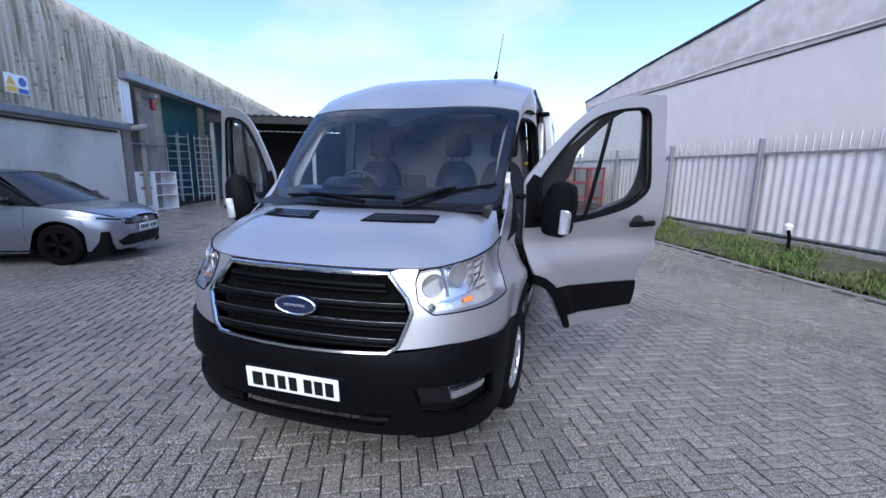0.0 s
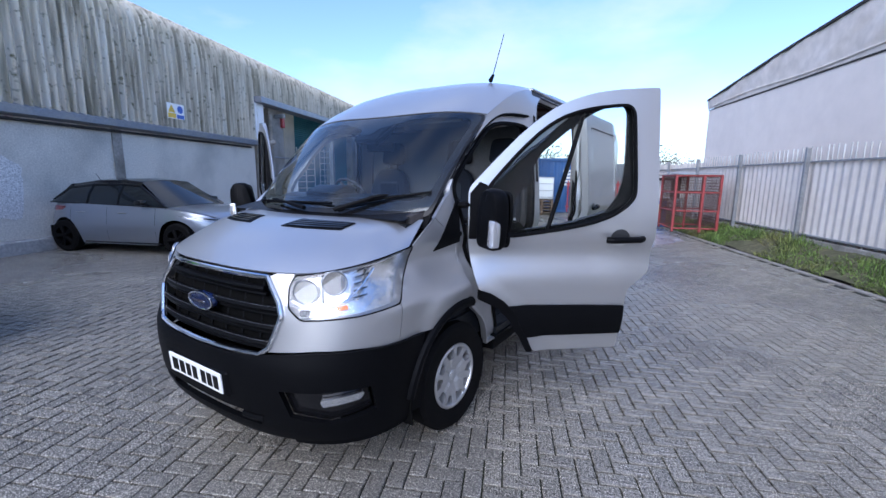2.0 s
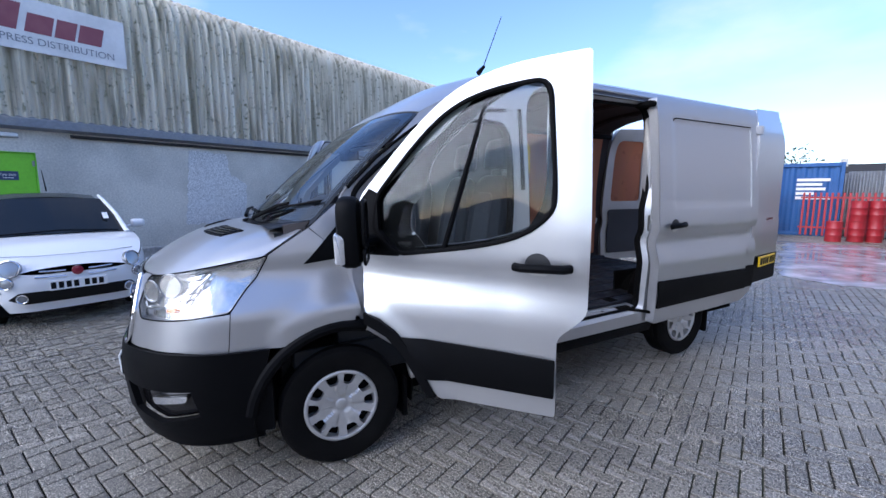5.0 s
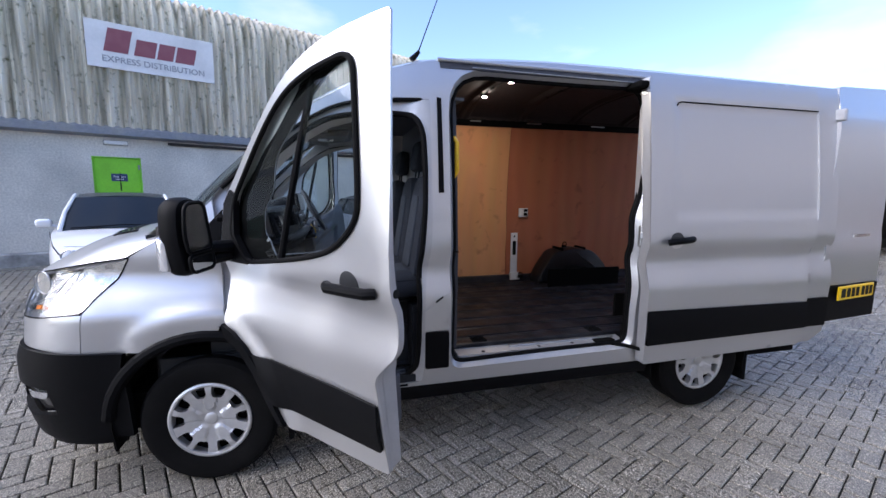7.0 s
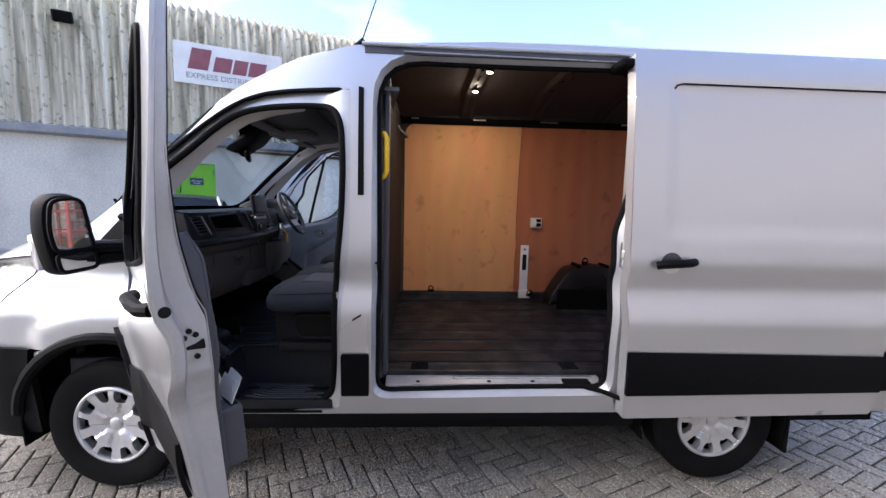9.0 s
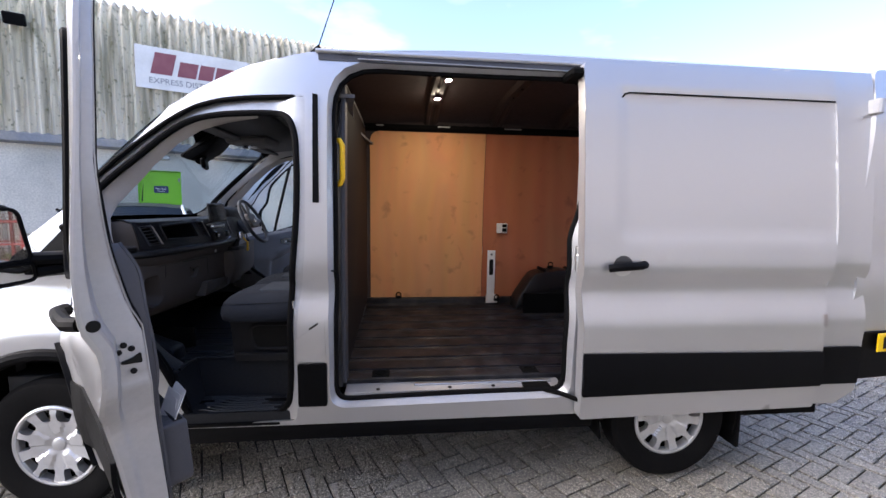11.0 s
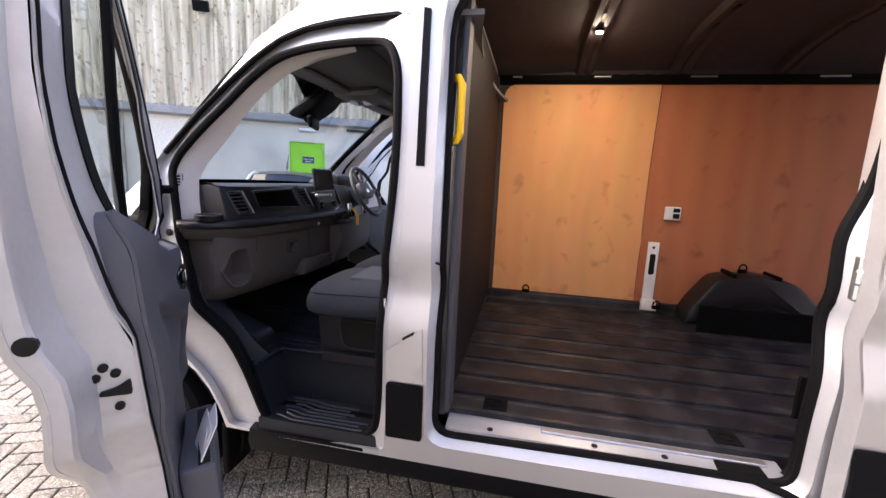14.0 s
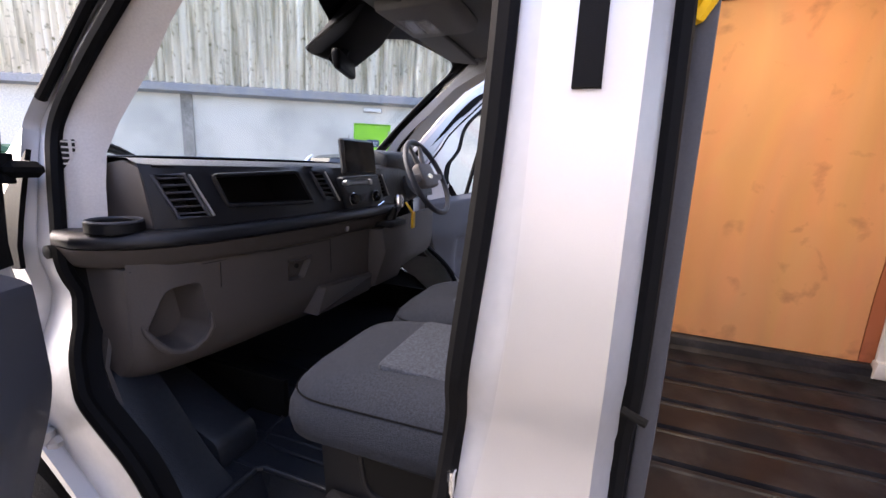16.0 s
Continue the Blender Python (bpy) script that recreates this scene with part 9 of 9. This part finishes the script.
# ---- far houses and trees over the fences ----
def tree(m, h, spread, leaves, label, seed, bare=False):
    t = thing("tree", m, label, "tree", "far trees")
    rng = random.Random(seed)
    bm = B()
    tube(bm, [(0, 0, 0), (0.03, 0.02, h * 0.3), (-0.02, 0.05, h * 0.55)], [0.16, 0.12, 0.07], 8)
    tips = []
    for k in range(26 if bare else 14):
        a, e = rng.uniform(0, 6.28), rng.uniform(0.3, 1.2)
        z0 = h * rng.uniform(0.28, 0.55)
        r = spread * rng.uniform(0.5, 1.0)
        tip = (r * math.cos(a), r * math.sin(a), z0 + r * e)
        mid = (tip[0] * 0.5 + rng.uniform(-.1, .1), tip[1] * 0.5, z0 + (tip[2] - z0) * 0.6)
        tube(bm, [(0, 0, z0), mid, tip], [0.05, 0.03, 0.01], 5)
        tips += [mid, tip]
        for _ in range(5 if bare else 0):
            q = [tip[i] + rng.uniform(-0.6, 0.6) for i in range(3)]
            tube(bm, [mid, q], [0.015, 0.005], 4)
    part("trunk", bm, material("bark", (0.09, 0.075, 0.06), 0.9, grain=0.3, scale=12), t)
    if not bare:
        bm = B()
        for _ in range(leaves):
            c = rng.choice(tips)
            p = Vector([c[i] + rng.gauss(0, spread * 0.22) for i in range(3)])
            s = rng.uniform(0.05, 0.13)
            d1, d2 = Vector([rng.uniform(-1, 1) for _ in range(3)]).normalized() * s, Vector([rng.uniform(-1, 1) for _ in range(3)]).normalized() * s * 0.6
            bm.faces.new([bm.verts.new(p + q) for q in (d1, d2, -d1, -d2)])
        part("crown", bm, material("leaves", (0.07, 0.085, 0.03), 0.8, island=0.4), t, smooth=False)
    return t


tree(pose(12.5, 34, -0.6), 3.6, 1.9, 3200, "round bushy tree beyond the fence", 3)
tree(pose(-9.0, 52, 0), 8.0, 3.2, 0, "bare winter tree behind the warehouse", 5, True)
tree(pose(3.2, 27, 0), 3.4, 1.8, 1800, "low green shrub beyond the fence", 8)
house = thing("distant_house", pose(6.0, 60, 0), "low distant house with a dark roof", "house")
bm = B()
box(bm, -6, 0, 0, 6, 7, 2.6)
part("wall", bm, RENDER, house)
bm = B()
prism(bm, [(-0.4, 2.5), (7.4, 2.5), (3.5, 4.6)], -6.3, 6.3, "x")
part("roof", bm, DARKROOF, house)
for x in (-3, 2.5):
    bm = B()
    box(bm, x, 3, 4.2, x + 0.6, 3.6, 5.2)
    part("chimney", bm, RENDER, house)


# ---- wheeled bin by the wall ----
BIN_GREEN = material("green_bin_plastic", (0.012, 0.085, 0.045), 0.45, grain=0.08, scale=60, stain=0.3, stain_scale=4, stain_colour=(0.03, 0.07, 0.05), bump=0.1, bump_scale=200)
bin_at = pose(-7.75, -7.05, 0.0, 0, 0, 3)
wheeled_bin = thing("wheeled_bin", bin_at, "large dark green wheeled bin with a white label", "bin")
bm = B()
tiers = [[bm.verts.new((a * hx, b * hy, z)) for a, b in ((-1, -1), (1, -1), (1, 1), (-1, 1))] for hx, hy, z in ((0.40, 0.50, 0.16), (0.43, 0.55, 0.6), (0.47, 0.60, 1.22), (0.51, 0.64, 1.23), (0.51, 0.64, 1.29))]
for p, q in zip(tiers, tiers[1:]):
    for i in range(4):
        bm.faces.new((p[i], p[(i + 1) % 4], q[(i + 1) % 4], q[i]))
bm.faces.new(list(reversed(tiers[0])))
part("body", bm, BIN_GREEN, wheeled_bin)
bm = B()
prism(bm, [(-0.64, 1.292), (0.64, 1.292), (0.62, 1.35), (0.35, 1.43), (-0.35, 1.43), (-0.62, 1.35)], -0.52, 0.53, "x", 0.02)
part("lid", bm, BIN_GREEN, wheeled_bin)
for y in (-0.35, 0.0, 0.35):
    bm = B()
    prism(bm, [(0.405, 0.2), (0.44, 0.2), (0.495, 1.2), (0.46, 1.2)], y - 0.02, y + 0.02, "y", 0.006)
    part("rib", bm, BIN_GREEN, wheeled_bin)
for x in (-0.33, 0.33):
    for y in (-0.4, 0.4):
        bm = B()
        lathe(bm, [(0.06, -0.03), (0.09, -0.03), (0.095, 0.0), (0.09, 0.03), (0.06, 0.03), (0, 0.02)], "y", 20, Matrix.Translation((x, y, 0.095)))
        box(bm, x - 0.03, y - 0.045, 0.09, x + 0.03, y - 0.035, 0.2)
        part("wheel", bm, RUBBER, wheeled_bin)
bm = B()
box(bm, 0.475, 0.08, 0.90, 0.482, 0.30, 1.12, 0.002, pose(0.017, 0, 0))
label_plate = part("label_plate", bm, WHITE, wheeled_bin, "white label")
for k in range(3):
    bm = B()
    box(bm, 0.5, 0.11, 0.94 + 0.06 * k, 0.5015, 0.27 - 0.03 * k, 0.965 + 0.06 * k)
    part("label_bar", bm, GREEN, label_plate)


# ---- soapy water, paving blocks and grass ----
SUDS = material("soapy_water", (0.30, 0.295, 0.32), 0.15, grain=0.3, scale=3, stain=0.8, stain_scale=1.8, stain_colour=(0.62, 0.61, 0.66), gloss_var=0.1)
random.seed(12)
outline = rounded([(2.2, 8.5, .5), (3.6, 8.0, .5), (5.0, 9.6, .4), (5.45, 11.5, .4), (5.3, 13.8, .4), (4.2, 15.8, .5), (2.6, 15.5, .5), (2.3, 12.0, .5)])
outline = [(u + random.uniform(-0.12, 0.12), v + random.uniform(-0.15, 0.15)) for u, v in densify(outline, 0.3)]
tagged(part("soapy_water", sheet(outline, lambda u, v: (u, v, 0.005), step=0.4), SUDS), "pale soapy water spread over the paving", "puddle", kind="structure")

pavement = thing("pavement", pose(0, 0, 0), "wet grey herringbone block paving", "paving", kind="structure")
UNIT = 0.104
rng = np.random.RandomState(6)
ix0, ix1 = int(-9.0 / UNIT), int(KERB_X / UNIT) - 1
iy0, iy1 = int(-7.0 / UNIT), int(19.0 / UNIT)
aa, bb = np.meshgrid(np.arange(ix0, ix1), np.arange(iy0, iy1), indexing="ij")
k = (aa - bb) % 4
flat = [(a, b, 2, 1) for a, b in zip(aa[k == 0].tolist(), bb[k == 0].tolist())]
tall = [(a, b, 1, 2) for a, b in zip(aa[k == 3].tolist(), bb[k == 3].tolist())]
NEAR = (0.25, 2.6, -1.25, 1.35)
single, rest = [], []
for blk in flat + tall:
    cx_, cy_ = (blk[0] + blk[2] / 2) * UNIT, (blk[1] + blk[3] / 2) * UNIT
    (single if NEAR[0] < cx_ < NEAR[1] and NEAR[2] < cy_ < NEAR[3] and len(single) < 300 else rest).append(blk)
arr = np.array(rest, float)
n = len(arr)
x0, y0 = arr[:, 0] * UNIT, arr[:, 1] * UNIT
x1, y1 = x0 + arr[:, 2] * UNIT, y0 + arr[:, 3] * UNIT
gap, chamfer = 0.0048, 0.007
dz = rng.uniform(-0.0018, 0.0018, n)
tiltx, tilty = rng.uniform(-0.0012, 0.0012, n), rng.uniform(-0.0012, 0.0012, n)
d_ = np.clip((-2.2 - (x0 + x1) / 2) / 3.3, 0, 1)
base = 0.1 * d_ * d_ * (3 - 2 * d_) + dz
co = np.empty((n, 12, 3))
for j, (sx, sy) in enumerate(((0, 0), (1, 0), (1, 1), (0, 1))):
    X, Y = (x1 if sx else x0), (y1 if sy else y0)
    gx, gy = (-1 if sx else 1), (-1 if sy else 1)
    t_ = base + tiltx * gx + tilty * gy
    co[:, j] = np.stack([X + gx * gap, Y + gy * gap, base - 0.014], 1)
    co[:, 4 + j] = np.stack([X + gx * gap, Y + gy * gap, t_ - 0.0035], 1)
    co[:, 8 + j] = np.stack([X + gx * (gap + chamfer), Y + gy * (gap + chamfer), t_], 1)
quads = [(0, 1, 5, 4), (1, 2, 6, 5), (2, 3, 7, 6), (3, 0, 4, 7), (4, 5, 9, 8), (5, 6, 10, 9), (6, 7, 11, 10), (7, 4, 8, 11), (8, 9, 10, 11)]
faces = (np.arange(n)[:, None, None] * 12 + np.array(quads)[None]).reshape(-1, 4)
me = bpy.data.meshes.new("paving_blocks")
me.from_pydata(co.reshape(-1, 3).tolist(), [], faces.tolist())
me.materials.append(BLOCK)
pave_rest = new("paving_blocks", me)
pave_rest.parent = pavement
pave_rest["kind"] = "stuff"
kinds = {}
for w, h in ((2, 1), (1, 2)):
    a, b = w * UNIT - gap, h * UNIT - gap
    v = []
    for z, ins in ((-0.014, 0), (-0.0035, 0), (0, chamfer)):
        v += [(gap + ins, gap + ins, z), (a - ins, gap + ins, z), (a - ins, b - ins, z), (gap + ins, b - ins, z)]
    me = bpy.data.meshes.new("paving_block")
    me.from_pydata(v, [], quads)
    me.materials.append(BLOCK_ONE)
    kinds[(w, h)] = me
for a, b, w, h in single:
    o = new("paving_block", kinds[(w, h)])
    o.parent = pavement
    o.matrix_basis = pose(a * UNIT, b * UNIT, rng.uniform(-0.0018, 0.0018), rng.uniform(-0.6, 0.6), rng.uniform(-0.6, 0.6), 0)

# grass and weeds on the bank
rng = np.random.RandomState(2)
N = 38000
gx = KERB_X + 0.06 + 1.05 * rng.beta(1.2, 1.5, N)
gy = rng.uniform(-9, 18.5, N)
clump = np.array([noise.noise((float(a) * 1.3, float(b) * 0.9, 0)) for a, b in zip(gx, gy)])
keep = clump > -0.25
gx, gy, clump = gx[keep], gy[keep], clump[keep]
N = len(gx)
gz = np.minimum(0.36, 0.02 + 0.33 * (gx - KERB_X) / 1.07) - 0.03
hgt = (0.03 + 0.13 * rng.rand(N) ** 1.6) * (0.7 + 2.0 * np.clip(clump, 0, 1))
ang, wid = rng.uniform(0, 6.28, N), rng.uniform(0.006, 0.014, N)
lx, ly = rng.normal(0, 0.06, N), rng.normal(0, 0.06, N)
ca, sa = np.cos(ang) * wid, np.sin(ang) * wid
co = np.empty((N, 5, 3))
co[:, 0] = np.stack([gx - ca, gy - sa, gz], 1)
co[:, 1] = np.stack([gx + ca, gy + sa, gz], 1)
co[:, 2] = np.stack([gx + ca * 0.7 + lx * 0.4, gy + sa * 0.7 + ly * 0.4, gz + hgt * 0.65], 1)
co[:, 3] = np.stack([gx - ca * 0.7 + lx * 0.4, gy - sa * 0.7 + ly * 0.4, gz + hgt * 0.65], 1)
co[:, 4] = np.stack([gx + lx, gy + ly, gz + hgt], 1)
i5 = np.arange(N)[:, None] * 5
me = bpy.data.meshes.new("grass")
me.from_pydata(co.reshape(-1, 3).tolist(), [], (i5 + np.array([0, 1, 2, 3])).tolist() + (i5 + np.array([3, 2, 4])).tolist())
GRASS = material("grass_blades", (0.105, 0.165, 0.035), 0.75, island=0.55, stain=0.7, stain_scale=0.7, stain_colour=(0.22, 0.17, 0.075))
me.materials.append(GRASS)
tagged(new("grass", me), "rough green grass and weeds along the fence", "grass", kind="stuff")
